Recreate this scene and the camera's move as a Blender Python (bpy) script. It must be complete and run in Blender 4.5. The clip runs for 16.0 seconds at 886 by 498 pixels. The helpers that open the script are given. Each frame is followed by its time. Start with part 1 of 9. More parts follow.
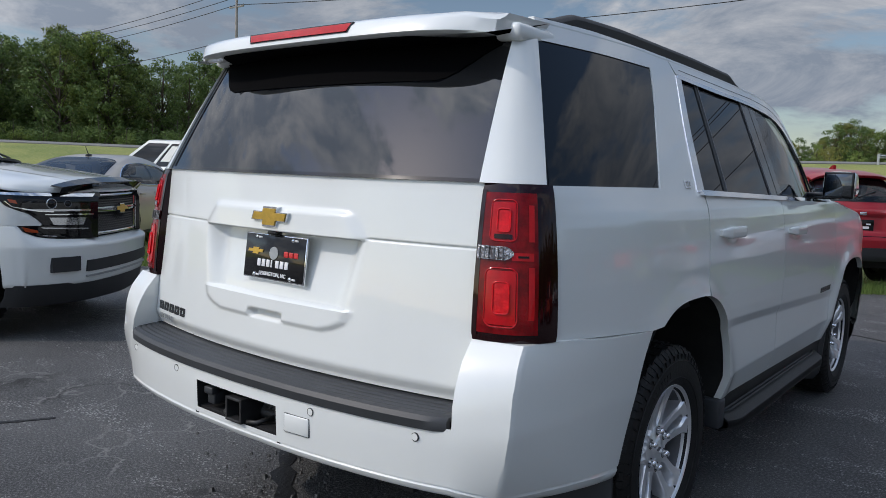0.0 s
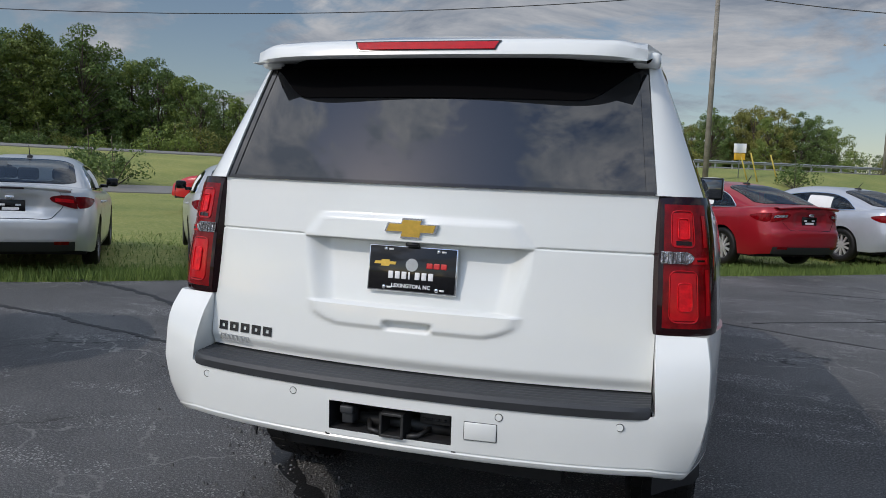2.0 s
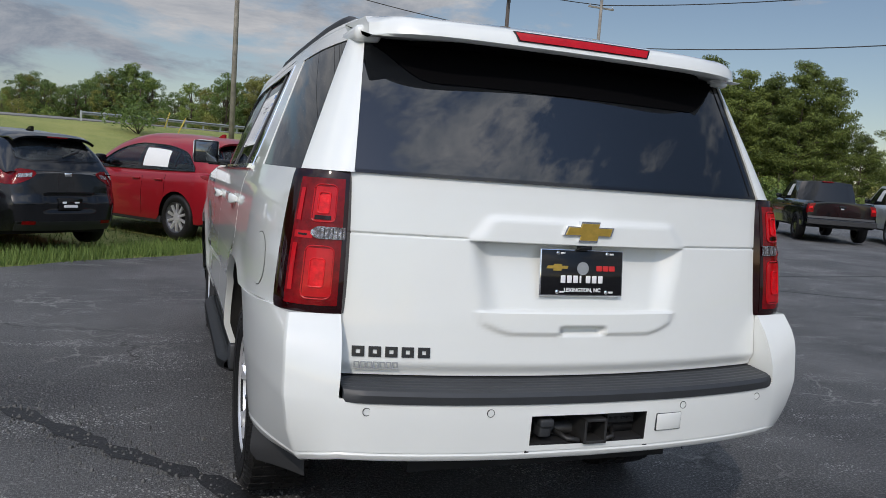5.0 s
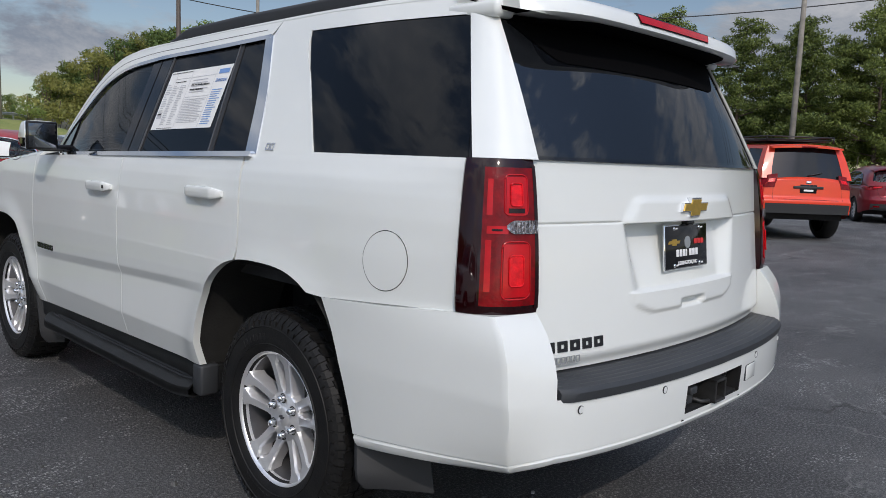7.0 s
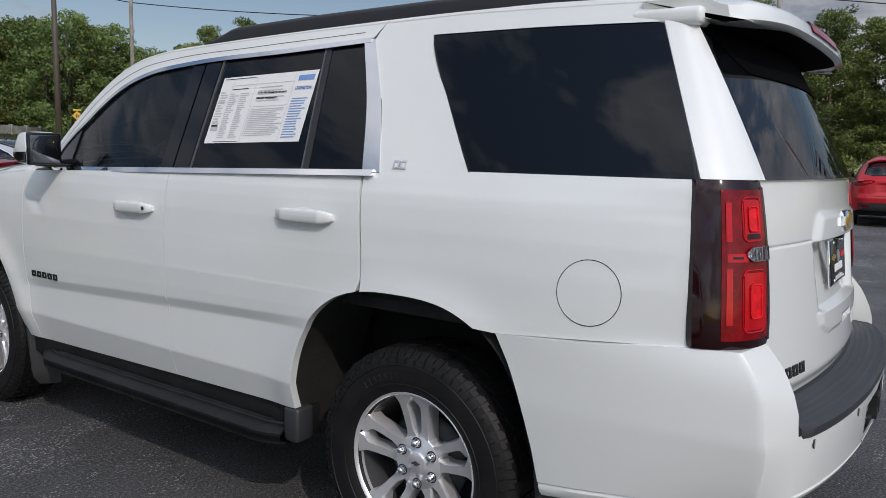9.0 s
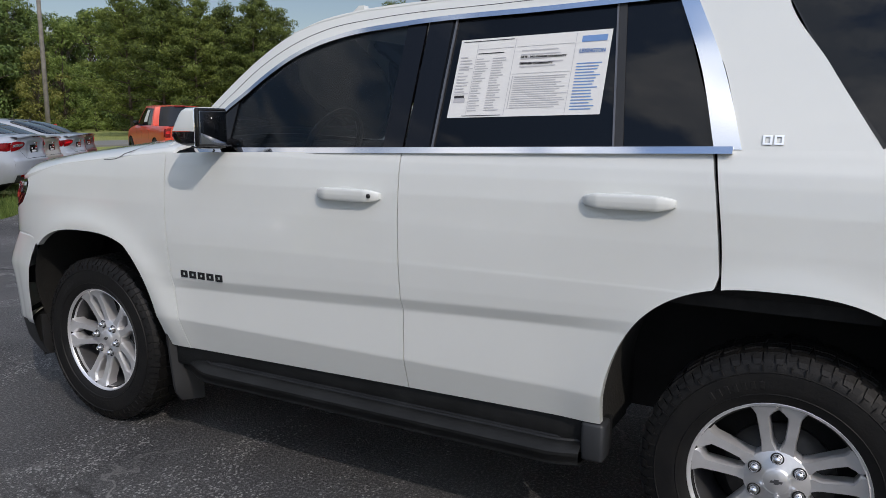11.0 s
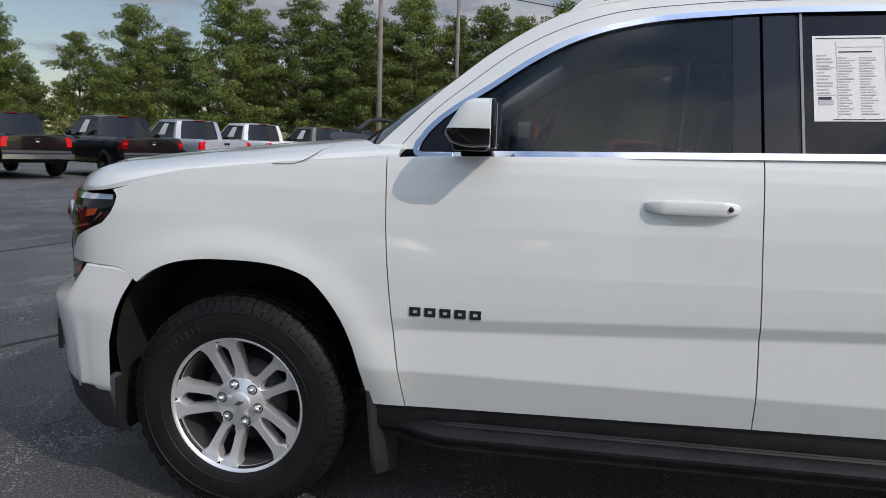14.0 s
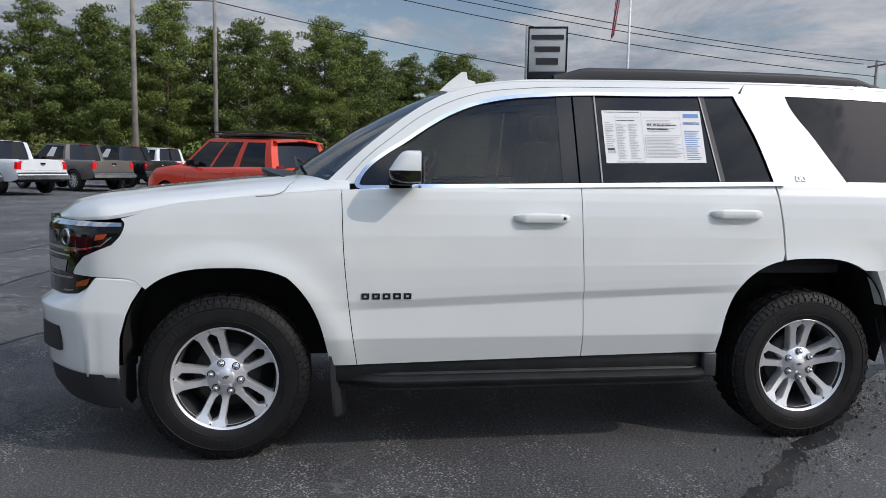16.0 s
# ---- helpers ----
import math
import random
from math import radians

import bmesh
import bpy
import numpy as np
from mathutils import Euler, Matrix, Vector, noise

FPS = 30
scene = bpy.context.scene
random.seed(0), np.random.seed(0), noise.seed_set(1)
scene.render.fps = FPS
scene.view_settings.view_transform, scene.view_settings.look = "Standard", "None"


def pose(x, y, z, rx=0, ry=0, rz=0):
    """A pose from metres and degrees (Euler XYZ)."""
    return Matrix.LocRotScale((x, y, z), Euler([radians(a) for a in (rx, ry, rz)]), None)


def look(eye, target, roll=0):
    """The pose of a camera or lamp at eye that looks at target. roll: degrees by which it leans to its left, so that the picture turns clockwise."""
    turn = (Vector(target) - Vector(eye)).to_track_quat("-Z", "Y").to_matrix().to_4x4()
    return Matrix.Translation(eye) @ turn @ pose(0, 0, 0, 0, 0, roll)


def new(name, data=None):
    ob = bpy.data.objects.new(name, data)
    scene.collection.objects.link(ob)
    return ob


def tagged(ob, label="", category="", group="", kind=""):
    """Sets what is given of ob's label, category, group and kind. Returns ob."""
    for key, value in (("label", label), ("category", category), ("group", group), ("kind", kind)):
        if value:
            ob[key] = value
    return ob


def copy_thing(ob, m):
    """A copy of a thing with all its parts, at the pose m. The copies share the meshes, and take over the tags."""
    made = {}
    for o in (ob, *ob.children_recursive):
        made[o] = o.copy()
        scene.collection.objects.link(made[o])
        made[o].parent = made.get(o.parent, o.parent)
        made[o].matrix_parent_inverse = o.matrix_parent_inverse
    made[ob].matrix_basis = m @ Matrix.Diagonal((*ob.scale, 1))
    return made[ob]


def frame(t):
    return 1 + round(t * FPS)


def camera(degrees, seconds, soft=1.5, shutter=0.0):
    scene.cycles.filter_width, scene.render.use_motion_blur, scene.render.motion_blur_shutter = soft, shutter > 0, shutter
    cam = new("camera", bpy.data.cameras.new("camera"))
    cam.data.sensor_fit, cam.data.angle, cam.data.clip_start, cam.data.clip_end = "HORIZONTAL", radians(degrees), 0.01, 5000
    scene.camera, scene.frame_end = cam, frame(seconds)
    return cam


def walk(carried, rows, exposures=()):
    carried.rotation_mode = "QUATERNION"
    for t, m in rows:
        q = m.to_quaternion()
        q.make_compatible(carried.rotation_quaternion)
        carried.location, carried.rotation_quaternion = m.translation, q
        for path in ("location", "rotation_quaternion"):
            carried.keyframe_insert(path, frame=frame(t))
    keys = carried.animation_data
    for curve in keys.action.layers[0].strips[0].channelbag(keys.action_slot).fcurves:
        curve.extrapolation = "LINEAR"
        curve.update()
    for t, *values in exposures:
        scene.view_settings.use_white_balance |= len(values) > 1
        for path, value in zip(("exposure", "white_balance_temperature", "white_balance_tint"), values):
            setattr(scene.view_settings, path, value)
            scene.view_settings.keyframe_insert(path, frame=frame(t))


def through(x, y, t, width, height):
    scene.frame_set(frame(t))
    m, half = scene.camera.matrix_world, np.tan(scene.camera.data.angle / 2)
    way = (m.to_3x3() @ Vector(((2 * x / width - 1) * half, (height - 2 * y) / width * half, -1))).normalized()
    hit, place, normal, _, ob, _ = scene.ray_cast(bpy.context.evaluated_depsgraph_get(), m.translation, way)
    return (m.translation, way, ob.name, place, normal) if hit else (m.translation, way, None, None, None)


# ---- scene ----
cam = camera(60.9, 16.0, soft=0.6)
PATH = [
    (0, (1.938, -1.422, 1.409), (0.707, 0.142, 1.208), 2.1),
    (0.5, (1.738, -1.7, 1.413), (0.682, -0.012, 1.234), 2.9),
    (1, (1.422, -1.833, 1.415), (0.536, -0.048, 1.247), 3.1),
    (1.5, (1.114, -2.017, 1.408), (0.385, -0.163, 1.23), 2.7),
    (2, (0.789, -2.145, 1.411), (0.219, -0.237, 1.226), 2.4),
    (2.5, (0.438, -2.147, 1.428), (0.051, -0.195, 1.228), 2.3),
    (3, (0.09, -2.227, 1.448), (-0.074, -0.244, 1.248), 2.6),
    (3.5, (-0.189, -2.22, 1.414), (-0.142, -0.229, 1.227), 2.8),
    (4, (-0.506, -2.133, 1.411), (-0.25, -0.158, 1.225), 2.8),
    (4.5, (-0.916, -2.073, 1.403), (-0.446, -0.14, 1.199), 3.1),
    (4.7, (-1.057, -2.037, 1.41), (-0.505, -0.126, 1.202), 3.6),
    (6.8, (-2.326, -1.133, 1.385), (-0.935, 0.287, 1.166), 2.5),
    (7, (-2.428, -1.04, 1.38), (-1.004, 0.343, 1.142), 2.2),
    (7.5, (-2.614, -0.865, 1.409), (-1.154, 0.476, 1.143), 2.1),
    (8, (-2.63, -0.687, 1.397), (-1.13, 0.609, 1.135), 2.1),
    (8.5, (-2.701, -0.462, 1.4), (-1.13, 0.752, 1.159), 2.0),
    (9, (-2.817, -0.214, 1.431), (-1.196, 0.932, 1.185), 1.3),
    (9.5, (-2.828, 0.059, 1.44), (-1.19, 1.168, 1.149), 0.5),
    (10, (-2.907, 0.346, 1.431), (-1.246, 1.413, 1.112), 0.9),
    (10.2, (-2.975, 0.492, 1.455), (-1.309, 1.547, 1.119), 0.4),
    (12.3, (-3.246, 1.933, 1.39), (-1.402, 2.666, 1.141), 1.1),
    (12.5, (-3.237, 2.055, 1.383), (-1.378, 2.748, 1.133), 0.9),
    (13, (-3.288, 2.372, 1.371), (-1.395, 2.961, 1.106), 0.8),
    (13.5, (-3.387, 2.705, 1.378), (-1.464, 3.181, 1.107), 1.2),
    (14, (-3.352, 3.05, 1.354), (-1.397, 3.376, 1.081), 1.7),
    (14.5, (-3.408, 3.319, 1.347), (-1.43, 3.453, 1.084), 2.2),
    (15, (-3.711, 3.494, 1.392), (-1.728, 3.459, 1.132), 1.8),
    (15.5, (-4.13, 3.586, 1.427), (-2.153, 3.408, 1.182), 1.5),
    (16, (-4.494, 3.704, 1.44), (-2.529, 3.402, 1.215), 1.1),
]
DROP = 0.02
walk(cam, [(t, look((e[0], e[1], e[2] - DROP), (g[0], g[1], g[2] - DROP), roll)) for t, e, g, roll in PATH], [(0.0, -0.08, 6550, 12), (1.0, -0.15, 6600, 12), (2.0, -0.20, 6650, 12), (3.0, -0.18, 6750, 12), (7.0, -0.11, 6700, 13), (9.5, -0.18, 6800, 14), (13.0, -0.12, 6850, 14), (14.5, -0.05, 6800, 14), (16.0, 0.04, 6700, 13)])

# ---- world, sun, exposure ----
SUN_TO = Vector((-0.71, -1.02, 0.97)).normalized()
scene.view_settings.exposure = 0.0
world = bpy.data.worlds.new("sky_world")
scene.world = world
world.use_nodes = True
wt = world.node_tree
wt.nodes.clear()


def wnode(kind, **kw):
    n = wt.nodes.new(kind)
    for k, v in kw.items():
        n.inputs[k].default_value = v
    return n


sky = wt.nodes.new("ShaderNodeTexSky")
sky.sky_type = "NISHITA"
sky.sun_disc = False
sky.sun_elevation = math.asin(SUN_TO.z)
sky.sun_rotation = math.atan2(SUN_TO.x, SUN_TO.y)
sky.dust_density = 0.5
tc = wt.nodes.new("ShaderNodeTexCoord")
mp = wt.nodes.new("ShaderNodeMapping")
mp.inputs["Scale"].default_value = (1.0, 1.0, 3.0)
wt.links.new(tc.outputs["Generated"], mp.inputs["Vector"])
n1 = wnode("ShaderNodeTexNoise", Scale=2.1, Detail=9.0, Roughness=0.58, Distortion=0.35)
n2 = wnode("ShaderNodeTexNoise", Scale=3.4, Detail=10.0, Roughness=0.68, Distortion=0.5)
wt.links.new(mp.outputs["Vector"], n1.inputs["Vector"])
wt.links.new(mp.outputs["Vector"], n2.inputs["Vector"])
ramp = wt.nodes.new("ShaderNodeValToRGB")
ramp.color_ramp.elements[0].position, ramp.color_ramp.elements[1].position = 0.468, 0.540
# small rippled cloudlets break the edges of the large banks
n3 = wnode("ShaderNodeTexNoise", Scale=13.0, Detail=6.0, Roughness=0.62, Distortion=0.6)
wt.links.new(mp.outputs["Vector"], n3.inputs["Vector"])
ripple = wt.nodes.new("ShaderNodeMath")
ripple.operation = "MULTIPLY_ADD"
ripple.inputs[1].default_value, ripple.inputs[2].default_value = 0.16, -0.08
wt.links.new(n3.outputs["Fac"], ripple.inputs[0])
broken = wt.nodes.new("ShaderNodeMath")
wt.links.new(n1.outputs["Fac"], broken.inputs[0])
wt.links.new(ripple.outputs["Value"], broken.inputs[1])
wt.links.new(broken.outputs["Value"], ramp.inputs["Fac"])
shade = wt.nodes.new("ShaderNodeValToRGB")
shade.color_ramp.elements[0].position, shade.color_ramp.elements[1].position = 0.41, 0.66
shade.color_ramp.elements[0].color = (2.9, 3.5, 4.4, 1)
shade.color_ramp.elements[1].color = (6.6, 6.9, 7.3, 1)
wt.links.new(n2.outputs["Fac"], shade.inputs["Fac"])
mix = wt.nodes.new("ShaderNodeMix")
mix.data_type = "RGBA"
wt.links.new(ramp.outputs["Color"], mix.inputs["Factor"])
wt.links.new(sky.outputs["Color"], mix.inputs["A"])
wt.links.new(shade.outputs["Color"], mix.inputs["B"])
# clouds are brighter towards the sun
sd = wt.nodes.new("ShaderNodeVectorMath")
sd.operation = "DOT_PRODUCT"
sd.inputs[1].default_value = SUN_TO
wt.links.new(tc.outputs["Generated"], sd.inputs[0])
glow = wt.nodes.new("ShaderNodeMapRange")
glow.interpolation_type = "SMOOTHSTEP"
glow.inputs["From Min"].default_value, glow.inputs["From Max"].default_value = 0.05, 1.0
glow.inputs["To Min"].default_value, glow.inputs["To Max"].default_value = 1.0, 2.0
wt.links.new(sd.outputs["Value"], glow.inputs["Value"])
lit = wt.nodes.new("ShaderNodeVectorMath")
lit.operation = "SCALE"
wt.links.new(mix.outputs["Result"], lit.inputs[0])
wt.links.new(glow.outputs["Result"], lit.inputs["Scale"])
# the cloud deck is thinner, and brighter, overhead
split = wt.nodes.new("ShaderNodeSeparateXYZ")
wt.links.new(tc.outputs["Generated"], split.inputs["Vector"])
deck = wt.nodes.new("ShaderNodeMapRange")
deck.interpolation_type = "SMOOTHSTEP"
deck.inputs["From Min"].default_value, deck.inputs["From Max"].default_value = 0.20, 0.85
deck.inputs["To Min"].default_value, deck.inputs["To Max"].default_value = 0.90, 1.86
wt.links.new(split.outputs["Z"], deck.inputs["Value"])
over = wt.nodes.new("ShaderNodeVectorMath")
over.operation = "SCALE"
wt.links.new(lit.outputs["Vector"], over.inputs[0])
wt.links.new(deck.outputs["Result"], over.inputs["Scale"])
bg = wnode("ShaderNodeBackground", Strength=0.092)
wout = wt.nodes.new("ShaderNodeOutputWorld")
wt.links.new(over.outputs["Vector"], bg.inputs["Color"])
wt.links.new(bg.outputs["Background"], wout.inputs["Surface"])

sun_data = bpy.data.lights.new("sun", "SUN")
sun_data.energy, sun_data.angle, sun_data.color = 1.72, radians(0.6), (1.0, 0.935, 0.85)
sun = new("sun", sun_data)
sun.matrix_world = look(SUN_TO * 50, (0, 0, 0))

# ---- materials ----


def material(name, color, rough=0.5, metal=0.0, coat=0.0, vary=0.0, scale=8.0, bump=0.0, bscale=60.0, bdist=0.01, second=None, spec=0.5, alpha=1.0, emit=0.0, fine=0.0):
    m = bpy.data.materials.new(name)
    m.use_nodes = True
    t = m.node_tree
    b = t.nodes["Principled BSDF"]
    b.inputs["Base Color"].default_value = (*color, 1)
    b.inputs["Roughness"].default_value = rough
    b.inputs["Metallic"].default_value = metal
    b.inputs["Coat Weight"].default_value = coat
    b.inputs["Coat Roughness"].default_value = 0.03
    b.inputs["Specular IOR Level"].default_value = spec
    b.inputs["Alpha"].default_value = alpha
    if emit:
        b.inputs["Emission Color"].default_value = (*color, 1)
        b.inputs["Emission Strength"].default_value = emit
    geo = t.nodes.new("ShaderNodeTexCoord")
    if vary or second:
        n = t.nodes.new("ShaderNodeTexNoise")
        n.inputs["Scale"].default_value, n.inputs["Detail"].default_value, n.inputs["Roughness"].default_value = scale, 6, 0.62
        t.links.new(geo.outputs["Object"], n.inputs["Vector"])
        r = t.nodes.new("ShaderNodeValToRGB")
        c2 = second or tuple(c * (1 - vary) for c in color)
        r.color_ramp.elements[0].position, r.color_ramp.elements[1].position = 0.38, 0.66
        r.color_ramp.elements[0].color, r.color_ramp.elements[1].color = (*c2, 1), (*color, 1)
        t.links.new(n.outputs["Fac"], r.inputs["Fac"])
        out = r.outputs["Color"]
        if fine:
            f = t.nodes.new("ShaderNodeTexNoise")
            f.inputs["Scale"].default_value, f.inputs["Detail"].default_value = scale * 30, 3
            t.links.new(geo.outputs["Object"], f.inputs["Vector"])
            fr = t.nodes.new("ShaderNodeMapRange")
            fr.inputs["From Min"].default_value, fr.inputs["From Max"].default_value = 0.3, 0.7
            fr.inputs["To Min"].default_value, fr.inputs["To Max"].default_value = 1 - fine, 1 + fine
            t.links.new(f.outputs["Fac"], fr.inputs["Value"])
            mx = t.nodes.new("ShaderNodeVectorMath")
            mx.operation = "SCALE"
            t.links.new(out, mx.inputs[0])
            t.links.new(fr.outputs["Result"], mx.inputs["Scale"])
            out = mx.outputs["Vector"]
        t.links.new(out, b.inputs["Base Color"])
    if bump:
        n = t.nodes.new("ShaderNodeTexNoise")
        n.inputs["Scale"].default_value, n.inputs["Detail"].default_value = bscale, 5
        t.links.new(geo.outputs["Object"], n.inputs["Vector"])
        bp = t.nodes.new("ShaderNodeBump")
        bp.inputs["Strength"].default_value, bp.inputs["Distance"].default_value = bump, bdist
        t.links.new(n.outputs["Fac"], bp.inputs["Height"])
        t.links.new(bp.outputs["Normal"], b.inputs["Normal"])
    return m


def glass_material(name, color, through, rough=0.02, ior=1.62):
    """Tinted window glass: a share of light goes straight through, the rest meets a dark glossy film."""
    m = bpy.data.materials.new(name)
    m.use_nodes = True
    t = m.node_tree
    b = t.nodes["Principled BSDF"]
    b.inputs["Base Color"].default_value = (*color, 1)
    b.inputs["Roughness"].default_value = rough
    b.inputs["Specular IOR Level"].default_value = 0.0
    tr = t.nodes.new("ShaderNodeBsdfTransparent")
    tr.inputs["Color"].default_value = (0.75, 0.8, 0.8, 1)
    gl = t.nodes.new("ShaderNodeBsdfGlossy")
    gl.inputs["Roughness"].default_value = rough
    fr = t.nodes.new("ShaderNodeFresnel")
    fr.inputs["IOR"].default_value = ior
    m1, m2 = t.nodes.new("ShaderNodeMixShader"), t.nodes.new("ShaderNodeMixShader")
    m1.inputs["Fac"].default_value = through
    t.links.new(b.outputs["BSDF"], m1.inputs[1])
    t.links.new(tr.outputs["BSDF"], m1.inputs[2])
    t.links.new(fr.outputs["Fac"], m2.inputs["Fac"])
    t.links.new(m1.outputs["Shader"], m2.inputs[1])
    t.links.new(gl.outputs["BSDF"], m2.inputs[2])
    t.links.new(m2.outputs["Shader"], t.nodes["Material Output"].inputs["Surface"])
    return m


WHITE = material("white_paint", (0.765, 0.785, 0.758), 0.30, coat=1.0, vary=0.02, scale=3)
DARKTINT = glass_material("privacy_glass", (0.004, 0.005, 0.0065), 0.0, 0.01, 1.44)
REARTINT = glass_material("rear_privacy_glass", (0.005, 0.006, 0.008), 0.0, 0.01, 1.82)
TINT = glass_material("tinted_glass", (0.006, 0.010, 0.014), 0.50, ior=1.48)
CLEARGLASS = glass_material("clear_glass", (0.02, 0.03, 0.03), 0.6)
BLACKPLASTIC = material("black_plastic", (0.022, 0.023, 0.025), 0.55, bump=0.15, bscale=300, bdist=0.002)
GREYPLASTIC = material("grey_plastic", (0.036, 0.039, 0.043), 0.48, vary=0.2, scale=6, bump=0.2, bscale=260, bdist=0.002)
GLOSSBLACK = material("gloss_black", (0.006, 0.006, 0.007), 0.08, coat=0.15, spec=0.4)
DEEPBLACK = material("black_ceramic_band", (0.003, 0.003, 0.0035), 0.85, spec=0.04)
SHUTLINE = material("shut_line_grey", (0.11, 0.11, 0.115), 0.7)
BOARD = material("ribbed_black_tread", (0.013, 0.014, 0.0145), 0.5, vary=0.5, scale=9, spec=0.35, bump=0.3, bscale=200, bdist=0.002)
UNDER = material("underbody", (0.012, 0.012, 0.013), 0.8, vary=0.4, scale=9)
LINER = material("wheel_well_liner", (0.020, 0.0195, 0.018), 0.85, vary=0.5, scale=7, bump=0.3, bscale=90)
RUBBER = material("tyre_rubber", (0.007, 0.007, 0.0075), 0.55, spec=0.3, second=(0.012, 0.0115, 0.011), scale=14, bump=0.25, bscale=120, bdist=0.004)
ALLOY = material("machined_alloy", (0.84, 0.84, 0.85), 0.28, metal=0.65, vary=0.06, scale=20)
# darker copy of the alloy: shade inside the wheels is put into its colour
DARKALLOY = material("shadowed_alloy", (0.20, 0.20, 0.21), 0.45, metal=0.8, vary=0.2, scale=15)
CHROME = material("chrome", (0.82, 0.83, 0.85), 0.08, metal=1.0)
MIRROR = material("dark_mirror_glass", (0.13, 0.14, 0.15), 0.03, metal=1.0)
GRIT = material("asphalt_grit", (0.15, 0.15, 0.145), 0.9, vary=0.6, scale=40)
STEPSTEEL = material("weathered_bumper_chrome", (0.34, 0.345, 0.35), 0.22, metal=0.9, vary=0.25, scale=6)
STEEL = material("dark_steel", (0.05, 0.05, 0.05), 0.5, metal=0.4, vary=0.4, scale=18)
RED_LENS = material("red_lens", (0.24, 0.0018, 0.005), 0.12, coat=0.12, vary=0.5, scale=25, spec=0.25, bump=0.3, bscale=120, bdist=0.003)
RED_BRIGHT = material("bright_red_reflector", (0.85, 0.006, 0.014), 0.14, spec=0.3, coat=0.12, vary=0.35, scale=40, bump=0.4, bscale=180, bdist=0.003)
DARK_LENS = material("smoked_red_lens", (0.014, 0.0013, 0.0020), 0.06, coat=0.3, spec=0.3)
CLEAR_LENS = material("clear_lens", (0.62, 0.61, 0.61), 0.10, metal=0.85, second=(0.16, 0.13, 0.13), scale=45, bump=1.0, bscale=110, bdist=0.012)
AMBER = material("amber_lens", (0.40, 0.065, 0.02), 0.12, coat=0.6)
HEADLENS = material("headlamp_reflector", (0.55, 0.56, 0.57), 0.12, metal=0.9)
GOLD = material("gold_emblem", (0.72, 0.47, 0.10), 0.3, metal=0.75, vary=0.15, scale=60)
PAPER = material("white_paper", (0.78, 0.78, 0.76), 0.7, vary=0.03, scale=20)
INK = material("grey_print", (0.50, 0.50, 0.52), 0.8)
BLUEINK = material("blue_print", (0.16, 0.30, 0.58), 0.8)
BLACKINK = material("black_print", (0.03, 0.03, 0.035), 0.8)
PLATE_WHITE = material("white_lettering", (0.8, 0.8, 0.8), 0.4)
PLATE_RED = material("red_lettering", (0.6, 0.03, 0.03), 0.4)
SEAT = material("dark_upholstery", (0.03, 0.03, 0.032), 0.8, vary=0.3, scale=20)
GALV = material("galvanised_steel", (0.42, 0.44, 0.45), 0.45, metal=0.5, vary=0.25, scale=5)
CONCRETE = material("weathered_concrete", (0.36, 0.35, 0.32), 0.9, vary=0.4, scale=0.8, bump=0.3, bscale=12)
POLEWOOD = material("weathered_pole_wood", (0.31, 0.285, 0.25), 0.9, vary=0.4, scale=1.5, bump=0.5, bscale=20)
BROWNSTEEL = material("bronze_painted_steel", (0.09, 0.07, 0.055), 0.6, vary=0.2, scale=2)
WIRE = material("wire_black", (0.03, 0.03, 0.03), 0.7)
YELLOW = material("yellow_sign_paint", (0.75, 0.42, 0.02), 0.5, vary=0.1, scale=4)
SIGNFACE = material("pale_grey_sign_face", (0.50, 0.52, 0.53), 0.5, vary=0.08, scale=2)
GUARD = material("faded_yellow_plastic", (0.62, 0.47, 0.09), 0.6, vary=0.15, scale=3)
BARK = material("bark", (0.13, 0.10, 0.08), 0.95, vary=0.5, scale=3, bump=0.6, bscale=14, bdist=0.05)


def leaf_material(name, dark, light):
    m = bpy.data.materials.new(name)
    m.use_nodes = True
    t = m.node_tree
    b = t.nodes["Principled BSDF"]
    b.inputs["Roughness"].default_value = 0.6
    b.inputs["Specular IOR Level"].default_value = 0.25
    g = t.nodes.new("ShaderNodeNewGeometry")
    oi = t.nodes.new("ShaderNodeObjectInfo")
    ad = t.nodes.new("ShaderNodeMath")
    ad.operation = "MULTIPLY_ADD"
    ad.inputs[1].default_value, ad.inputs[2].default_value = 0.7, 0.0
    t.links.new(g.outputs["Random Per Island"], ad.inputs[0])
    sc = t.nodes.new("ShaderNodeMath")
    sc.operation = "MULTIPLY_ADD"
    sc.inputs[1].default_value = 0.3
    t.links.new(oi.outputs["Random"], sc.inputs[0])
    t.links.new(ad.outputs["Value"], sc.inputs[2])
    r = t.nodes.new("ShaderNodeValToRGB")
    r.color_ramp.elements[0].color, r.color_ramp.elements[1].color = (*dark, 1), (*light, 1)
    t.links.new(sc.outputs["Value"], r.inputs["Fac"])
    t.links.new(r.outputs["Color"], b.inputs["Base Color"])
    tl = t.nodes.new("ShaderNodeBsdfTranslucent")
    t.links.new(r.outputs["Color"], tl.inputs["Color"])
    mx = t.nodes.new("ShaderNodeMixShader")
    mx.inputs["Fac"].default_value = 0.20
    t.links.new(b.outputs["BSDF"], mx.inputs[1])
    t.links.new(tl.outputs["BSDF"], mx.inputs[2])
    t.links.new(mx.outputs["Shader"], t.nodes["Material Output"].inputs["Surface"])
    return m


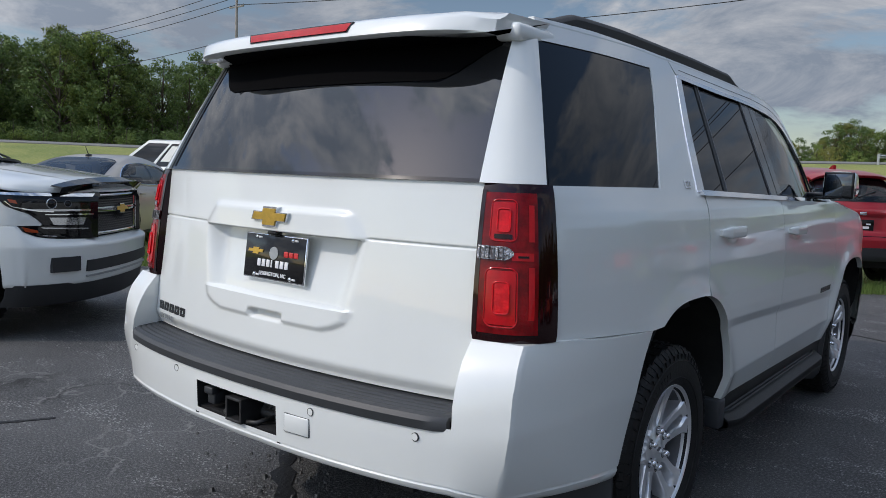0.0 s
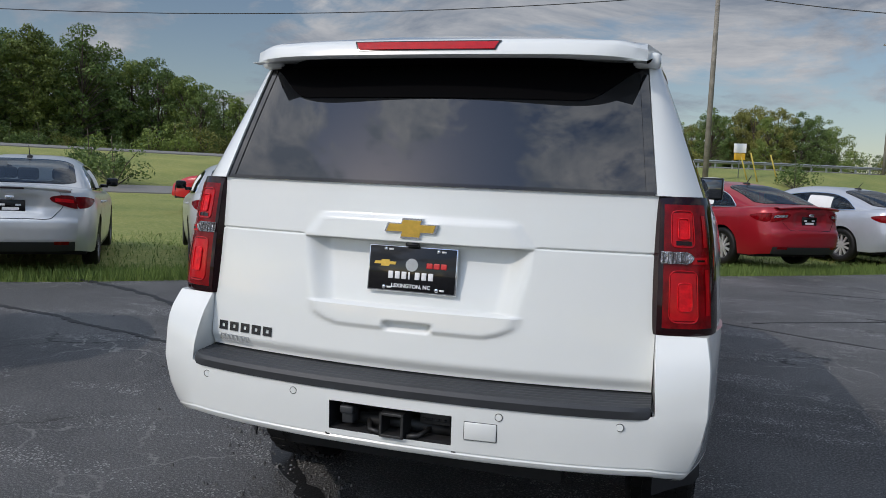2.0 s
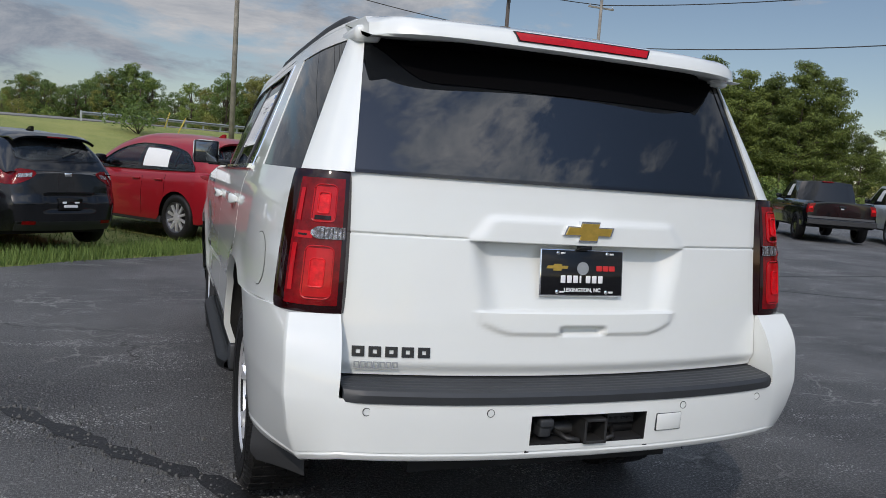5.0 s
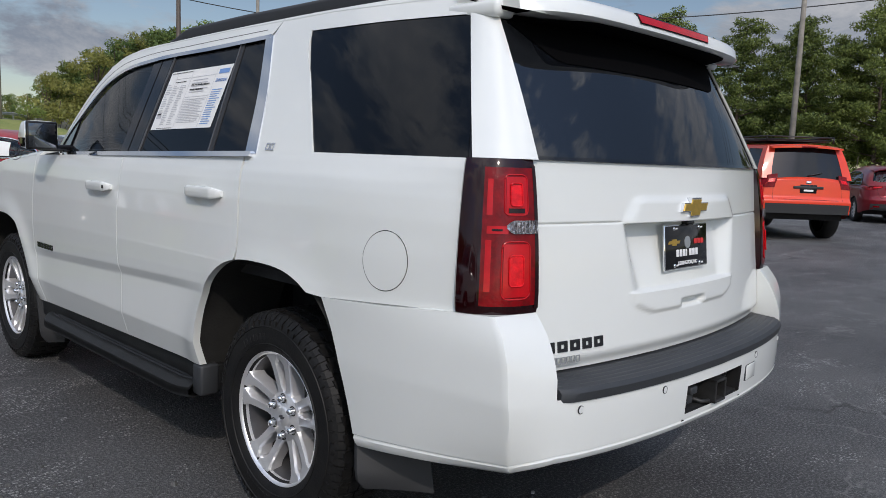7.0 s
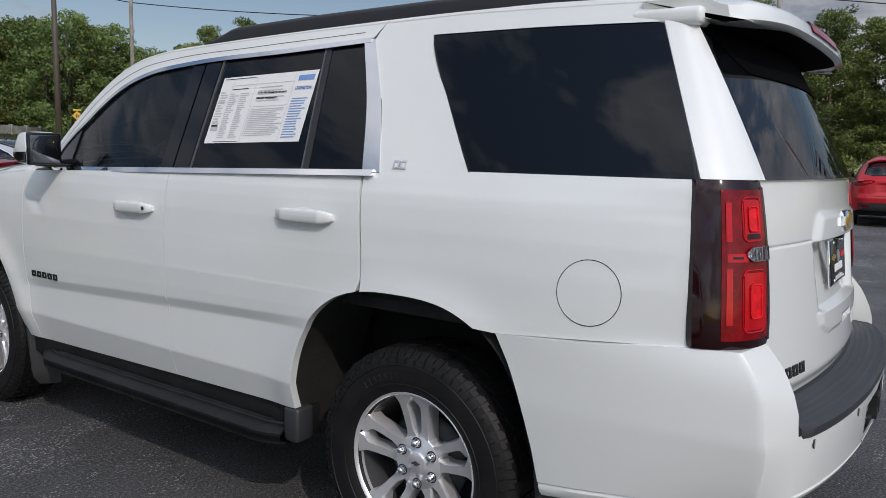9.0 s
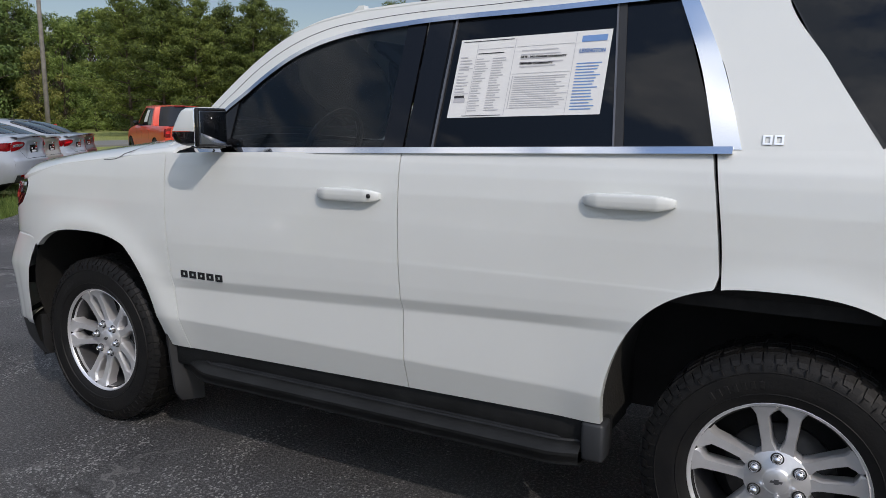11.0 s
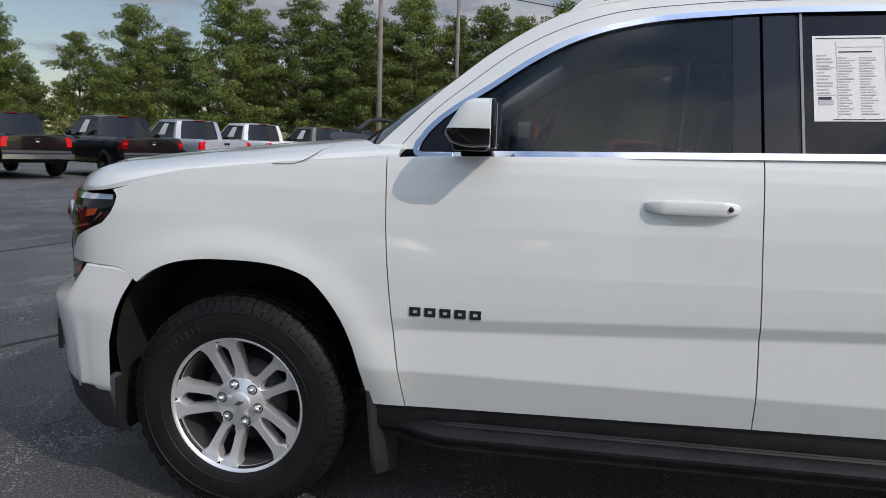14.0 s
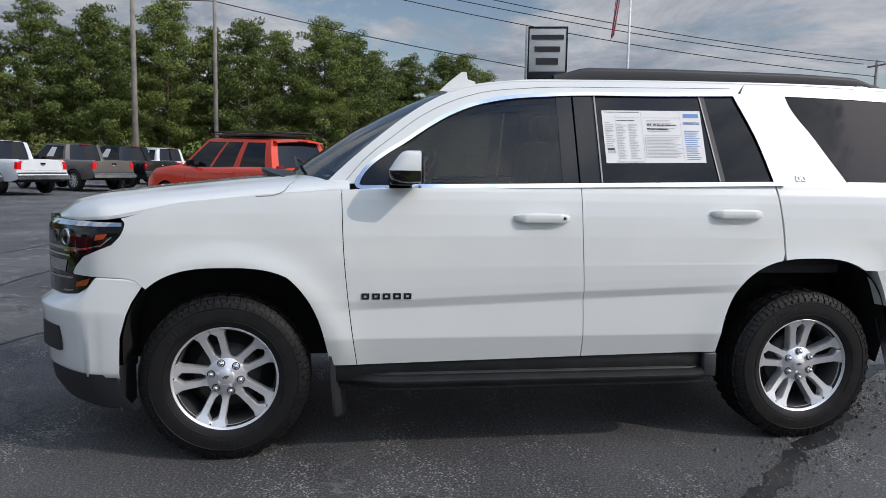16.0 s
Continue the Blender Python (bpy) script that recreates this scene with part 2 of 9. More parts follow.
LEAF_PINE = leaf_material("pine_needles", (0.030, 0.053, 0.018), (0.225, 0.275, 0.066))
LEAF_OAK = leaf_material("broad_leaves", (0.042, 0.080, 0.026), (0.19, 0.265, 0.078))
LEAF_LIGHT = leaf_material("light_green_leaves", (0.09, 0.14, 0.035), (0.27, 0.34, 0.09))
LEAF_AUTUMN = leaf_material("yellowing_leaves", (0.085, 0.105, 0.03), (0.32, 0.31, 0.085))
BLADE = leaf_material("grass_blades", (0.05, 0.10, 0.022), (0.23, 0.31, 0.085))


def ground_material(name, c1, c2, c3, s1, s2, rough, bump, bscale, bdist, speck=0.0):
    """Two scales of colour patches with fine grit."""
    m = bpy.data.materials.new(name)
    m.use_nodes = True
    t = m.node_tree
    b = t.nodes["Principled BSDF"]
    g = t.nodes.new("ShaderNodeTexCoord")

    def noise(scale, detail=5, rough_=0.6):
        n = t.nodes.new("ShaderNodeTexNoise")
        n.inputs["Scale"].default_value, n.inputs["Detail"].default_value, n.inputs["Roughness"].default_value = scale, detail, rough_
        t.links.new(g.outputs["Object"], n.inputs["Vector"])
        return n

    def mixc(fac, a, bb):
        x = t.nodes.new("ShaderNodeMix")
        x.data_type = "RGBA"
        t.links.new(fac, x.inputs["Factor"])
        for sock, v in (("A", a), ("B", bb)):
            if isinstance(v, tuple):
                x.inputs[sock].default_value = (*v, 1)
            else:
                t.links.new(v, x.inputs[sock])
        return x.outputs["Result"]

    def ramp_(n, lo, hi):
        r = t.nodes.new("ShaderNodeMapRange")
        r.inputs["From Min"].default_value, r.inputs["From Max"].default_value = lo, hi
        t.links.new(n.outputs["Fac"], r.inputs["Value"])
        return r.outputs["Result"]

    base = mixc(ramp_(noise(s1), 0.36, 0.64), c1, c2)
    fine = mixc(ramp_(noise(s2, 4, 0.7), 0.48, 0.75), base, c3)
    if speck:
        sp = t.nodes.new("ShaderNodeMapRange")
        sp.inputs["From Min"].default_value, sp.inputs["From Max"].default_value = 0.30, 0.70
        sp.inputs["To Min"].default_value, sp.inputs["To Max"].default_value = 1 - speck, 1 + speck
        t.links.new(noise(260, 2, 0.6).outputs["Fac"], sp.inputs["Value"])
        grain = t.nodes.new("ShaderNodeVectorMath")
        grain.operation = "SCALE"
        t.links.new(fine, grain.inputs[0])
        t.links.new(sp.outputs["Result"], grain.inputs["Scale"])
        fine = grain.outputs["Vector"]
    t.links.new(fine, b.inputs["Base Color"])
    b.inputs["Specular IOR Level"].default_value = 0.35
    rr = t.nodes.new("ShaderNodeMapRange")
    rr.inputs["To Min"].default_value, rr.inputs["To Max"].default_value = rough - 0.12, rough + 0.1
    t.links.new(noise(s1 * 1.7).outputs["Fac"], rr.inputs["Value"])
    t.links.new(rr.outputs["Result"], b.inputs["Roughness"])
    bp = t.nodes.new("ShaderNodeBump")
    bp.inputs["Strength"].default_value, bp.inputs["Distance"].default_value = bump, bdist
    t.links.new(noise(bscale, 4, 0.7).outputs["Fac"], bp.inputs["Height"])
    t.links.new(bp.outputs["Normal"], b.inputs["Normal"])
    return m


ASPHALT = ground_material("sealed_asphalt", (0.045, 0.046, 0.049), (0.138, 0.138, 0.137), (0.36, 0.36, 0.35), 0.55, 75, 0.60, 1.0, 80, 0.03, 0.6)


def add_cracks(m, scale, width, color):
    """Fine pale cracks in patches, and soft darker stains, over a ground material."""
    t = m.node_tree
    b = t.nodes["Principled BSDF"]
    old = b.inputs["Base Color"].links[0].from_socket
    g = t.nodes.new("ShaderNodeTexCoord")
    wob = t.nodes.new("ShaderNodeTexNoise")
    wob.inputs["Scale"].default_value, wob.inputs["Detail"].default_value = 5.0, 6
    t.links.new(g.outputs["Object"], wob.inputs["Vector"])
    ad = t.nodes.new("ShaderNodeVectorMath")
    ad.operation = "MULTIPLY_ADD"
    ad.inputs[1].default_value = (0.35, 0.35, 0.35)
    t.links.new(wob.outputs["Color"], ad.inputs[0])
    t.links.new(g.outputs["Object"], ad.inputs[2])
    vo = t.nodes.new("ShaderNodeTexVoronoi")
    vo.feature = "DISTANCE_TO_EDGE"
    vo.inputs["Scale"].default_value = scale
    t.links.new(ad.outputs["Vector"], vo.inputs["Vector"])
    mr = t.nodes.new("ShaderNodeMapRange")
    mr.inputs["From Min"].default_value, mr.inputs["From Max"].default_value = width, width * 0.25
    t.links.new(vo.outputs["Distance"], mr.inputs["Value"])
    ms = t.nodes.new("ShaderNodeTexNoise")
    ms.inputs["Scale"].default_value, ms.inputs["Detail"].default_value = 0.7, 5
    t.links.new(g.outputs["Object"], ms.inputs["Vector"])
    mm = t.nodes.new("ShaderNodeMapRange")
    mm.inputs["From Min"].default_value, mm.inputs["From Max"].default_value = 0.50, 0.66
    t.links.new(ms.outputs["Fac"], mm.inputs["Value"])
    mu = t.nodes.new("ShaderNodeMath")
    mu.operation = "MULTIPLY"
    t.links.new(mr.outputs["Result"], mu.inputs[0])
    t.links.new(mm.outputs["Result"], mu.inputs[1])
    mx = t.nodes.new("ShaderNodeMix")
    mx.data_type = "RGBA"
    mx.inputs["B"].default_value = (*color, 1)
    t.links.new(mu.outputs["Value"], mx.inputs["Factor"])
    t.links.new(old, mx.inputs["A"])
    t.links.new(mx.outputs["Result"], b.inputs["Base Color"])


def add_wear(m, color):
    """Patches where the sealer is worn off and pale stones show one by one."""
    t = m.node_tree
    b = t.nodes["Principled BSDF"]
    old = b.inputs["Base Color"].links[0].from_socket
    g = t.nodes.new("ShaderNodeTexCoord")
    stretch = t.nodes.new("ShaderNodeMapping")
    stretch.inputs["Rotation"].default_value = (0, 0, 0.6)
    stretch.inputs["Scale"].default_value = (0.7, 1.9, 1.0)
    t.links.new(g.outputs["Object"], stretch.inputs["Vector"])
    patch = t.nodes.new("ShaderNodeTexNoise")
    patch.inputs["Scale"].default_value, patch.inputs["Detail"].default_value, patch.inputs["Roughness"].default_value = 1.3, 7, 0.68
    t.links.new(stretch.outputs["Vector"], patch.inputs["Vector"])
    worn = t.nodes.new("ShaderNodeMapRange")
    worn.inputs["From Min"].default_value, worn.inputs["From Max"].default_value = 0.52, 0.66
    worn.inputs["To Max"].default_value = 0.80
    t.links.new(patch.outputs["Fac"], worn.inputs["Value"])
    stones = t.nodes.new("ShaderNodeTexVoronoi")
    stones.inputs["Scale"].default_value = 80
    t.links.new(g.outputs["Object"], stones.inputs["Vector"])
    tone = t.nodes.new("ShaderNodeSeparateColor")
    t.links.new(stones.outputs["Color"], tone.inputs["Color"])
    shows = t.nodes.new("ShaderNodeMath")
    shows.operation = "LESS_THAN"
    t.links.new(tone.outputs["Red"], shows.inputs[0])
    t.links.new(worn.outputs["Result"], shows.inputs[1])
    core = t.nodes.new("ShaderNodeMath")
    core.operation = "LESS_THAN"
    core.inputs[1].default_value = 0.42
    t.links.new(stones.outputs["Distance"], core.inputs[0])
    both = t.nodes.new("ShaderNodeMath")
    both.operation = "MULTIPLY"
    t.links.new(shows.outputs["Value"], both.inputs[0])
    t.links.new(core.outputs["Value"], both.inputs[1])
    mx = t.nodes.new("ShaderNodeMix")
    mx.data_type = "RGBA"
    mx.inputs["B"].default_value = (*color, 1)
    t.links.new(both.outputs["Value"], mx.inputs["Factor"])
    t.links.new(old, mx.inputs["A"])
    t.links.new(mx.outputs["Result"], b.inputs["Base Color"])


add_wear(ASPHALT, (0.44, 0.44, 0.425))
add_cracks(ASPHALT, 1.5, 0.018, (0.33, 0.325, 0.305))
add_cracks(ASPHALT, 0.55, 0.012, (0.022, 0.022, 0.022))
ROAD = ground_material("pale_road_asphalt", (0.17, 0.165, 0.155), (0.21, 0.205, 0.19), (0.25, 0.24, 0.22), 0.2, 40, 0.85, 0.3, 60, 0.01)
GRASS = ground_material("mown_grass", (0.15, 0.195, 0.045), (0.27, 0.28, 0.080), (0.40, 0.37, 0.15), 0.22, 9, 0.9, 0.8, 9, 0.06)
TAR = material("crack_filler_tar", (0.014, 0.014, 0.015), 0.55, vary=0.5, scale=8, bump=0.5, bscale=60)

# ---- mesh helpers ----


def part(name, data, mat, parent=None, label="", smooth=True):
    """Links verts and faces (or a bmesh) as one mesh object."""
    me = bpy.data.meshes.new(name)
    if isinstance(data, bmesh.types.BMesh):
        data.to_mesh(me)
        data.free()
    else:
        me.from_pydata([tuple(v) for v in data[0]], [], data[1])
    if smooth:
        me.shade_smooth()
    me.materials.append(mat)
    ob = new(name, me)
    ob.parent = parent
    if label:
        ob["label"] = label
    return ob


def thing(name, m, label, category, group=""):
    ob = new(name)
    ob.matrix_world = m
    ob.empty_display_size = 0.1
    return tagged(ob, label, category, group)


def resample(pts, n):
    """n points evenly along a polyline in the plane."""
    p = np.array(pts, float)
    d = np.r_[0, np.cumsum(np.linalg.norm(np.diff(p, axis=0), axis=1))]
    s = np.linspace(0, d[-1], n)
    return np.stack([np.interp(s, d, p[:, k]) for k in range(p.shape[1])], 1)


def spline(pts, n=24):
    """A smooth curve through a few points."""
    p = np.array(pts, float)
    d = np.r_[0, np.cumsum(np.linalg.norm(np.diff(p, axis=0), axis=1))]
    m = np.gradient(p, d, axis=0)
    out = []
    for s in np.linspace(0, d[-1], n):
        k = min(max(np.searchsorted(d, s) - 1, 0), len(p) - 2)
        h = d[k + 1] - d[k]
        t = (s - d[k]) / h
        out.append((2 * t**3 - 3 * t**2 + 1) * p[k] + (t**3 - 2 * t**2 + t) * h * m[k] + (3 * t**2 - 2 * t**3) * p[k + 1] + (t**3 - t**2) * h * m[k + 1])
    return np.array(out)


def coons(bottom, top, left, right, nu=24, nv=16):
    """A patch of points between four edges: bottom and top run left to right, left and right run upwards."""
    b, tp, l, r = resample(bottom, nu), resample(top, nu), resample(left, nv), resample(right, nv)
    u, v = np.linspace(0, 1, nu)[:, None, None], np.linspace(0, 1, nv)[None, :, None]
    return ((1 - v) * b[:, None] + v * tp[:, None] + (1 - u) * l[None] + u * r[None]
            - (1 - u) * (1 - v) * b[0] - u * (1 - v) * b[-1] - (1 - u) * v * tp[0] - u * v * tp[-1])


def sheet(pts, inward=None, flip=False):
    """A grid of points as a mesh; with inward (a vector or grid of vectors) as a shell of that thickness."""
    pts = np.asarray(pts, float)
    a, b = pts.shape[:2]
    v = pts.reshape(-1, 3)
    idx = np.arange(a * b).reshape(a, b)
    f = [(idx[i, j], idx[i + 1, j], idx[i + 1, j + 1], idx[i, j + 1]) for i in range(a - 1) for j in range(b - 1)]
    if inward is not None:
        n = a * b
        v = np.vstack([v, (pts + inward).reshape(-1, 3)])
        f += [tuple(n + k for k in q[::-1]) for q in f]
        ring = list(idx[:, 0]) + list(idx[-1, 1:]) + list(idx[-2::-1, -1]) + list(idx[0, -2:0:-1])
        f += [(ring[k], n + ring[k], n + ring[(k + 1) % len(ring)], ring[(k + 1) % len(ring)]) for k in range(len(ring))]
    f = [tuple(int(i) for i in (q[::-1] if flip else q)) for q in f]
    return v, f


def joined(*datas):
    v, f, n = [], [], 0
    for dv, df in datas:
        v += [tuple(p) for p in dv]
        f += [tuple(int(i) + n for i in q) for q in df]
        n = len(v)
    return v, f


def moved(data, m):
    return [tuple(m @ Vector(p)) for p in data[0]], data[1]


def mirrored(data):
    return [(-p[0], p[1], p[2]) for p in data[0]], [tuple(q[::-1]) for q in data[1]]


def block(x0, x1, y0, y1, z0, z1, r=0.0, seg=2):
    """A box with rounded edges."""
    bm = bmesh.new()
    bmesh.ops.create_cube(bm, size=1, matrix=Matrix.LocRotScale(((x0 + x1) / 2, (y0 + y1) / 2, (z0 + z1) / 2), None, (x1 - x0, y1 - y0, z1 - z0)))
    if r:
        bmesh.ops.bevel(bm, geom=bm.edges[:], offset=r, segments=seg, affect="EDGES", profile=0.5)
    v = [tuple(p.co) for p in bm.verts]
    bm.verts.index_update()
    f = [tuple(p.index for p in q.verts) for q in bm.faces]
    bm.free()
    return v, f


def prism(outline, y0, y1, axis="y", r=0.0):
    """A plate of that outline (x, z), from y0 to y1; axis x: outline is (y, z)."""
    n = len(outline)
    mk = (lambda a, b, c: (a, c, b)) if axis == "y" else ((lambda a, b, c: (c, a, b)) if axis == "x" else (lambda a, b, c: (a, b, c)))
    v = [mk(a, b, y0) for a, b in outline] + [mk(a, b, y1) for a, b in outline]
    f = [tuple(range(n)), tuple(range(2 * n - 1, n - 1, -1))] + [(i, i + n, (i + 1) % n + n, (i + 1) % n) for i in range(n)]
    return v, f


def lathe(profile, n=32, axis="x", a0=0.0, a1=2 * math.pi):
    """A turned shape: profile of (radius, along)."""
    full = abs(a1 - a0 - 2 * math.pi) < 1e-6
    k = n if full else n + 1
    v, f = [], []
    for i in range(k):
        a = a0 + (a1 - a0) * i / n
        for r, h in profile:
            c, s = r * math.cos(a), r * math.sin(a)
            v.append((h, c, s) if axis == "x" else ((c, s, h) if axis == "z" else (c, h, s)))
    m = len(profile)
    for i in range(n):
        j = (i + 1) % k
        for q in range(m - 1):
            f.append((i * m + q, j * m + q, j * m + q + 1, i * m + q + 1))
    return v, f


def tube(pts, r, n=8):
    """A round bar along points; r may be a list."""
    p = [Vector(q) for q in pts]
    rs = r if isinstance(r, (list, tuple)) else [r] * len(p)
    v, f = [], []
    for i, q in enumerate(p):
        d = (p[min(i + 1, len(p) - 1)] - p[max(i - 1, 0)]).normalized()
        a = d.orthogonal().normalized()
        if abs(d.z) < 0.95:
            a = d.cross(Vector((0, 0, 1))).normalized()
        b = d.cross(a)
        for k in range(n):
            t = 2 * math.pi * k / n
            v.append(tuple(q + float(rs[i]) * (math.cos(t) * a + math.sin(t) * b)))
    for i in range(len(p) - 1):
        for k in range(n):
            f.append((i * n + k, i * n + (k + 1) % n, (i + 1) * n + (k + 1) % n, (i + 1) * n + k))
    f += [tuple(range(n))[::-1], tuple(range((len(p) - 1) * n, len(p) * n))]
    return v, f


def lettering(text, size, depth=0.002, bold=0.0, spacing=1.0):
    """Letters standing up in the x-z plane, read from -y, from x = 0 to the right, as verts and faces; and their width."""
    cu = bpy.data.curves.new("letters", "FONT")
    cu.body, cu.size, cu.extrude, cu.offset, cu.space_character = text, size, depth, bold, spacing
    cu.resolution_u = 3
    ob = bpy.data.objects.new("letters", cu)
    scene.collection.objects.link(ob)
    me = bpy.data.meshes.new_from_object(ob)
    v = [(p.co.x, -p.co.z, p.co.y) for p in me.vertices]
    f = [tuple(q.vertices) for q in me.polygons]
    bpy.data.objects.remove(ob)
    bpy.data.curves.remove(cu)
    bpy.data.meshes.remove(me)
    return (v, f), max(p[0] for p in v)


def smooth01(a, b, x):
    t = np.clip((np.asarray(x, float) - a) / (b - a), 0, 1)
    return t * t * (3 - 2 * t)


def facing(data, out):
    """The same sheet with its faces turned so that most look along out."""
    v = [Vector(p) for p in data[0]]
    s = 0.0
    for q in data[1]:
        n = (v[q[1]] - v[q[0]]).cross(v[q[2]] - v[q[0]])
        s += n.dot(Vector(out))
    return data if s >= 0 else (data[0], [tuple(q[::-1]) for q in data[1]])


# ---- the ground ----
EDGE = Vector((0.9, 10.3))           # a point of the lot's edge
ALONG = Vector((0.794, 0.608))       # along the edge
AWAY = Vector((-0.608, 0.794))       # from the lot over the grass


def at_edge(u, s):
    """A plan point u metres along the lot's edge and s metres beyond it."""
    p = EDGE + float(u) * ALONG + float(s) * AWAY
    return p.x, p.y


def crest(u):
    """The height of the highway's near edge along the lot."""
    return float(np.interp(u, [-60, -20, 0, 15, 33, 50, 82], [2.6, 2.4, 2.35, 3.0, 3.4, 3.6, 3.9]))


def rise(u, s):
    """The height of the verge: level by the lot, up a bank to the highway."""
    top = crest(u)
    whole = 1 - float(smooth01(67, 74, u)) + float(smooth01(112, 119, u))    # cut through for the road under the bridge
    return (top * float(smooth01(27, 49, s)) + 0.32 * float(smooth01(50, 58.5, s))) * whole


def ground_height(x, y):
    p = Vector((x, y)) - EDGE
    return rise(p.dot(ALONG), p.dot(AWAY))


us = [-3000, -900, -400, -250, -180, -140] + list(range(-120, 121, 5)) + [140, 180, 250, 400, 900, 3000]
ss = [-3000, -900, -300, -120, -60, -30, -12, -5, 0] + list(np.arange(2.5, 100, 2.5)) + [110, 130, 160, 220, 400, 900, 3000]
pts = np.array([[(*at_edge(u, s), rise(u, s) - 0.035 + (0.05 * noise.noise((u * 0.3, s * 0.3, 0)) + 0.03 if 0.5 < s < 300 else 0)) for s in ss] for u in us])
tagged(part("ground", sheet(pts, flip=True), GRASS), "mown grass verge rising to the highway", "ground", kind="structure")

# the lot: a sealed asphalt sheet with a ragged edge on the grass side
lot_edge = []
for k in range(181):
    u = -60 + k * 0.6666
    lot_edge.append(at_edge(u, 0.12 * noise.noise((u * 0.9, 3.1, 0)) + 0.07 * noise.noise((u * 4.0, 1.1, 0))))
rows = []
for w in (0, 0.003, 0.01, 0.03, 0.07, 0.15, 0.3, 0.6, 1.0):
    rows.append([(x + AWAY.x * -w * 90, y + AWAY.y * -w * 90, 0.0) for x, y in lot_edge])
v, f = sheet(rows, inward=np.array((0, 0, -0.06)))
lot = tagged(part("lot_pavement", (v, f), ASPHALT, smooth=False), "dark sealed asphalt car park with cracks", "pavement", kind="structure")

# tar-filled cracks, each a thin ragged ribbon just above the asphalt


def crack(points, width, seed, z=0.004):
    r = random.Random(seed)
    p = spline([(x, y) for x, y in points], 130)
    left, right = [], []
    for i, q in enumerate(p):
        d = p[min(i + 1, len(p) - 1)] - p[max(i - 1, 0)]
        d = d / (np.linalg.norm(d) + 1e-9)
        n = np.array((-d[1], d[0]))
        c = q + n * width * 0.9 * (noise.noise((q[0] * 3.0, q[1] * 3.0, seed)))
        w = width * (0.25 + 0.65 * r.random())
        left.append((*(c + n * w), z))
        right.append((*(c - n * w), z))
    return sheet([left, right], inward=np.array((0, 0, -0.006)))


CRACKS = [
    ([(-6.2, 5.3), (-5.0, 4.9), (-3.78, 4.19), (-3.09, 3.61), (-2.42, 2.85), (-1.85, 2.15), (-1.41, 1.65), (-1.05, 1.25), (-0.8, 0.9), (-0.5, 0.6), (0.1, 0.1), (0.6, -0.8)], 0.075),
    ([(-7.5, 3.9), (-5.7, 3.61), (-4.46, 3.32), (-3.56, 3.06), (-2.9, 2.9), (-2.4, 2.7)], 0.05),
    ([(0.4, 6.6), (1.02, 6.41), (1.66, 6.1), (2.4, 5.7), (3.6, 5.2), (5.0, 4.4)], 0.03),
    ([(2.4, 9.5), (5.0, 9.2), (8.2, 8.2), (12.0, 8.6)], 0.03),
    ([(3.0, 7.4), (6.0, 7.0), (9.5, 5.4), (14, 4.6)], 0.035),
    ([(1.69, 6.4), (4.0, 7.8), (6.5, 9.6), (8.0, 11.5)], 0.03),
    ([(-3.6, -3.0), (-2.7, -0.6), (-2.1, 0.4)], 0.03),
]
for i, (pp, w) in enumerate(CRACKS):
    part("tar_seam", crack(pp, w, i + 1), TAR, lot, smooth=False)

# broken grit along the worn seam
rs = random.Random(21)
rv, rf = [], []
seam = spline(CRACKS[0][0], 80)
for k in range(900):
    q = seam[rs.randrange(26, 74)]
    sp = rs.gauss(0, 0.10 if k % 3 else 0.28)
    x, y = q[0] + sp, q[1] + rs.gauss(0, 0.09)
    a = rs.uniform(0.003, 0.011) * (1.4 if k % 5 == 0 else 1)
    i = len(rv)
    h = rs.uniform(0.5, 1.0) * a
    t0 = rs.uniform(0, 6.28)
    for j in range(4):
        rr_ = a * rs.uniform(0.7, 1.3)
        rv.append((x + rr_ * math.cos(t0 + 1.57 * j), y + rr_ * math.sin(t0 + 1.57 * j), -0.001))
    for j in range(4):
        rr_ = a * rs.uniform(0.35, 0.7)
        rv.append((x + rr_ * math.cos(t0 + 1.57 * j), y + rr_ * math.sin(t0 + 1.57 * j), h + 0.004))
    rf += [(i + 4, i + 5, i + 6, i + 7)] + [(i + j, i + (j + 1) % 4, i + 4 + (j + 1) % 4, i + 4 + j) for j in range(4)]
tagged(part("grit", (rv, rf), GRIT, smooth=False), "loose broken asphalt grit along the crack", "gravel", kind="stuff")

# ---- the white SUV ----
RW, FW, HUB = 1.225, 4.18, 0.417   # rear and front axle, hub height
TYRE_R = 0.398


def arch_curve(yc, a_front, a_rear, b, n, z_front, z_rear, steps=30):
    """The wheel opening's edge from front to rear, as (y, z)."""
    out = []
    for k in range(steps + 1):
        th = math.pi * k / steps
        c, s = math.cos(th), math.sin(th)
        rr = (abs(c) ** n + abs(s) ** n) ** (-1 / n)
        out.append((yc + (a_front if c > 0 else a_rear) * rr * c, HUB + b * rr * s))
    return out


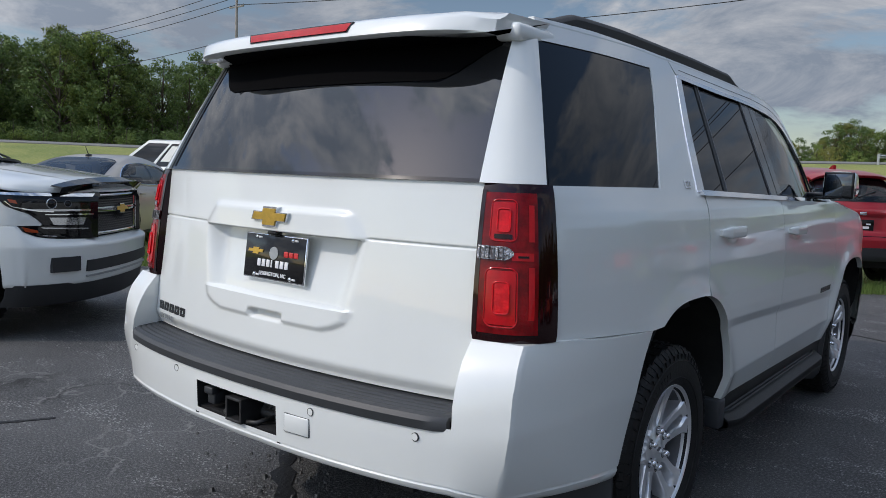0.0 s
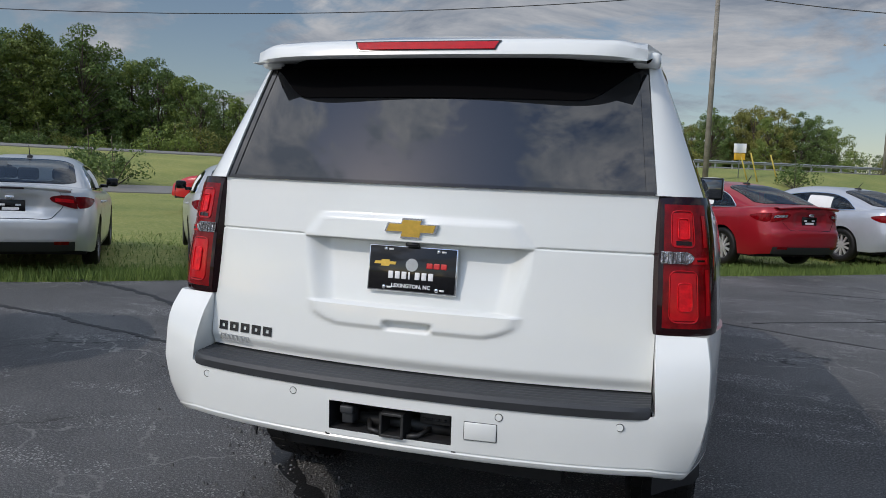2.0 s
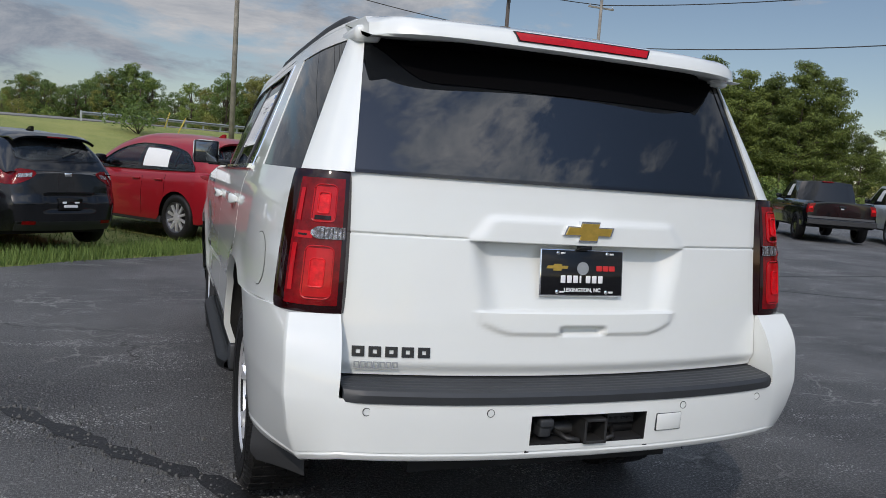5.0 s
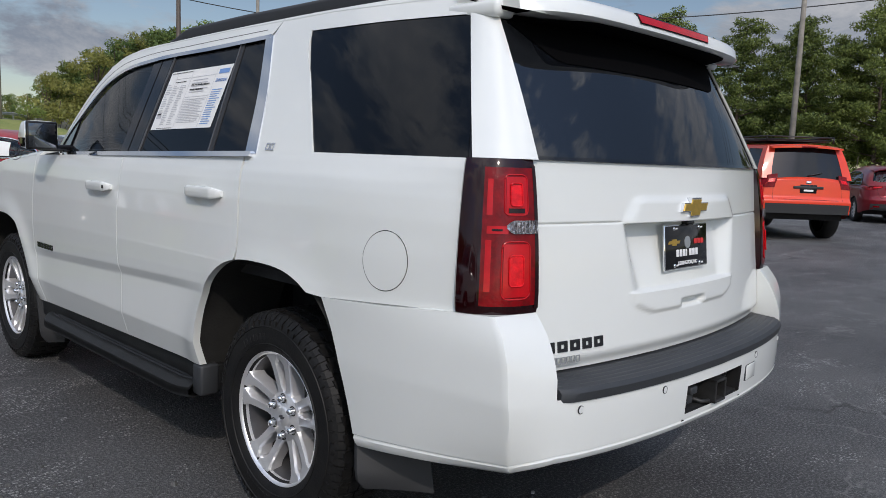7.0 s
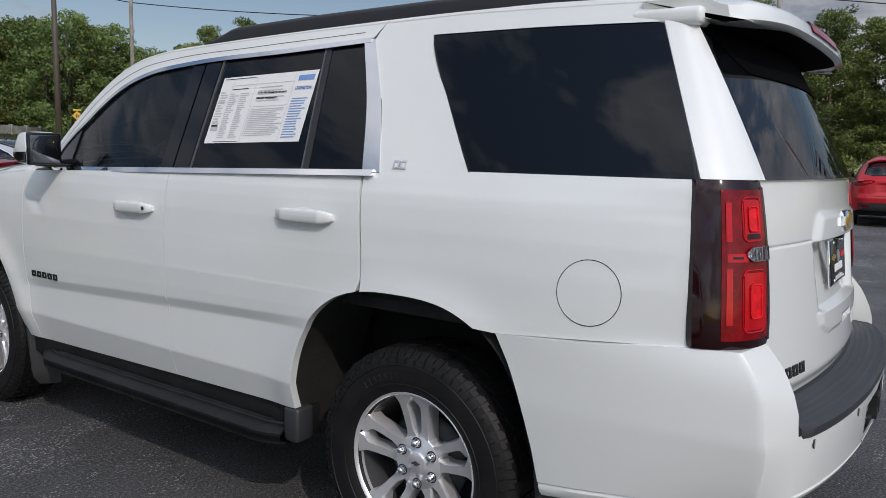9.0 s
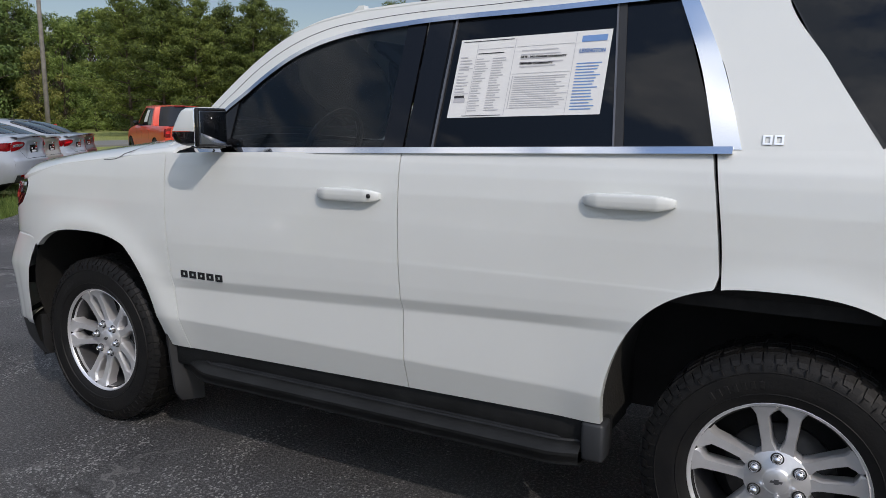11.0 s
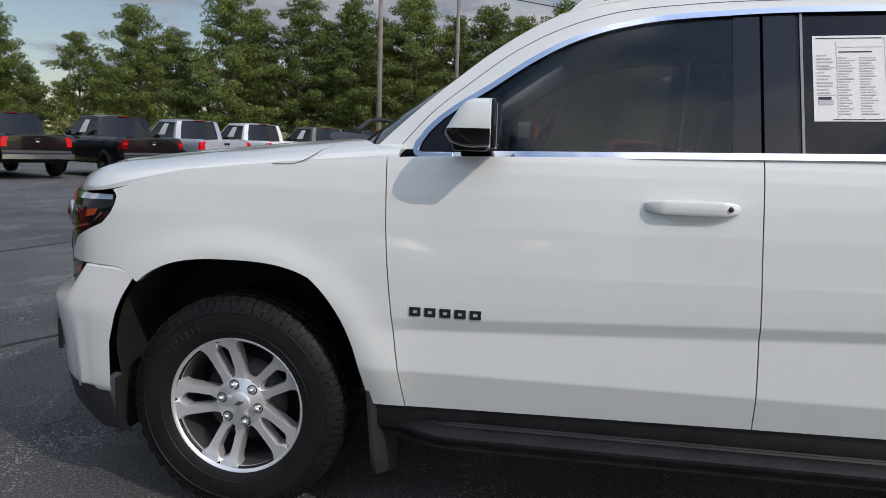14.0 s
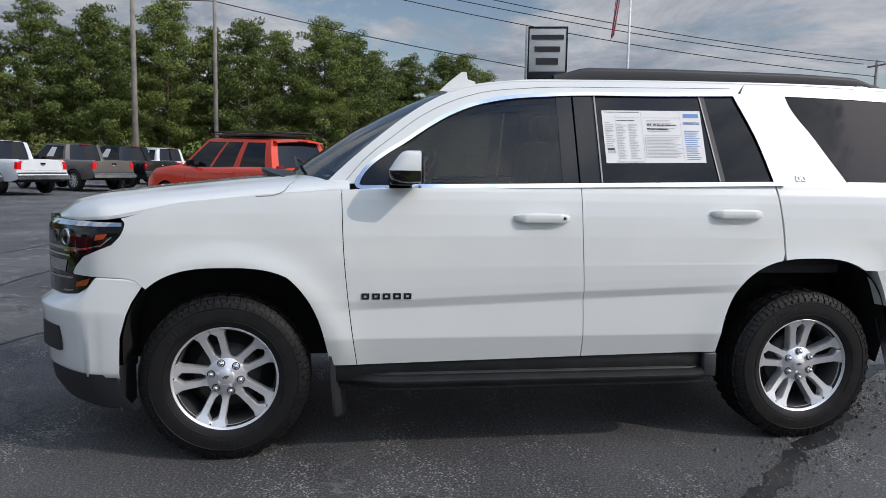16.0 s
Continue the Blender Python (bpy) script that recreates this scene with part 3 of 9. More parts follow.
REAR_ARCH = arch_curve(1.245, 0.492, 0.470, 0.578, 2.7, 0, 0, 120)
FRONT_ARCH = arch_curve(4.165, 0.470, 0.468, 0.535, 2.8, 0, 0, 120)
ZP = [0.20, 0.40, 0.47, 0.535, 0.598, 0.606, 0.614, 0.70, 0.762, 0.768, 0.805, 0.811, 0.86, 0.95, 1.10, 1.20, 1.27, 1.31, 1.345, 1.39]
XP = [0.87, 0.922, 0.942, 0.960, 0.9775, 0.980, 0.9803, 0.9775, 0.9750, 0.9762, 0.9892, 0.9905, 0.993, 0.994, 0.987, 0.977, 0.966, 0.956, 0.942, 0.925]
XS = [0.87, 0.922, 0.942, 0.960, 0.9775, 0.980, 0.9815, 0.985, 0.9875, 0.988, 0.989, 0.9900, 0.992, 0.993, 0.987, 0.977, 0.966, 0.956, 0.942, 0.925]


NOSE_Y = [4.2, 4.4, 4.5, 4.58, 4.64, 4.69, 4.73, 4.765, 4.804, 4.855, 4.898, 4.97, 5.03, 5.08, 5.12]
NOSE_X = [0, 0.002, 0.006, 0.012, 0.020, 0.030, 0.043, 0.062, 0.094, 0.143, 0.193, 0.293, 0.393, 0.49, 0.60]


def side_x(y, z):
    """The body side's distance from the middle."""
    y, z = np.asarray(y, float), np.asarray(z, float)
    w = smooth01(1.35, 2.0, y) * (1 - smooth01(3.45, 3.75, y))
    zz = z - 0.042 * np.clip(3.07 - y, -0.6, 1.8) * np.clip(1 - np.abs(z - 0.80) / 0.17, 0, 1) ** 0.5   # the crease climbs towards the rear
    x = w * np.interp(zz, ZP, XP) + (1 - w) * np.interp(zz, ZP, XS)
    x = x - 0.075 * (np.clip(0.95 - y, 0, 2) / 0.7) ** 2 - np.interp(y + 0.09 * smooth01(1.08, 1.26, z), NOSE_Y, NOSE_X)
    for yc in (RW, FW):
        r = np.sqrt((y - yc) ** 2 + (z - HUB) ** 2)
        x = x + 0.016 * np.exp(-((r - 0.55) / 0.075) ** 2) * smooth01(0.35, 0.6, z)
    return x


def glass_x(y, z):
    """The side windows' distance from the middle."""
    y, z = np.asarray(y, float), np.asarray(z, float)
    return 0.921 - (z - 1.37) * 0.398 - 0.018 * (z - 1.37) ** 2 - 0.035 * (np.clip(1.1 - y, 0, 2) / 0.7) ** 2 - 0.075 * (np.clip(y - 2.7, 0, 2) / 0.8) ** 2


def quarter_x(y, z):
    """The rear quarter: the body side running up into the window surface."""
    y, z = np.asarray(y, float), np.asarray(z, float)
    w = smooth01(1.285, 1.374, z)
    return (1 - w) * side_x(y, np.minimum(z, 1.345)) + w * (glass_x(y, z) + 0.0102)


def lift(grid, fn, off=0.0):
    """(y, z) points put on a side surface of the left side."""
    return np.stack([-(fn(grid[..., 0], grid[..., 1]) + off), grid[..., 0], grid[..., 1]], -1)


def side_part(name, grid, fn, off, thick, mat, car, label=""):
    """The same panel on both sides of the car."""
    p = lift(grid, fn, off)
    d = sheet(p, inward=np.array((thick, 0, 0))) if thick else facing(sheet(p), (-1, 0, 0))
    a = part(name, fix(d), mat, car, label)
    b = part(name, fix(mirrored(d)), mat, car, label)
    return a, b


def fix_open(data, out):
    """An open sheet that faces out, with its sharp folds kept sharp."""
    data = facing(data, out)
    bm = bmesh.new()
    vs = [bm.verts.new(p) for p in data[0]]
    for q in data[1]:
        bm.faces.new([vs[i] for i in q])
    for e in bm.edges:
        if len(e.link_faces) == 2 and e.calc_face_angle(0) > 0.33:
            e.smooth = False
    return bm


def fix(data):
    """A closed shell with all its faces outward."""
    bm = bmesh.new()
    vs = [bm.verts.new(p) for p in data[0]]
    for q in data[1]:
        try:
            bm.faces.new([vs[i] for i in q])
        except ValueError:
            pass
    bmesh.ops.recalc_face_normals(bm, faces=bm.faces[:])
    for e in bm.edges:
        if len(e.link_faces) == 2 and e.calc_face_angle(0) > 0.7:
            e.smooth = False
    return bm


def pane(name, grid, fn, off, mat, car, label=""):
    p = lift(grid, fn, off)
    d = facing(sheet(p), (-1, 0, 0))
    m = mirrored(d)
    return part(name, d, mat, car, label), part(name, m, mat, car, label)


G = 0.0020   # half a shut line


def build_suv(car):
    # doors, wings and quarters
    fd_front = [(3.565, 0.475), (3.585, 0.60), (3.605, 0.75), (3.63, 1.0), (3.642, 1.31)]
    fd_rear = [(2.452, 0.497), (2.458, 0.75), (2.475, 1.10), (2.482, 1.345)]
    front_edge = [(y - G, z) for y, z in fd_front]
    rear_edge = [(y + G, z) for y, z in fd_rear]
    door_f = coons(resample([front_edge[0], rear_edge[0]], 10), resample([front_edge[-1], (3.50, 1.318), (3.0, 1.330), rear_edge[-1]], 10), spline(front_edge, 60), spline(rear_edge, 60), 34, 170)
    fl, fr = side_part("front_door", door_f, side_x, 0.0, 0.03, WHITE, car)
    arch_front = [p for p in REAR_ARCH if p[1] > 0.5 and p[0] > 1.405]
    rd_front = [(y - G, z) for y, z in fd_rear]
    rd_rear = arch_front + [(1.405, 1.02), (1.415, 1.12), (1.432, 1.25), (1.452, 1.368)]
    rd_rear = [(y + G, z) for y, z in rd_rear]
    door_r = coons(resample([rd_front[0], rd_rear[0]], 10), resample([rd_front[-1], (2.0, 1.356), rd_rear[-1]], 10), spline(rd_front, 60), resample(rd_rear, 140), 34, 170)
    rl, rr = side_part("rear_door", door_r, side_x, 0.0, 0.03, WHITE, car)
    arch_back = [p for p in REAR_ARCH if p[0] <= 1.405 and p[1] > 0.93 - 0.005]
    q_bottom = [(1.398, arch_back[0][1])] + arch_back[1:] + [(0.882, 0.928), (0.6, 0.948), (0.338, 0.966)]
    q_front = [(1.398, arch_back[0][1]), (1.407, 1.12), (1.425, 1.25), (1.443, 1.371)]
    q_rear = [(0.338, 0.966), (0.345, 1.2), (0.366, 1.385)]
    quarter = coons(resample(q_bottom, 100), resample([(1.443, 1.371), (1.045, 1.374), (1.034, 1.385), q_rear[-1]], 100), spline(q_front, 20), spline(q_rear, 20), 100, 50)
    side_part("quarter_panel", quarter, quarter_x, 0.0, 0.03, WHITE, car)
    arch_f = [p for p in FRONT_ARCH if p[1] > 0.475]
    f_seam = [p for p in arch_f if p[0] < 4.522]
    w_bottom = f_seam + [(3.69, 0.474), (3.565 + 2 * G, 0.474)]
    w_left = [f_seam[0], (4.56, 0.893), (4.60, 0.9015), (4.67, 0.904), (4.743, 0.9045), (4.866, 0.903), (4.862, 0.915), (4.845, 0.942), (4.80, 0.99), (4.72, 1.025), (4.66, 1.05), (4.622, 1.09), (4.607, 1.12), (4.601, 1.15), (4.62, 1.168)]
    w_right = [(y + G, z) for y, z in fd_front]
    wing = coons(resample(w_bottom, 60), resample([w_left[-1], (4.35, 1.245), (3.9, 1.285), w_right[-1]], 60), resample(w_left, 80), spline(w_right, 80), 60, 80)
    side_part("front_fender", wing, side_x, 0.0, 0.03, WHITE, car)

    # fuel door: a disc with a fine dark ring round it, on the left side
    for r0, r1, off, mat, nm in ((0.0, 0.0875, 0.0022, WHITE, "fuel_door"), (0.0880, 0.0900, 0.0010, GLOSSBLACK, "fuel_door_gap")):
        g = np.array([[(0.613 + r * math.cos(a), 1.075 + r * math.sin(a)) for a in np.linspace(0, 2 * math.pi, 49)] for r in np.linspace(r0, r1, 8 if r0 == 0 else 2)])
        part(nm, facing(sheet(lift(g, side_x, off)), (-1, 0, 0)), mat, car)

    # door handles
    def handle(y0, z0, parent_l, parent_r):
        """A flat grip bowed out over the door, pinched in at both ends."""
        prof = []
        for i in range(33):
            t = i / 32
            y = y0 + 0.137 - 0.274 * t
            bow = float(np.clip(math.sin(math.pi * t) * 1.9, 0, 1)) ** 0.6
            hz, hx = 0.011 + 0.0125 * bow, 0.007 + 0.004 * bow
            ring = []
            for a in np.linspace(0, 2 * math.pi, 17):
                c, q = math.cos(a), math.sin(a)
                ring.append((-(float(side_x(y, z0)) + 0.004 + 0.021 * bow + hx * np.sign(c) * abs(c) ** 0.6), y, z0 + hz * np.sign(q) * abs(q) ** 0.7))
            prof.append(ring)
        d = sheet(prof)
        v, f = d
        d = (v, f + [tuple(range(16)), tuple(range(32 * 17, 32 * 17 + 16))])
        # shallow dish behind the grip
        cup = np.array([[(y0 + 0.012 + 0.082 * r * math.cos(a), z0 - 0.012 + 0.040 * r * math.sin(a)) for a in np.linspace(0, 2 * math.pi, 29)] for r in np.linspace(0.02, 1, 8)])
        rr_ = np.linspace(0.02, 1, 8)[:, None]
        cg = lift(cup, side_x, 0.0)
        cg[..., 0] -= 0.0022 * (1 - 0.75 * rr_ ** 6)
        for par, mir in ((parent_l, False), (parent_r, True)):
            part("handle", fix(mirrored(d) if mir else d), WHITE, par)
            part("handle_dish", facing(mirrored(sheet(cg)) if mir else sheet(cg), (1 if mir else -1, 0, 0)), WHITE, par)

    handle(2.685, 1.188, fl, fr)
    handle(1.675, 1.216, rl, rr)
    lock = [(-(float(side_x(2.575, 1.19)) + 0.0325 + h), 2.578 + r * math.cos(a), 1.189 + r * math.sin(a)) for r, h in ((0.008, 0), (0.0078, 0.004), (0.0, 0.004)) for a in np.linspace(0, 2 * math.pi, 13)]
    part("keyhole", sheet(np.array(lock).reshape(3, 13, 3)), STEEL, fl)

    # upper side: roof rail, pillars (white), on the window surface a little proud
    def up(name, bottom, top, left, right, off=0.010, mat=WHITE, nu=30, nv=8, thick=0.02, label=""):
        return side_part(name, coons(bottom, top, left, right, nu, nv), glass_x, off, thick, mat, car, label)

    win_top = [(3.572, 1.338), (3.555, 1.380), (3.507, 1.437), (3.43, 1.495), (3.345, 1.548), (3.20, 1.645), (3.10, 1.700), (2.98, 1.746), (2.86, 1.774), (2.57, 1.804), (2.0, 1.822), (1.575, 1.8365)]
    rail_out = [(3.72, 1.335), (3.615, 1.435), (3.45, 1.575), (3.31, 1.682), (3.16, 1.772), (3.0, 1.832), (2.8, 1.862), (2.4, 1.880), (1.9, 1.892), (1.522, 1.898)]
    wt_, ro_ = spline(win_top, 60), spline(rail_out, 60)
    rails = coons(resample(wt_, 60), resample(ro_, 60), [win_top[0], rail_out[0]], [win_top[-1], rail_out[-1]], 60, 8)
    side_part("a_pillar_and_roof_rail", rails, glass_x, 0.010, 0.02, WHITE, car)
    frame_line = spline([(3.625, 1.345), (3.53, 1.455), (3.40, 1.562), (3.25, 1.672), (3.10, 1.748), (2.95, 1.795), (2.70, 1.826), (2.2, 1.845), (1.62, 1.860)], 50)
    for sx in (-1, 1):
        part("door_frame_line", tube([(sx * (float(glass_x(y, z)) + 0.0098), y, z) for y, z in frame_line], 0.0016, 5), SHUTLINE, car)
    # chrome moulding round the windows, with the broad upright behind the rear door
    off_w = np.array(wt_)
    nrm = np.gradient(off_w, axis=0)
    nrm = np.stack([-nrm[:, 1], nrm[:, 0]], 1)
    nrm /= np.linalg.norm(nrm, axis=1)[:, None]
    sgn = np.sign(nrm[20, 1]) or 1
    g = np.stack([off_w - 0.015 * nrm * sgn, off_w + 0.003 * nrm * sgn], 1)
    side_part("chrome_window_trim", g, glass_x, 0.014, 0.006, CHROME, car, "chrome window moulding")
    by = np.linspace(3.545, 1.40, 40)
    g = np.stack([np.stack([by, 1.316 + (3.5 - by) * 0.0215], 1), np.stack([by, 1.336 + (3.5 - by) * 0.0215], 1)], 1)
    side_part("chrome_belt_trim", g, lambda y, z: glass_x(y, 1.36) - 0.7 * (z - 1.326 - (3.5 - y) * 0.0215), 0.022, 0.03, CHROME, car, "chrome belt moulding")
    cp = spline([(3.44, 1.3215), (3.50, 1.320), (3.545, 1.322), (3.566, 1.331), (3.566, 1.350), (3.555, 1.372)], 40)
    cn = np.gradient(cp, axis=0)
    cn = np.stack([-cn[:, 1], cn[:, 0]], 1)
    cn /= np.linalg.norm(cn, axis=1)[:, None]
    side_part("chrome_corner_trim", np.stack([cp - 0.009 * cn, cp + 0.009 * cn], 1), glass_x, 0.0155, 0.02, CHROME, car, "chrome window corner")
    up("chrome_rear_upright", [(1.452, 1.372), (1.378, 1.372)], [(1.610, 1.828), (1.562, 1.834)], spline([(1.452, 1.372), (1.515, 1.60), (1.610, 1.828)], 12), spline([(1.378, 1.372), (1.452, 1.60), (1.562, 1.834)], 12), 0.013, CHROME, 6, 14, 0.006, "broad chrome window upright")
    # white pillar between rear door and quarter window
    cf = spline([(1.380, 1.368), (1.450, 1.60), (1.560, 1.836), (1.52, 1.898)], 24)
    cr = spline([(1.035, 1.372), (1.18, 1.60), (1.308, 1.82), (1.31, 1.90)], 24)
    up("rear_pillar", [tuple(cf[0]), tuple(cr[0])], [tuple(cf[-1]), tuple(cr[-1])], cf, cr, 0.0098, WHITE, 14, 24)
    # strip above and below the quarter window
    up("quarter_roof_rail", [(1.325, 1.829), (0.9, 1.823), (0.549, 1.812)], [(1.32, 1.90), (0.9, 1.898), (0.549, 1.885)], [(1.325, 1.829), (1.32, 1.90)], [(0.549, 1.812), (0.549, 1.885)], 0.010, WHITE, 24, 8)
    # glass and black pillars
    front_glass = coons(resample([(3.555, 1.330), (2.57, 1.345)], 30), resample([(3.545, 1.375), (3.50, 1.430), (3.42, 1.490), (3.335, 1.542), (3.20, 1.635), (3.10, 1.69), (2.98, 1.736), (2.86, 1.764), (2.57, 1.795)], 30), [(3.555, 1.330), (3.545, 1.375)], [(2.57, 1.345), (2.57, 1.796)], 40, 14)
    pane("front_side_window", front_glass, glass_x, 0.0, TINT, car)
    pane("rear_side_window", coons([(2.385, 1.345), (1.73, 1.360)], [(2.385, 1.802), (1.79, 1.820)], [(2.385, 1.345), (2.385, 1.802)], [(1.73, 1.360), (1.79, 1.820)], 16, 12), glass_x, 0.0, DARKTINT, car)
    pane("rear_corner_window", coons([(1.715, 1.360), (1.440, 1.365)], [(1.775, 1.820), (1.605, 1.826)], [(1.715, 1.360), (1.775, 1.820)], [(1.440, 1.365), (1.605, 1.826)], 10, 12), glass_x, 0.0, DARKTINT, car)
    up("b_pillar", [(2.570, 1.340), (2.488, 1.342)], [(2.570, 1.80), (2.490, 1.80)], [(2.570, 1.340), (2.570, 1.80)], [(2.488, 1.342), (2.490, 1.80)], 0.004, GLOSSBLACK, 4, 10, 0.01, "gloss black pillar")
    up("b_pillar", [(2.478, 1.342), (2.382, 1.344)], [(2.480, 1.80), (2.384, 1.80)], [(2.478, 1.342), (2.480, 1.80)], [(2.382, 1.344), (2.384, 1.80)], 0.004, GLOSSBLACK, 4, 10, 0.01, "gloss black pillar")
    up("window_divider", [(1.740, 1.357), (1.712, 1.357)], [(1.797, 1.82), (1.770, 1.82)], [(1.740, 1.357), (1.797, 1.82)], [(1.712, 1.357), (1.770, 1.82)], 0.004, BLACKPLASTIC, 3, 10, 0.01)
    up("mirror_sail", [(3.558, 1.332), (3.352, 1.334)], [(3.485, 1.440), (3.352, 1.528)], [(3.558, 1.332), (3.54, 1.385), (3.485, 1.440)], [(3.352, 1.334), (3.352, 1.528)], 0.008, GLOSSBLACK, 8, 8, 0.01)
    up("window_run", [(2.372, 1.350), (2.364, 1.350)], [(2.372, 1.80), (2.364, 1.80)], [(2.372, 1.350), (2.372, 1.80)], [(2.364, 1.350), (2.364, 1.80)], 0.007, DARKALLOY, 3, 8, 0.006, "thin metal window run")
    up("window_run", [(1.744, 1.358), (1.738, 1.358)], [(1.801, 1.82), (1.795, 1.82)], [(1.744, 1.358), (1.801, 1.82)], [(1.738, 1.358), (1.795, 1.82)], 0.007, DARKALLOY, 3, 8, 0.006, "thin metal window run")
    up("quarter_seal", [(1.040, 1.3835), (0.368, 1.3800)], [(1.322, 1.833), (0.534, 1.817)], spline([(1.040, 1.3835), (1.189, 1.60), (1.322, 1.833)], 20), spline([(0.368, 1.380), (0.432, 1.586), (0.530, 1.817)], 20), 0.0045, GLOSSBLACK, 24, 18, 0.004)
    ql = spline([(1.030, 1.388), (1.180, 1.60), (1.312, 1.828)], 20)
    qr = spline([(0.376, 1.384), (0.440, 1.586), (0.538, 1.812)], 20)
    quarter_glass = coons(spline([(1.030, 1.388), (0.7, 1.384), (0.376, 1.384)], 20), spline([(1.312, 1.828), (0.9, 1.822), (0.538, 1.812)], 20), ql, qr, 24, 18)
    pane("quarter_window", quarter_glass, glass_x, 0.006, DARKTINT, car)

    # roof
    ry = np.linspace(0.549, 3.12, 40)
    rows = []
    for y in ry:
        ze = np.interp(y, [0.5, 1.2, 1.9, 2.4, 2.8, 3.0, 3.12], [1.872, 1.892, 1.888, 1.876, 1.858, 1.828, 1.795])
        xe = float(glass_x(y, ze)) + 0.012
        rows.append([(xe * c, y, ze + (0.045 if y < 2.9 else 0.045) * (1 - c * c)) for c in np.linspace(-1, 1, 25)])
    part("roof_panel", fix(sheet(rows, inward=np.array((0, 0, -0.02)))), WHITE, car)
    # windscreen
    rows = []
    for t in np.linspace(0, 1, 16):
        y, z = 3.08 + 0.64 * t, 1.805 - 0.465 * t + 0.03 * math.sin(math.pi * t)
        xe = 0.655 + 0.13 * t
        rows.append([(xe * c, y + 0.20 * (1 - c * c) * t ** 0.7, z + 0.035 * (1 - c * c)) for c in np.linspace(-1, 1, 21)])
    part("windscreen", facing(sheet(rows), (0, 1, 1)), CLEARGLASS, car)
    # bonnet
    rows = []
    for t in np.linspace(0, 1, 36):
        ye = 3.655 + 1.325 * t
        ze = np.interp(ye, [3.65, 3.95, 4.35, 4.66, 4.85, 4.98], [1.316, 1.290, 1.248, 1.180, 1.162, 1.153])
        xe = float(side_x(min(ye, 4.97), max(min(ze, 1.31), 1.0))) - 0.004
        row = []
        for c in np.sin(np.linspace(-1, 1, 61) * math.pi / 2):
            yb_ = 3.655 + 0.30 * (1 - c * c)
            y = yb_ + (4.975 + 0.13 * (1 - c * c) - yb_) * t
            zc = np.interp(3.8 + 1.2 * t, [3.8, 4.1, 4.5, 4.75, 4.9, 5.0], [1.374, 1.340, 1.294, 1.264, 1.226, 1.165])
            row.append((xe * c, y, zc - (zc - ze) * (abs(c) ** 11 * 0.84 + abs(c) ** 2 * 0.16) + 0.007 * math.exp(-((abs(c) - 0.62) / 0.06) ** 2) * min(1, t * 5)))
        rows.append(row)
    part("bonnet", fix(sheet(rows, inward=np.array((0, 0, -0.015)))), WHITE, car)
    rows = []
    for y in np.linspace(3.605, 3.98, 20):
        zt = float(np.interp(y, [3.50, 3.642, 3.87, 3.98], [1.318, 1.322, 1.300, 1.283]))
        xo = float(side_x(y, min(zt, 1.31))) - 0.004
        xi = float(np.interp(y, [3.50, 3.72, 3.98], [0.85, 0.80, 0.80]))
        rows.append([(xo, y, zt - 0.012), (xo - 0.004, y, zt), (xo - 0.03, y, zt + 0.016), (xi, y, zt + 0.036)])
    corner = sheet(rows, inward=np.array((-0.004, 0, -0.015)))
    part("fender_top", fix(corner), WHITE, car)
    part("fender_top", fix(mirrored(corner)), WHITE, car)
    for sx in (-1, 1):
        part("bonnet_shut_line", tube([(sx * (float(side_x(y, z)) + 0.0005), y, z) for y, z in ((4.03, 1.276), (3.986, 1.2775), (3.955, 1.280), (3.93, 1.288), (3.90, 1.303))] + [(sx * x, y, z) for x, y, z in ((0.885, 3.885, 1.326), (0.84, 3.865, 1.340), (0.77, 3.83, 1.352))], 0.0017, 5), SHUTLINE, car)
    part("cowl_panel", fix(sheet([[(0.76 * c, 3.66 + 0.10 * k + 0.22 * (1 - c * c), 1.325 + 0.010 * k + 0.055 * (1 - c * c)) for c in np.linspace(-1, 1, 15)] for k in range(3)], inward=np.array((0, 0, -0.02)))), BLACKPLASTIC, car)
    for sx in (-1, 1):
        part("wiper", fix(tube([(sx * 0.55, 3.86, 1.40), (sx * 0.3, 3.88, 1.445), (sx * -0.05, 3.90, 1.46)], 0.009, 6)), BLACKPLASTIC, car)

    part("wiper", fix(tube([(-0.72, 3.655, 1.362), (-0.64, 3.69, 1.384), (-0.52, 3.73, 1.396), (-0.10, 3.83, 1.422)], [0.012, 0.012, 0.009, 0.006], 6)), BLACKPLASTIC, car)
    # inner shell: keeps light out of the shut lines, hides the hollow body
    inner = []
    for y, w, z0, z1 in ((0.285, 0.70, 0.55, 1.34), (0.55, 0.88, 0.95, 1.36), (1.75, 0.90, 0.95, 1.36)):
        inner.append([(-w, y, z0), (-w, y, z1), (w, y, z1), (w, y, z0), (-w, y, z0)])
    part("inner_shell", fix(sheet(inner)), UNDER, car)
    shell = [block(-0.90, 0.90, 1.76, 3.64, 0.42, 1.05), block(-0.80, 0.80, 3.64, 4.80, 0.97, 1.14), block(-0.50, 0.50, 0.3, 4.85, 0.42, 0.95), block(-0.80, 0.80, 0.27, 0.74, 0.50, 0.94), block(-0.78, 0.78, 4.66, 4.86, 0.45, 1.0)]
    for nm, sh in zip(("floor_pan", "engine_bay", "chassis", "rear_pan", "front_frame"), shell):
        part(nm, sh, UNDER, car, smooth=False)
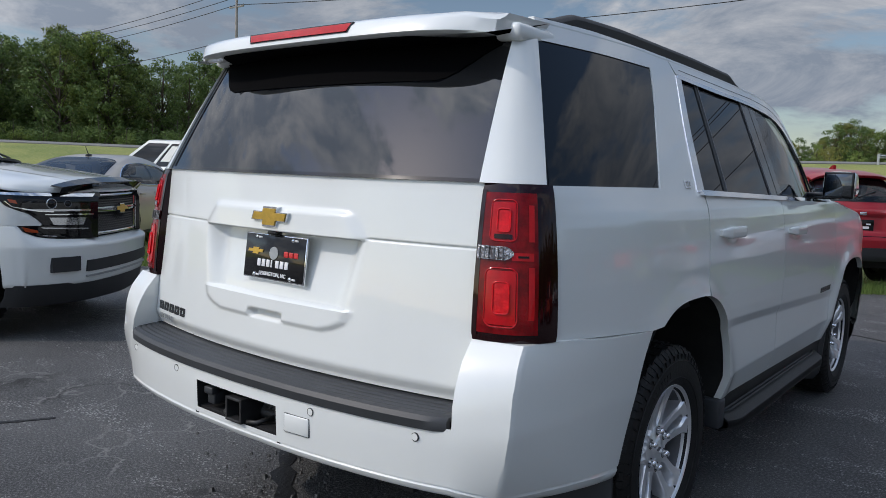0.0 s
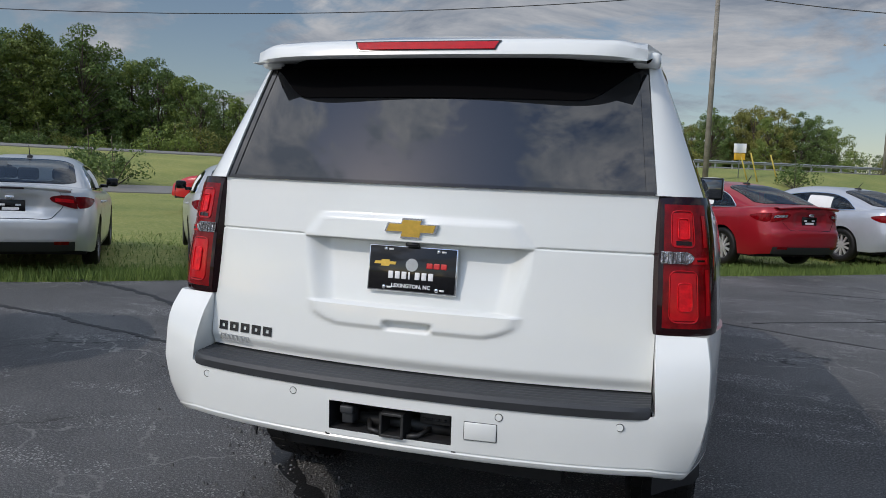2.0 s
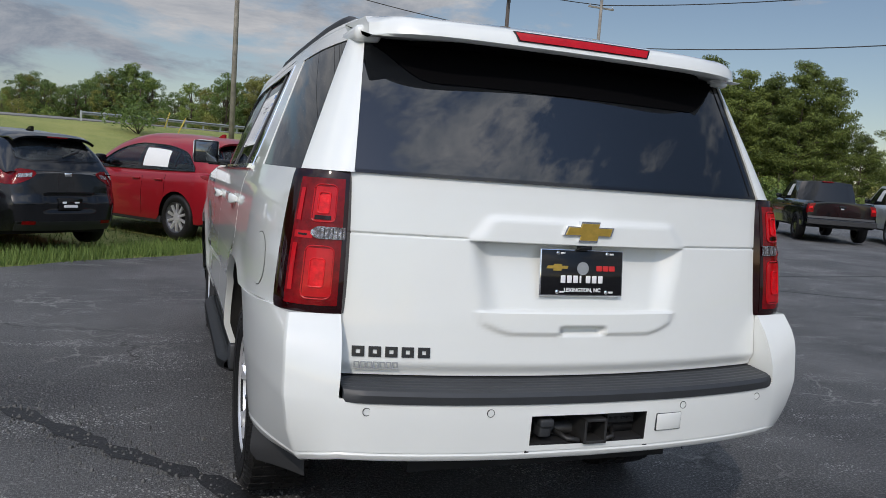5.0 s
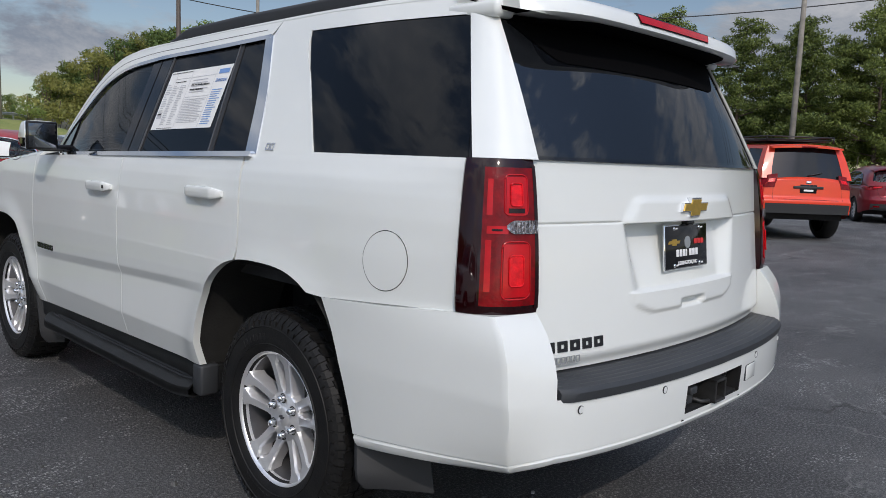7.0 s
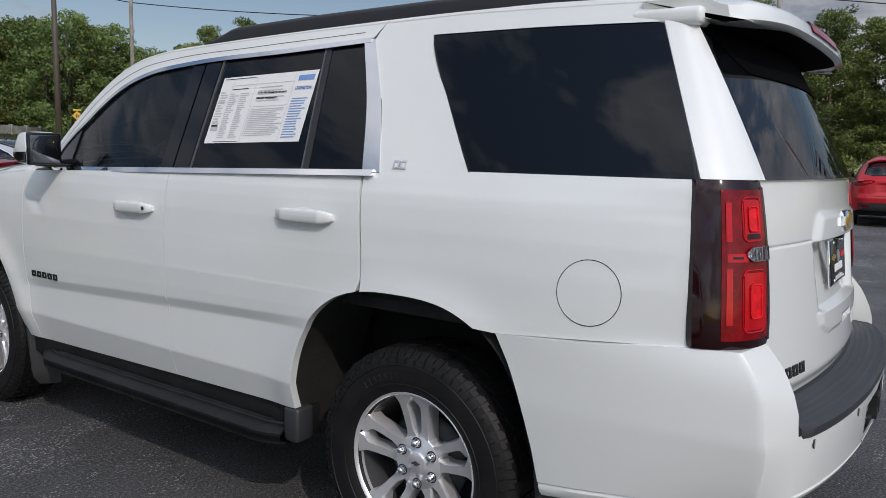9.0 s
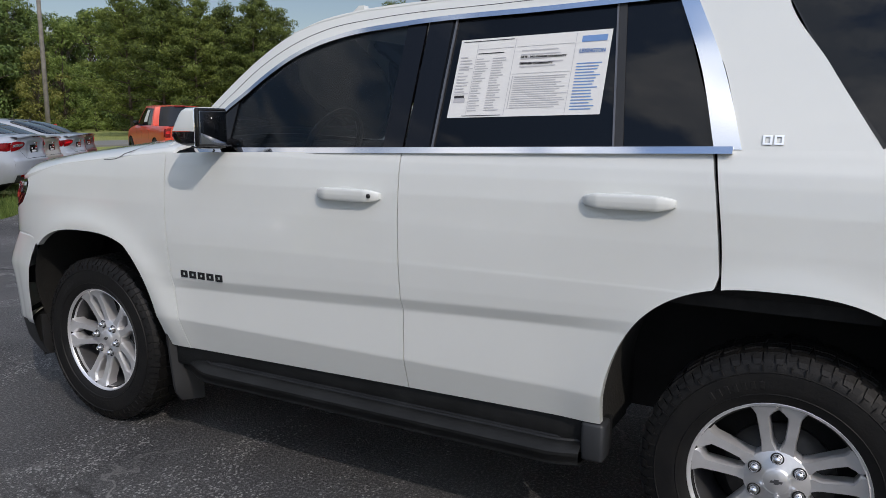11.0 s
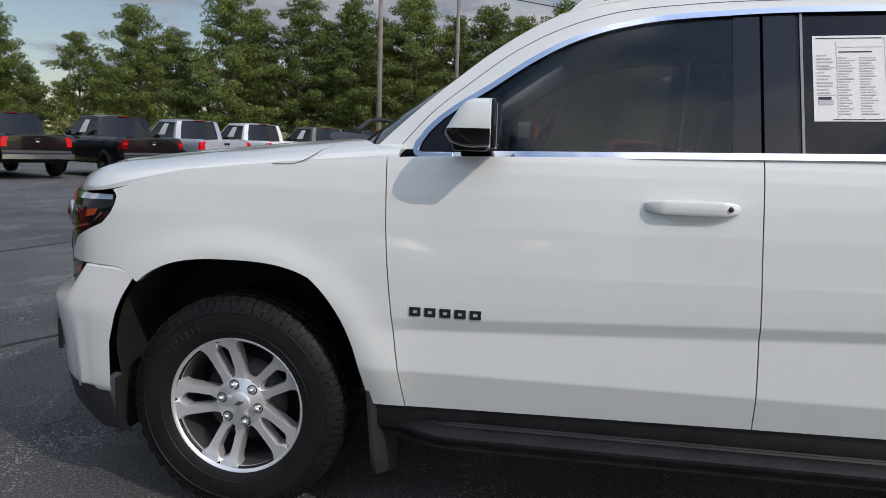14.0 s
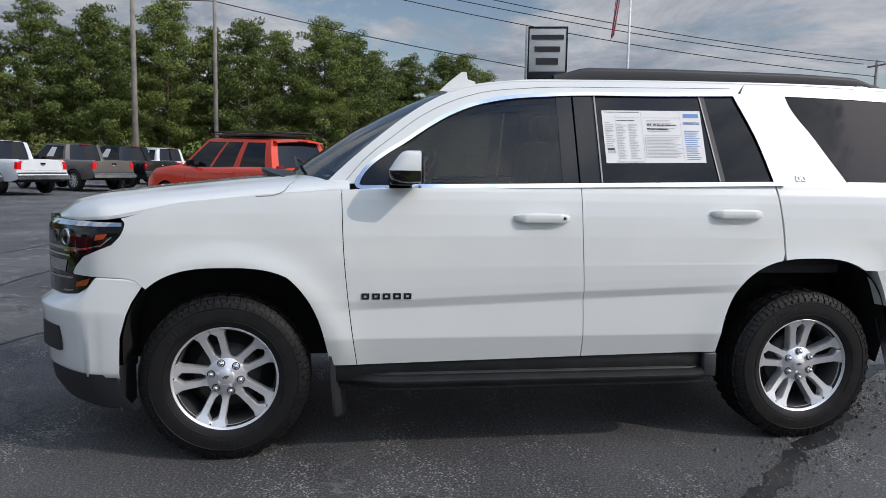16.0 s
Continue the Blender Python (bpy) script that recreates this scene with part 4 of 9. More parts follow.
    for yc, arch in ((RW, REAR_ARCH), (FW, FRONT_ARCH)):
        for sx in (-1, 1):
            rows = []
            for y, z in arch:
                xo = float(side_x(y, z)) - 0.012
                rows.append([(sx * x, yc + (y - yc) * k, HUB + (z - HUB) * k) for x, k in ((xo - 0.006, 1.004), (xo - 0.05, 1.03), (0.60, 1.03))])
            part("wheel_well_liner", sheet(rows), LINER, car)

    # rear bumper: rear face and wrap-round corners in one moulding, with an opening for the hitch
    knots = spline([(0, 0.006), (0.3, 0.017), (0.6, 0.056), (0.70, 0.078), (0.785, 0.104), (0.86, 0.135)], 60)

    def rear_y(x):
        return float(np.interp(abs(x), knots[:, 0], knots[:, 1]))

    def lean(z):
        return float(np.interp(z, [0.45, 0.60, 0.71, 0.745, 0.80], [0.010, 0.001, -0.004, 0.0, 0.0]))

    def edge_at(z):
        """The crisp upright edge of the corner."""
        return (float(np.interp(z, [0.52, 0.56, 0.62, 0.74, 0.89, 0.972], [0.872, 0.892, 0.917, 0.937, 0.936, 0.922])), float(np.interp(z, [0.52, 0.62, 0.74, 0.86, 0.92, 0.972], [0.178, 0.163, 0.153, 0.164, 0.188, 0.228])))

    LOW, HIGH = (0, 0.02, 0.06, 0.12, 0.155, 0.165, 0.26, 0.50, 0.75, 0.93, 1.0), (0.08, 0.25, 0.45, 0.62, 0.76, 0.88, 0.96, 1.0)

    def bumper_column(side, u, s):
        """side: u 0..1 from the wheel opening to the edge; else u 1..0 from the edge to the car's middle line."""
        xn = 0.905 * u
        if side:
            zb, top = float(np.interp(u, [0, 0.4, 1], [0.462, 0.492, 0.530])), float(np.interp(u, [0, 0.45, 0.75, 1], [0.9275, 0.946, 0.964, 0.968]))
        else:
            zb, top = float(np.interp(xn, [0, 0.78, 0.905], [0.553, 0.553, 0.530])), 0.968
        zs = [zb + (0.742 - zb) * q for q in LOW] + [0.742 + (top - 0.742) * q for q in HIGH]
        col = []
        for i, z in enumerate(zs):
            tuck = (0.034, 0.010, 0.003, 0.0, 0.003, 0.0)[i] if i < 6 else 0.0
            if i == 4:
                tuck = 0.0045
            ex, ey = edge_at(z)
            if side:
                ye = float(np.interp(z, [0.45, 0.62, 0.75, 0.84, 0.93], [0.735, 0.768, 0.805, 0.838, 0.884])) - 0.002
                y = ye + (ey - ye) * u
                x = ex + (float(quarter_x(ye, 0.93)) - ex) * (1 - u ** 2.0) - float(np.interp(z, [0.46, 0.74, 0.76], [0.022, 0.0, 0.0])) * (1 - u)
                col.append((s * (x - tuck), y, z))
            else:
                xi = float(np.interp(z, [0.75, 0.97], [0.786, 0.772]))
                if u > 0.869:
                    t = (u - 0.869) / 0.131
                    x = xi + (ex - xi) * t
                    y0 = rear_y(0.785) + float(np.interp(z, [0.742, 0.80, 0.86, 0.92, 0.972], [0.0, 0.004, 0.022, 0.055, 0.100]))
                    y = y0 + (ey - y0) * t ** 1.1
                else:
                    x = xn
                    y = rear_y(x)
                col.append((s * x, y + lean(z) + tuck, z))
        return col

    nb = len(LOW) + len(HIGH)
    cols, keep_high = [], []
    side_u = [0, 0.03, 0.1, 0.2, 0.3, 0.4, 0.5, 0.6, 0.7, 0.8, 0.9, 0.97, 0.988]
    rear_u = [0.9975, 0.988, 0.975, 0.96, 0.94, 0.92, 0.90, 0.885, 0.8690001] + list(np.linspace(0.862, 0.235, 22)) + [0.2345] + [0.216, 0.15, 0.08]
    for u in side_u:
        cols.append(bumper_column(True, u, -1)), keep_high.append(True)
    for u in rear_u:
        cols.append(bumper_column(False, u, -1)), keep_high.append(u > 0.869)
    cols.append(bumper_column(False, 0.0, 1)), keep_high.append(False)
    for u in [0.08, 0.15, 0.216, 0.2345] + rear_u[:-4][::-1]:
        cols.append(bumper_column(False, u, 1)), keep_high.append(u > 0.869)
    for u in side_u[::-1]:
        cols.append(bumper_column(True, u, 1)), keep_high.append(True)
    v, f = sheet(cols)
    keep = []
    for q in f:
        i, j = min(q) // nb, min(q) % nb
        if j >= len(LOW) - 1 and not (keep_high[i] and keep_high[i + 1]):
            continue
        xm = sum(v[p][0] for p in q) / 4
        zm = sum(v[p][2] for p in q) / 4
        if -0.213 < xm < 0.197 and 0.598 < zm < 0.697 and j >= 5:
            continue
        keep.append(q)
    bm = bmesh.new()
    bv = [bm.verts.new(p) for p in v]
    for q in facing((v, keep), (0, -1, 0))[1]:
        bm.faces.new([bv[i] for i in q])
    bmesh.ops.delete(bm, geom=[p for p in bm.verts if not p.link_faces], context="VERTS")
    # rolled inner edge along the top of the corners and beside the tailgate
    rim_e = [e for e in bm.edges if e.is_boundary and min(p.co.z for p in e.verts) > 0.738 and all(abs(p.co.x) > 0.765 for p in e.verts)]
    ext = bmesh.ops.extrude_edge_only(bm, edges=rim_e)
    for p in [g_ for g_ in ext["geom"] if isinstance(g_, bmesh.types.BMVert)]:
        p.co.y += 0.13 if p.co.y < 0.3 else 0.02
        p.co.x *= 0.985 if p.co.y < 0.5 else 0.93
    for e in bm.edges:
        if len(e.link_faces) == 2 and e.calc_face_angle(0) > 0.62:
            e.smooth = False
    part("rear_bumper", bm, WHITE, car, "white wrap-round bumper with a hitch opening")
    # step pad
    rows = []
    for x in np.linspace(-0.773, 0.773, 50):
        y = rear_y(x)
        y1 = 0.140 + 0.085 * (x / 0.76) ** 2
        e = 0.010 * float(smooth01(0.74, 0.785, abs(x)))
        ribs = []
        for k in range(19):
            t = k / 18
            ribs.append((x, y + 0.006 + (y1 - y) * t + e * (1 - t), 0.770 + 0.008 * t + (0.003 if k % 3 else -0.001)))
        rows.append([(x, y + 0.010 + e, 0.732), (x, y - 0.008 + e, 0.733), (x, y - 0.010 + e, 0.757), (x, y + 0.000 + e, 0.769)] + ribs)
    part("step_pad", fix(sheet(rows, inward=np.array((0, 0.016, -0.002)))), GREYPLASTIC, car, "ribbed dark grey bumper step pad")
    # parking sensors, tow-eye cover
    for x in (-0.708, -0.345, 0.339, 0.690):
        y = rear_y(x) - 0.0040
        part("parking_sensor", moved(lathe([(0.0, -0.0008), (0.0100, -0.0008), (0.0105, 0.0004)], 20, "y"), pose(x, y, 0.707)), WHITE, car, smooth=False)
        part("sensor_ring", moved(lathe([(0.0104, 0.0002), (0.0108, -0.0010), (0.0120, -0.0010), (0.0124, 0.003)], 20, "y"), pose(x, y, 0.707)), GREYPLASTIC, car, smooth=False)
    part("tow_cover", moved(block(0.235, 0.335, -0.002, 0.01, 0.628, 0.684, 0.004), pose(0, 0.0115, 0) @ pose(0.285, 0, 0, 0, 0, 5) @ pose(-0.285, 0, 0)), WHITE, car)
    part("tow_cover_gap", moved(block(0.2335, 0.3365, -0.0008, 0.01, 0.6265, 0.6855, 0.004), pose(0, 0.0115, 0) @ pose(0.285, 0, 0, 0, 0, 5) @ pose(-0.285, 0, 0)), GREYPLASTIC, car)
    # hitch
    hitch_at = pose(0, 0.024, 0.020)
    part("hitch_recess", moved(joined(block(-0.22, 0.205, 0.10, 0.12, 0.55, 0.70), block(-0.225, -0.212, -0.01, 0.12, 0.56, 0.70), block(0.196, 0.21, -0.01, 0.12, 0.56, 0.70), block(-0.22, 0.205, -0.01, 0.12, 0.675, 0.70), block(-0.22, 0.205, 0.0, 0.12, 0.57, 0.585)), hitch_at), UNDER, car, smooth=False)
    bm_h = joined(block(-0.035, 0.045, -0.03, 0.10, 0.583, 0.592, 0.002), block(-0.035, 0.045, -0.03, 0.10, 0.652, 0.661, 0.002), block(-0.035, -0.026, -0.03, 0.10, 0.583, 0.661, 0.002), block(0.036, 0.045, -0.03, 0.10, 0.583, 0.661, 0.002))
    part("hitch_receiver", moved(bm_h, hitch_at), STEEL, car, "black square hitch receiver", smooth=False)
    part("hitch_crossbar", moved(tube([(-0.20, 0.07, 0.605), (0.19, 0.07, 0.605)], 0.024, 10), hitch_at), STEEL, car)
    part("trailer_socket", moved(joined(block(-0.175, -0.135, 0.0, 0.06, 0.60, 0.645, 0.006), block(-0.178, -0.132, -0.012, 0.02, 0.635, 0.66, 0.005)), hitch_at), GREYPLASTIC, car)
    part("chain_loop", moved(tube([(-0.10, 0.05, 0.605), (-0.075, 0.0, 0.592), (-0.04, -0.01, 0.59)], 0.008, 8), hitch_at), STEEL, car)
    part("chain_loop", moved(tube([(0.11, 0.05, 0.605), (0.085, 0.0, 0.592), (0.05, -0.01, 0.59)], 0.008, 8), hitch_at), STEEL, car)
    part("wiring_plate", moved(joined(block(0.08, 0.18, 0.03, 0.045, 0.625, 0.665, 0.003), *[block(0.088 + 0.022 * k, 0.102 + 0.022 * k, 0.024, 0.032, 0.638, 0.645) for k in range(4)]), hitch_at), STEEL, car)

    # tailgate: one pressed skin
    gx = np.unique(np.r_[np.linspace(-0.770, 0.770, 100), [-0.405, -0.395, 0.395, 0.405, -0.095, 0.095, -0.066, 0.066]])
    gz = np.unique(np.r_[np.linspace(0.785, 1.392, 80), [1.2035, 1.2065, 1.2085, 1.2115, 0.985, 0.992, 1.20, 1.196]])
    X, Z = np.meshgrid(gx, gz, indexing="ij")
    taper = 1 - 0.017 * np.clip((Z - 0.93) / 0.46, 0, 1)
    Y = gate_y(X, Z)
    # pocket round the plate
    half = 0.372 - 0.045 * np.clip((1.20 - Z) / 0.21, 0, 1)
    pocket = (1 - smooth01(half - 0.055, half + 0.03, np.abs(X))) * smooth01(0.985, 0.992, Z) * (1 - smooth01(1.196, 1.2035, Z))
    Y = Y + 0.050 * pocket * (0.55 + 0.45 * smooth01(0.985, 1.19, Z))
    # brow over the plate
    hb = 0.372 - 0.75 * np.clip(Z - 1.212, 0, 1)
    brow = (1 - smooth01(hb - 0.02, hb + 0.035, np.abs(X))) * smooth01(1.1995, 1.2045, Z) * (1 - smooth01(1.268, 1.290, Z))
    Y = Y - 0.013 * brow
    # lip under the plate with its finger scoop
    halfl = 0.358 - 0.085 * np.clip((0.962 - Z) / 0.042, 0, 1) ** 2.2 - 0.02 * np.clip((0.985 - Z) / 0.06, 0, 1)
    lip = (1 - smooth01(halfl - 0.012, halfl + 0.004, np.abs(X))) * (1 - smooth01(0.985, 0.993, Z)) * smooth01(0.917, 0.924, Z)
    Y = Y - 0.009 * lip
    scoop = (1 - smooth01(0.066, 0.085, np.abs(X))) * smooth01(0.916, 0.920, Z) * (1 - smooth01(0.940, 0.946, Z))
    Y = Y + 0.030 * scoop
    # shut line across, and a soft lower turn-in
    groove = np.exp(-((Z - 1.2075) / 0.0022) ** 2) * smooth01(0.40, 0.415, np.abs(X))
    Y = Y + 0.006 * groove + 0.02 * (1 - smooth01(0.785, 0.83, Z))
    grid = np.stack([X * taper, Y, Z], -1)
    part("tailgate", facing(sheet(grid), (0, -1, 0)), WHITE, car, "pressed white tailgate with a plate recess")
    part("gate_shadow_gap", sheet([[(-0.79, 0.255, 0.76), (-0.79, 0.33, 1.40)], [(0.79, 0.255, 0.76), (0.79, 0.33, 1.40)]]), UNDER, car)
    # rear window
    def rear_glass(xw, t):
        """Across -1..1 and up 0..1."""
        z = 1.392 + 0.425 * t
        w = 0.742 - 0.058 * t
        return np.stack([xw * w, 0.164 + 0.085 * np.abs(xw) ** 2 + 0.20 * t + 0.02 * t * t, z + 0 * xw], -1)
    A, B = np.meshgrid(np.linspace(-1, 1, 40), np.linspace(0, 1, 18), indexing="ij")
    part("rear_window", facing(sheet(rear_glass(A, B)), (0, -1, 0.3)), REARTINT, car)
    g = rear_glass(np.linspace(-1.0, 1.0, 40)[:, None], np.array([[-0.012, 0.012]]))
    part("window_seal", fix(sheet(g - np.array((0, 0.004, 0)), inward=np.array((0, 0.01, 0)))), GLOSSBLACK, car)
    for s in (-1, 1):
        g = rear_glass(np.array([[s * 0.965, s * 1.005]]), np.linspace(0, 1, 18)[:, None])
        part("window_seal", fix(sheet(g - np.array((0, 0.003, 0)), inward=np.array((0, 0.01, 0)))), REARTINT, car)
    # D-pillars between rear window and quarter window
    for s in (-1, 1):
        cols = []
        for t in np.linspace(0, 1, 20):
            z = 1.387 + 0.434 * t
            g0 = rear_glass(np.array(1.0), np.array((z - 1.392) / 0.425))
            yq = 0.360 + 0.172 * (z - 1.386) / 0.424
            xq = float(glass_x(yq, z)) + 0.010
            a = np.array((g0[0] + 0.006, g0[1] - 0.010))
            c = np.array((xq, yq))
            dd = c - a
            m = a + 0.42 * dd + np.array((dd[1], -dd[0])) * 0.26
            row = []
            for k in np.linspace(0, 1, 10):
                p = (1 - k) ** 2 * a + 2 * k * (1 - k) * m + k * k * c
                row.append((s * p[0], p[1], z))
            cols.append([(s * (a[0] - 0.004), a[1] + 0.04, z)] + row)
        part("d_pillar", fix(sheet(cols, inward=np.array((-s * 0.015, 0.012, 0)))), WHITE, car)
    # spoiler and its brake lamp
    rows, under = [], []
    for c in np.linspace(-1, 1, 61):
        e = abs(c) ** 7
        k = 0.45 * math.exp(-((abs(c) - 0.88) / 0.07) ** 2)
        x, xt, xw = 0.694 * c - 0.006, 0.690 * c - 0.006, 0.728 * c
        yb_ = 0.236 + 0.030 * c * c + 0.100 * e
        ring = [(x, 0.50, 1.818), (x, 0.44, 1.816), (x, 0.32, 1.806 - 0.004 * e), (x, yb_ + 0.014, 1.806 - 0.004 * e), (x, yb_, 1.814 - 0.004 * e), (x, yb_ + 0.008, 1.846 + 0.006 * k), (x, yb_ + 0.020, 1.860 + 0.012 * k - 0.012 * e), (xt, yb_ + 0.055, 1.872 + 0.012 * k - 0.010 * e), (xt, 0.44, 1.884 + 0.026 * (1 - c * c) - 0.008 * e), (xw, 0.60, 1.880 + 0.040 * (1 - c * c) - 0.010 * e), (x, 0.60, 1.818)]
        rows.append(ring + [ring[0]])
        xu = 0.655 * c - 0.006
        ys0 = yb_ + 0.022 + 0.13 * float(smooth01(0.66, 1.0, abs(c)))
        under.append([(xu, ys0, 1.8015 - 0.004 * e), (xu, (ys0 + 0.44) / 2, 1.7985 - 0.004 * e), (xu, 0.44, 1.803)])
    sv, sf = sheet(rows)
    n_ = 12
    sf = sf + [tuple(range(11)), tuple(range(60 * n_, 60 * n_ + 11))]
    part("roof_spoiler", fix((sv, sf)), WHITE, car)
    for s in (-1, 1):
        x0_, x1_ = sorted((s * 0.640, s * 0.728))
        part("roof_corner", fix(block(x0_, x1_, 0.43, 0.64, 1.798, 1.850, 0.018, 3)), WHITE, car)
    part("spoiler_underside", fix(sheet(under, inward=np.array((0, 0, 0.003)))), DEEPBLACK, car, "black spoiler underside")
    lamp_rows, rim_rows = [], []
    for x in np.linspace(-1, 1, 17):
        yb_ = 0.236 + 0.030 * (0.245 * x / 0.694) ** 2
        lamp_rows.append([(0.232 * x - 0.0135, yb_ - 0.0015, 1.831), (0.239 * x - 0.0135, yb_ + 0.004, 1.844), (0.245 * x - 0.0135, yb_ + 0.010, 1.856)])
        rim_rows.append([(0.237 * x - 0.0135, yb_ + 0.0005, 1.8275), (0.245 * x - 0.0135, yb_ + 0.0055, 1.844), (0.252 * x - 0.0135, yb_ + 0.012, 1.8595)])
    part("high_brake_lamp", fix(sheet(lamp_rows, inward=np.array((0, 0.012, 0)))), material_brake, car, "red high-mounted brake lamp")
    part("brake_lamp_rim", fix(sheet(rim_rows, inward=np.array((0, 0.010, 0)))), GLOSSBLACK, car)
    # dark strip below the spoiler; its drooping edge paints in the underside's reflection
    rows = []
    for c in np.linspace(-1, 1, 41):
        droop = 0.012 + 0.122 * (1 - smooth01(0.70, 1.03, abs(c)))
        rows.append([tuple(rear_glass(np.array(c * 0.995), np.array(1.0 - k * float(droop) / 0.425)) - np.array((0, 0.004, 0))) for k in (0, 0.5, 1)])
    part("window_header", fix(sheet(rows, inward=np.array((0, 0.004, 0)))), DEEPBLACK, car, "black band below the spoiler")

    # tail lamps
    for s in (-1, 1):
        def lamp(u, v, off=0.0):
            """u 0..1 from the gate round to the side, v 0..1 upwards."""
            z = 0.968 + (1.386 - 0.968) * v
            a = np.array((0.772 - 0.014 * v, 0.200 + 0.050 * v))
            c = np.array((0.951 - 0.052 * v, 0.338 + 0.030 * v))
            m = np.array((0.930 - 0.055 * v, 0.208 + 0.052 * v))
            p = (1 - u) ** 2 * a + 2 * u * (1 - u) * m + u * u * c
            d = 2 * (1 - u) * (m - a) + 2 * u * (c - m)
            n = np.array((d[1], -d[0])) / np.linalg.norm(d)
            bul = 0.012 * math.sin(math.pi * min(max(v, 0), 1)) ** 0.5
            p = p + n * (off + bul)
            return (s * p[0], p[1], z)
        body = [[lamp(u, v) for v in np.linspace(0, 1, 24)] for u in np.linspace(0, 1, 22)]
        tl = part("tail_lamp", fix(sheet(body, inward=np.array((-s * 0.04, 0.05, 0)))), DARK_LENS, car, "smoked red wrap-round tail lamp")
        def cell(name, u0, u1, v0, v1, mat, off, n=10, shift=0.0):
            g = [[lamp(u, v, off) for v in np.linspace(v0, v1, n)] for u in np.linspace(u0, u1, n)]
            part(name, facing(sheet(g), (s * 0.5, -1, 0)), mat, tl)
        cell("red_lens", 0.045, 0.72, 0.055, 0.945, RED_LENS, 0.002, 22)
        cell("dark_edge", 0.0, 0.05, 0.03, 0.96, DARK_LENS, 0.003)
        cell("side_reflector", 0.60, 0.67, 0.64, 0.87, material_brake, 0.0045)
        cell("side_reflector", 0.60, 0.67, 0.15, 0.48, material_brake, 0.0045)
        cell("side_marker", 0.40, 0.66, 0.52, 0.57, material_brake, 0.0045)
        cell("marker_slot", 0.47, 0.60, 0.538, 0.552, DARK_LENS, 0.006)
        cell("upper_reflector", 0.15, 0.43, 0.645, 0.885, material_brake, 0.0035)
        cell("lower_reflector", 0.13, 0.45, 0.115, 0.455, material_brake, 0.0035)

        def rounded(u0, u1, v0, v1, k=0.25, n=6):
            """A closed line round a rectangle of the lens, with its corners rounded."""
            du, dv = (u1 - u0) * k, (v1 - v0) * k * 0.5
            out = []
            for cu, cv, a0 in ((u1 - du, v1 - dv, 0), (u0 + du, v1 - dv, 90), (u0 + du, v0 + dv, 180), (u1 - du, v0 + dv, 270)):
                for a in np.linspace(a0, a0 + 90, n):
                    out.append((cu + du * math.cos(radians(a)), cv + dv * math.sin(radians(a))))
            return out + out[:1]

        def loop(name, u0, u1, v0, v1, r, mat, off):
            part(name, fix(tube([lamp(u, v, off) for u, v in rounded(u0, u1, v0, v1)], r, 6)), mat, tl)

        def pad(name, u0, u1, v0, v1, mat, off):
            edge = rounded(u0, u1, v0, v1)
            mid = ((u0 + u1) / 2, (v0 + v1) / 2)
            g = [[lamp(mid[0] + (u - mid[0]) * k, mid[1] + (v - mid[1]) * k, off) for u, v in edge] for k in (0.02, 0.35, 0.7, 1.0)]
            part(name, facing(sheet(g), (s * 0.5, -1, 0)), mat, tl)

        loop("upper_frame", 0.14, 0.45, 0.64, 0.90, 0.0022, material_brake, 0.003)
        loop("lower_frame", 0.12, 0.47, 0.10, 0.47, 0.0022, material_brake, 0.003)
        pad("upper_core", 0.21, 0.36, 0.70, 0.835, RED_BRIGHT, 0.0055)
        pad("lower_core", 0.21, 0.38, 0.185, 0.385, RED_BRIGHT, 0.0055)
        loop("upper_ring", 0.22, 0.37, 0.70, 0.845, 0.0022, RED_BRIGHT, 0.0065)
        loop("lower_ring", 0.21, 0.38, 0.185, 0.385, 0.0022, RED_BRIGHT, 0.0065)
        cell("dark_slot", 0.19, 0.40, 0.655, 0.685, DARK_LENS, 0.006)
        # clear reversing lamp, pointed at its outer end
        g = []
        for u in np.linspace(0.02, 0.42, 10):
            hv = 0.043 * min(1.0, 0.25 + (0.42 - u) / 0.09)
            g.append([lamp(u, 0.565 + hv * q, 0.0075) for q in np.linspace(-1, 1, 5)])
        part("reverse_lamp", facing(sheet(g), (s * 0.5, -1, 0)), CLEAR_LENS, tl, "clear ribbed reversing lamp")
        for k in range(6):
            u = 0.05 + 0.05 * k
            part("lamp_rib", fix(tube([lamp(u, 0.565 + 0.036 * q, 0.0085) for q in (-1, 0, 1)], 0.0014, 5)), DARKALLOY if k % 2 else STEEL, tl)

    # emblem, plate, lettering
    yb = float(gate_y(0, 1.25)) - 0.013
    cross = [(-0.094, -0.013), (-0.083, 0.017), (-0.036, 0.017), (-0.031, 0.034), (0.038, 0.034), (0.033, 0.017), (0.092, 0.017), (0.083, -0.013), (0.036, -0.013), (0.031, -0.033), (-0.038, -0.033), (-0.033, -0.013)]
    em = part("emblem", fix(prism([(a * 0.97, 1.248 + b * 0.98) for a, b in cross], yb - 0.010, yb + 0.01)), CHROME, car, "gold cross emblem with a chrome rim")
    part("emblem_face", fix(prism([(a * 0.89, 1.248 + b * 0.80) for a, b in cross], yb - 0.013, yb)), GOLD, em)
    part("gate_camera", block(-0.022, 0.022, yb + 0.0, yb + 0.03, 1.188, 1.203, 0.005), GLOSSBLACK, car)
    yp = 0.158
    tilt = pose(0, yp, 1.114, -6)
    pl = part("number_plate", moved(block(-0.1525, 0.1525, -0.004, 0.004, -0.076, 0.076, 0.003), tilt), CHROME, car, "black dealer plate in a thin chrome frame")
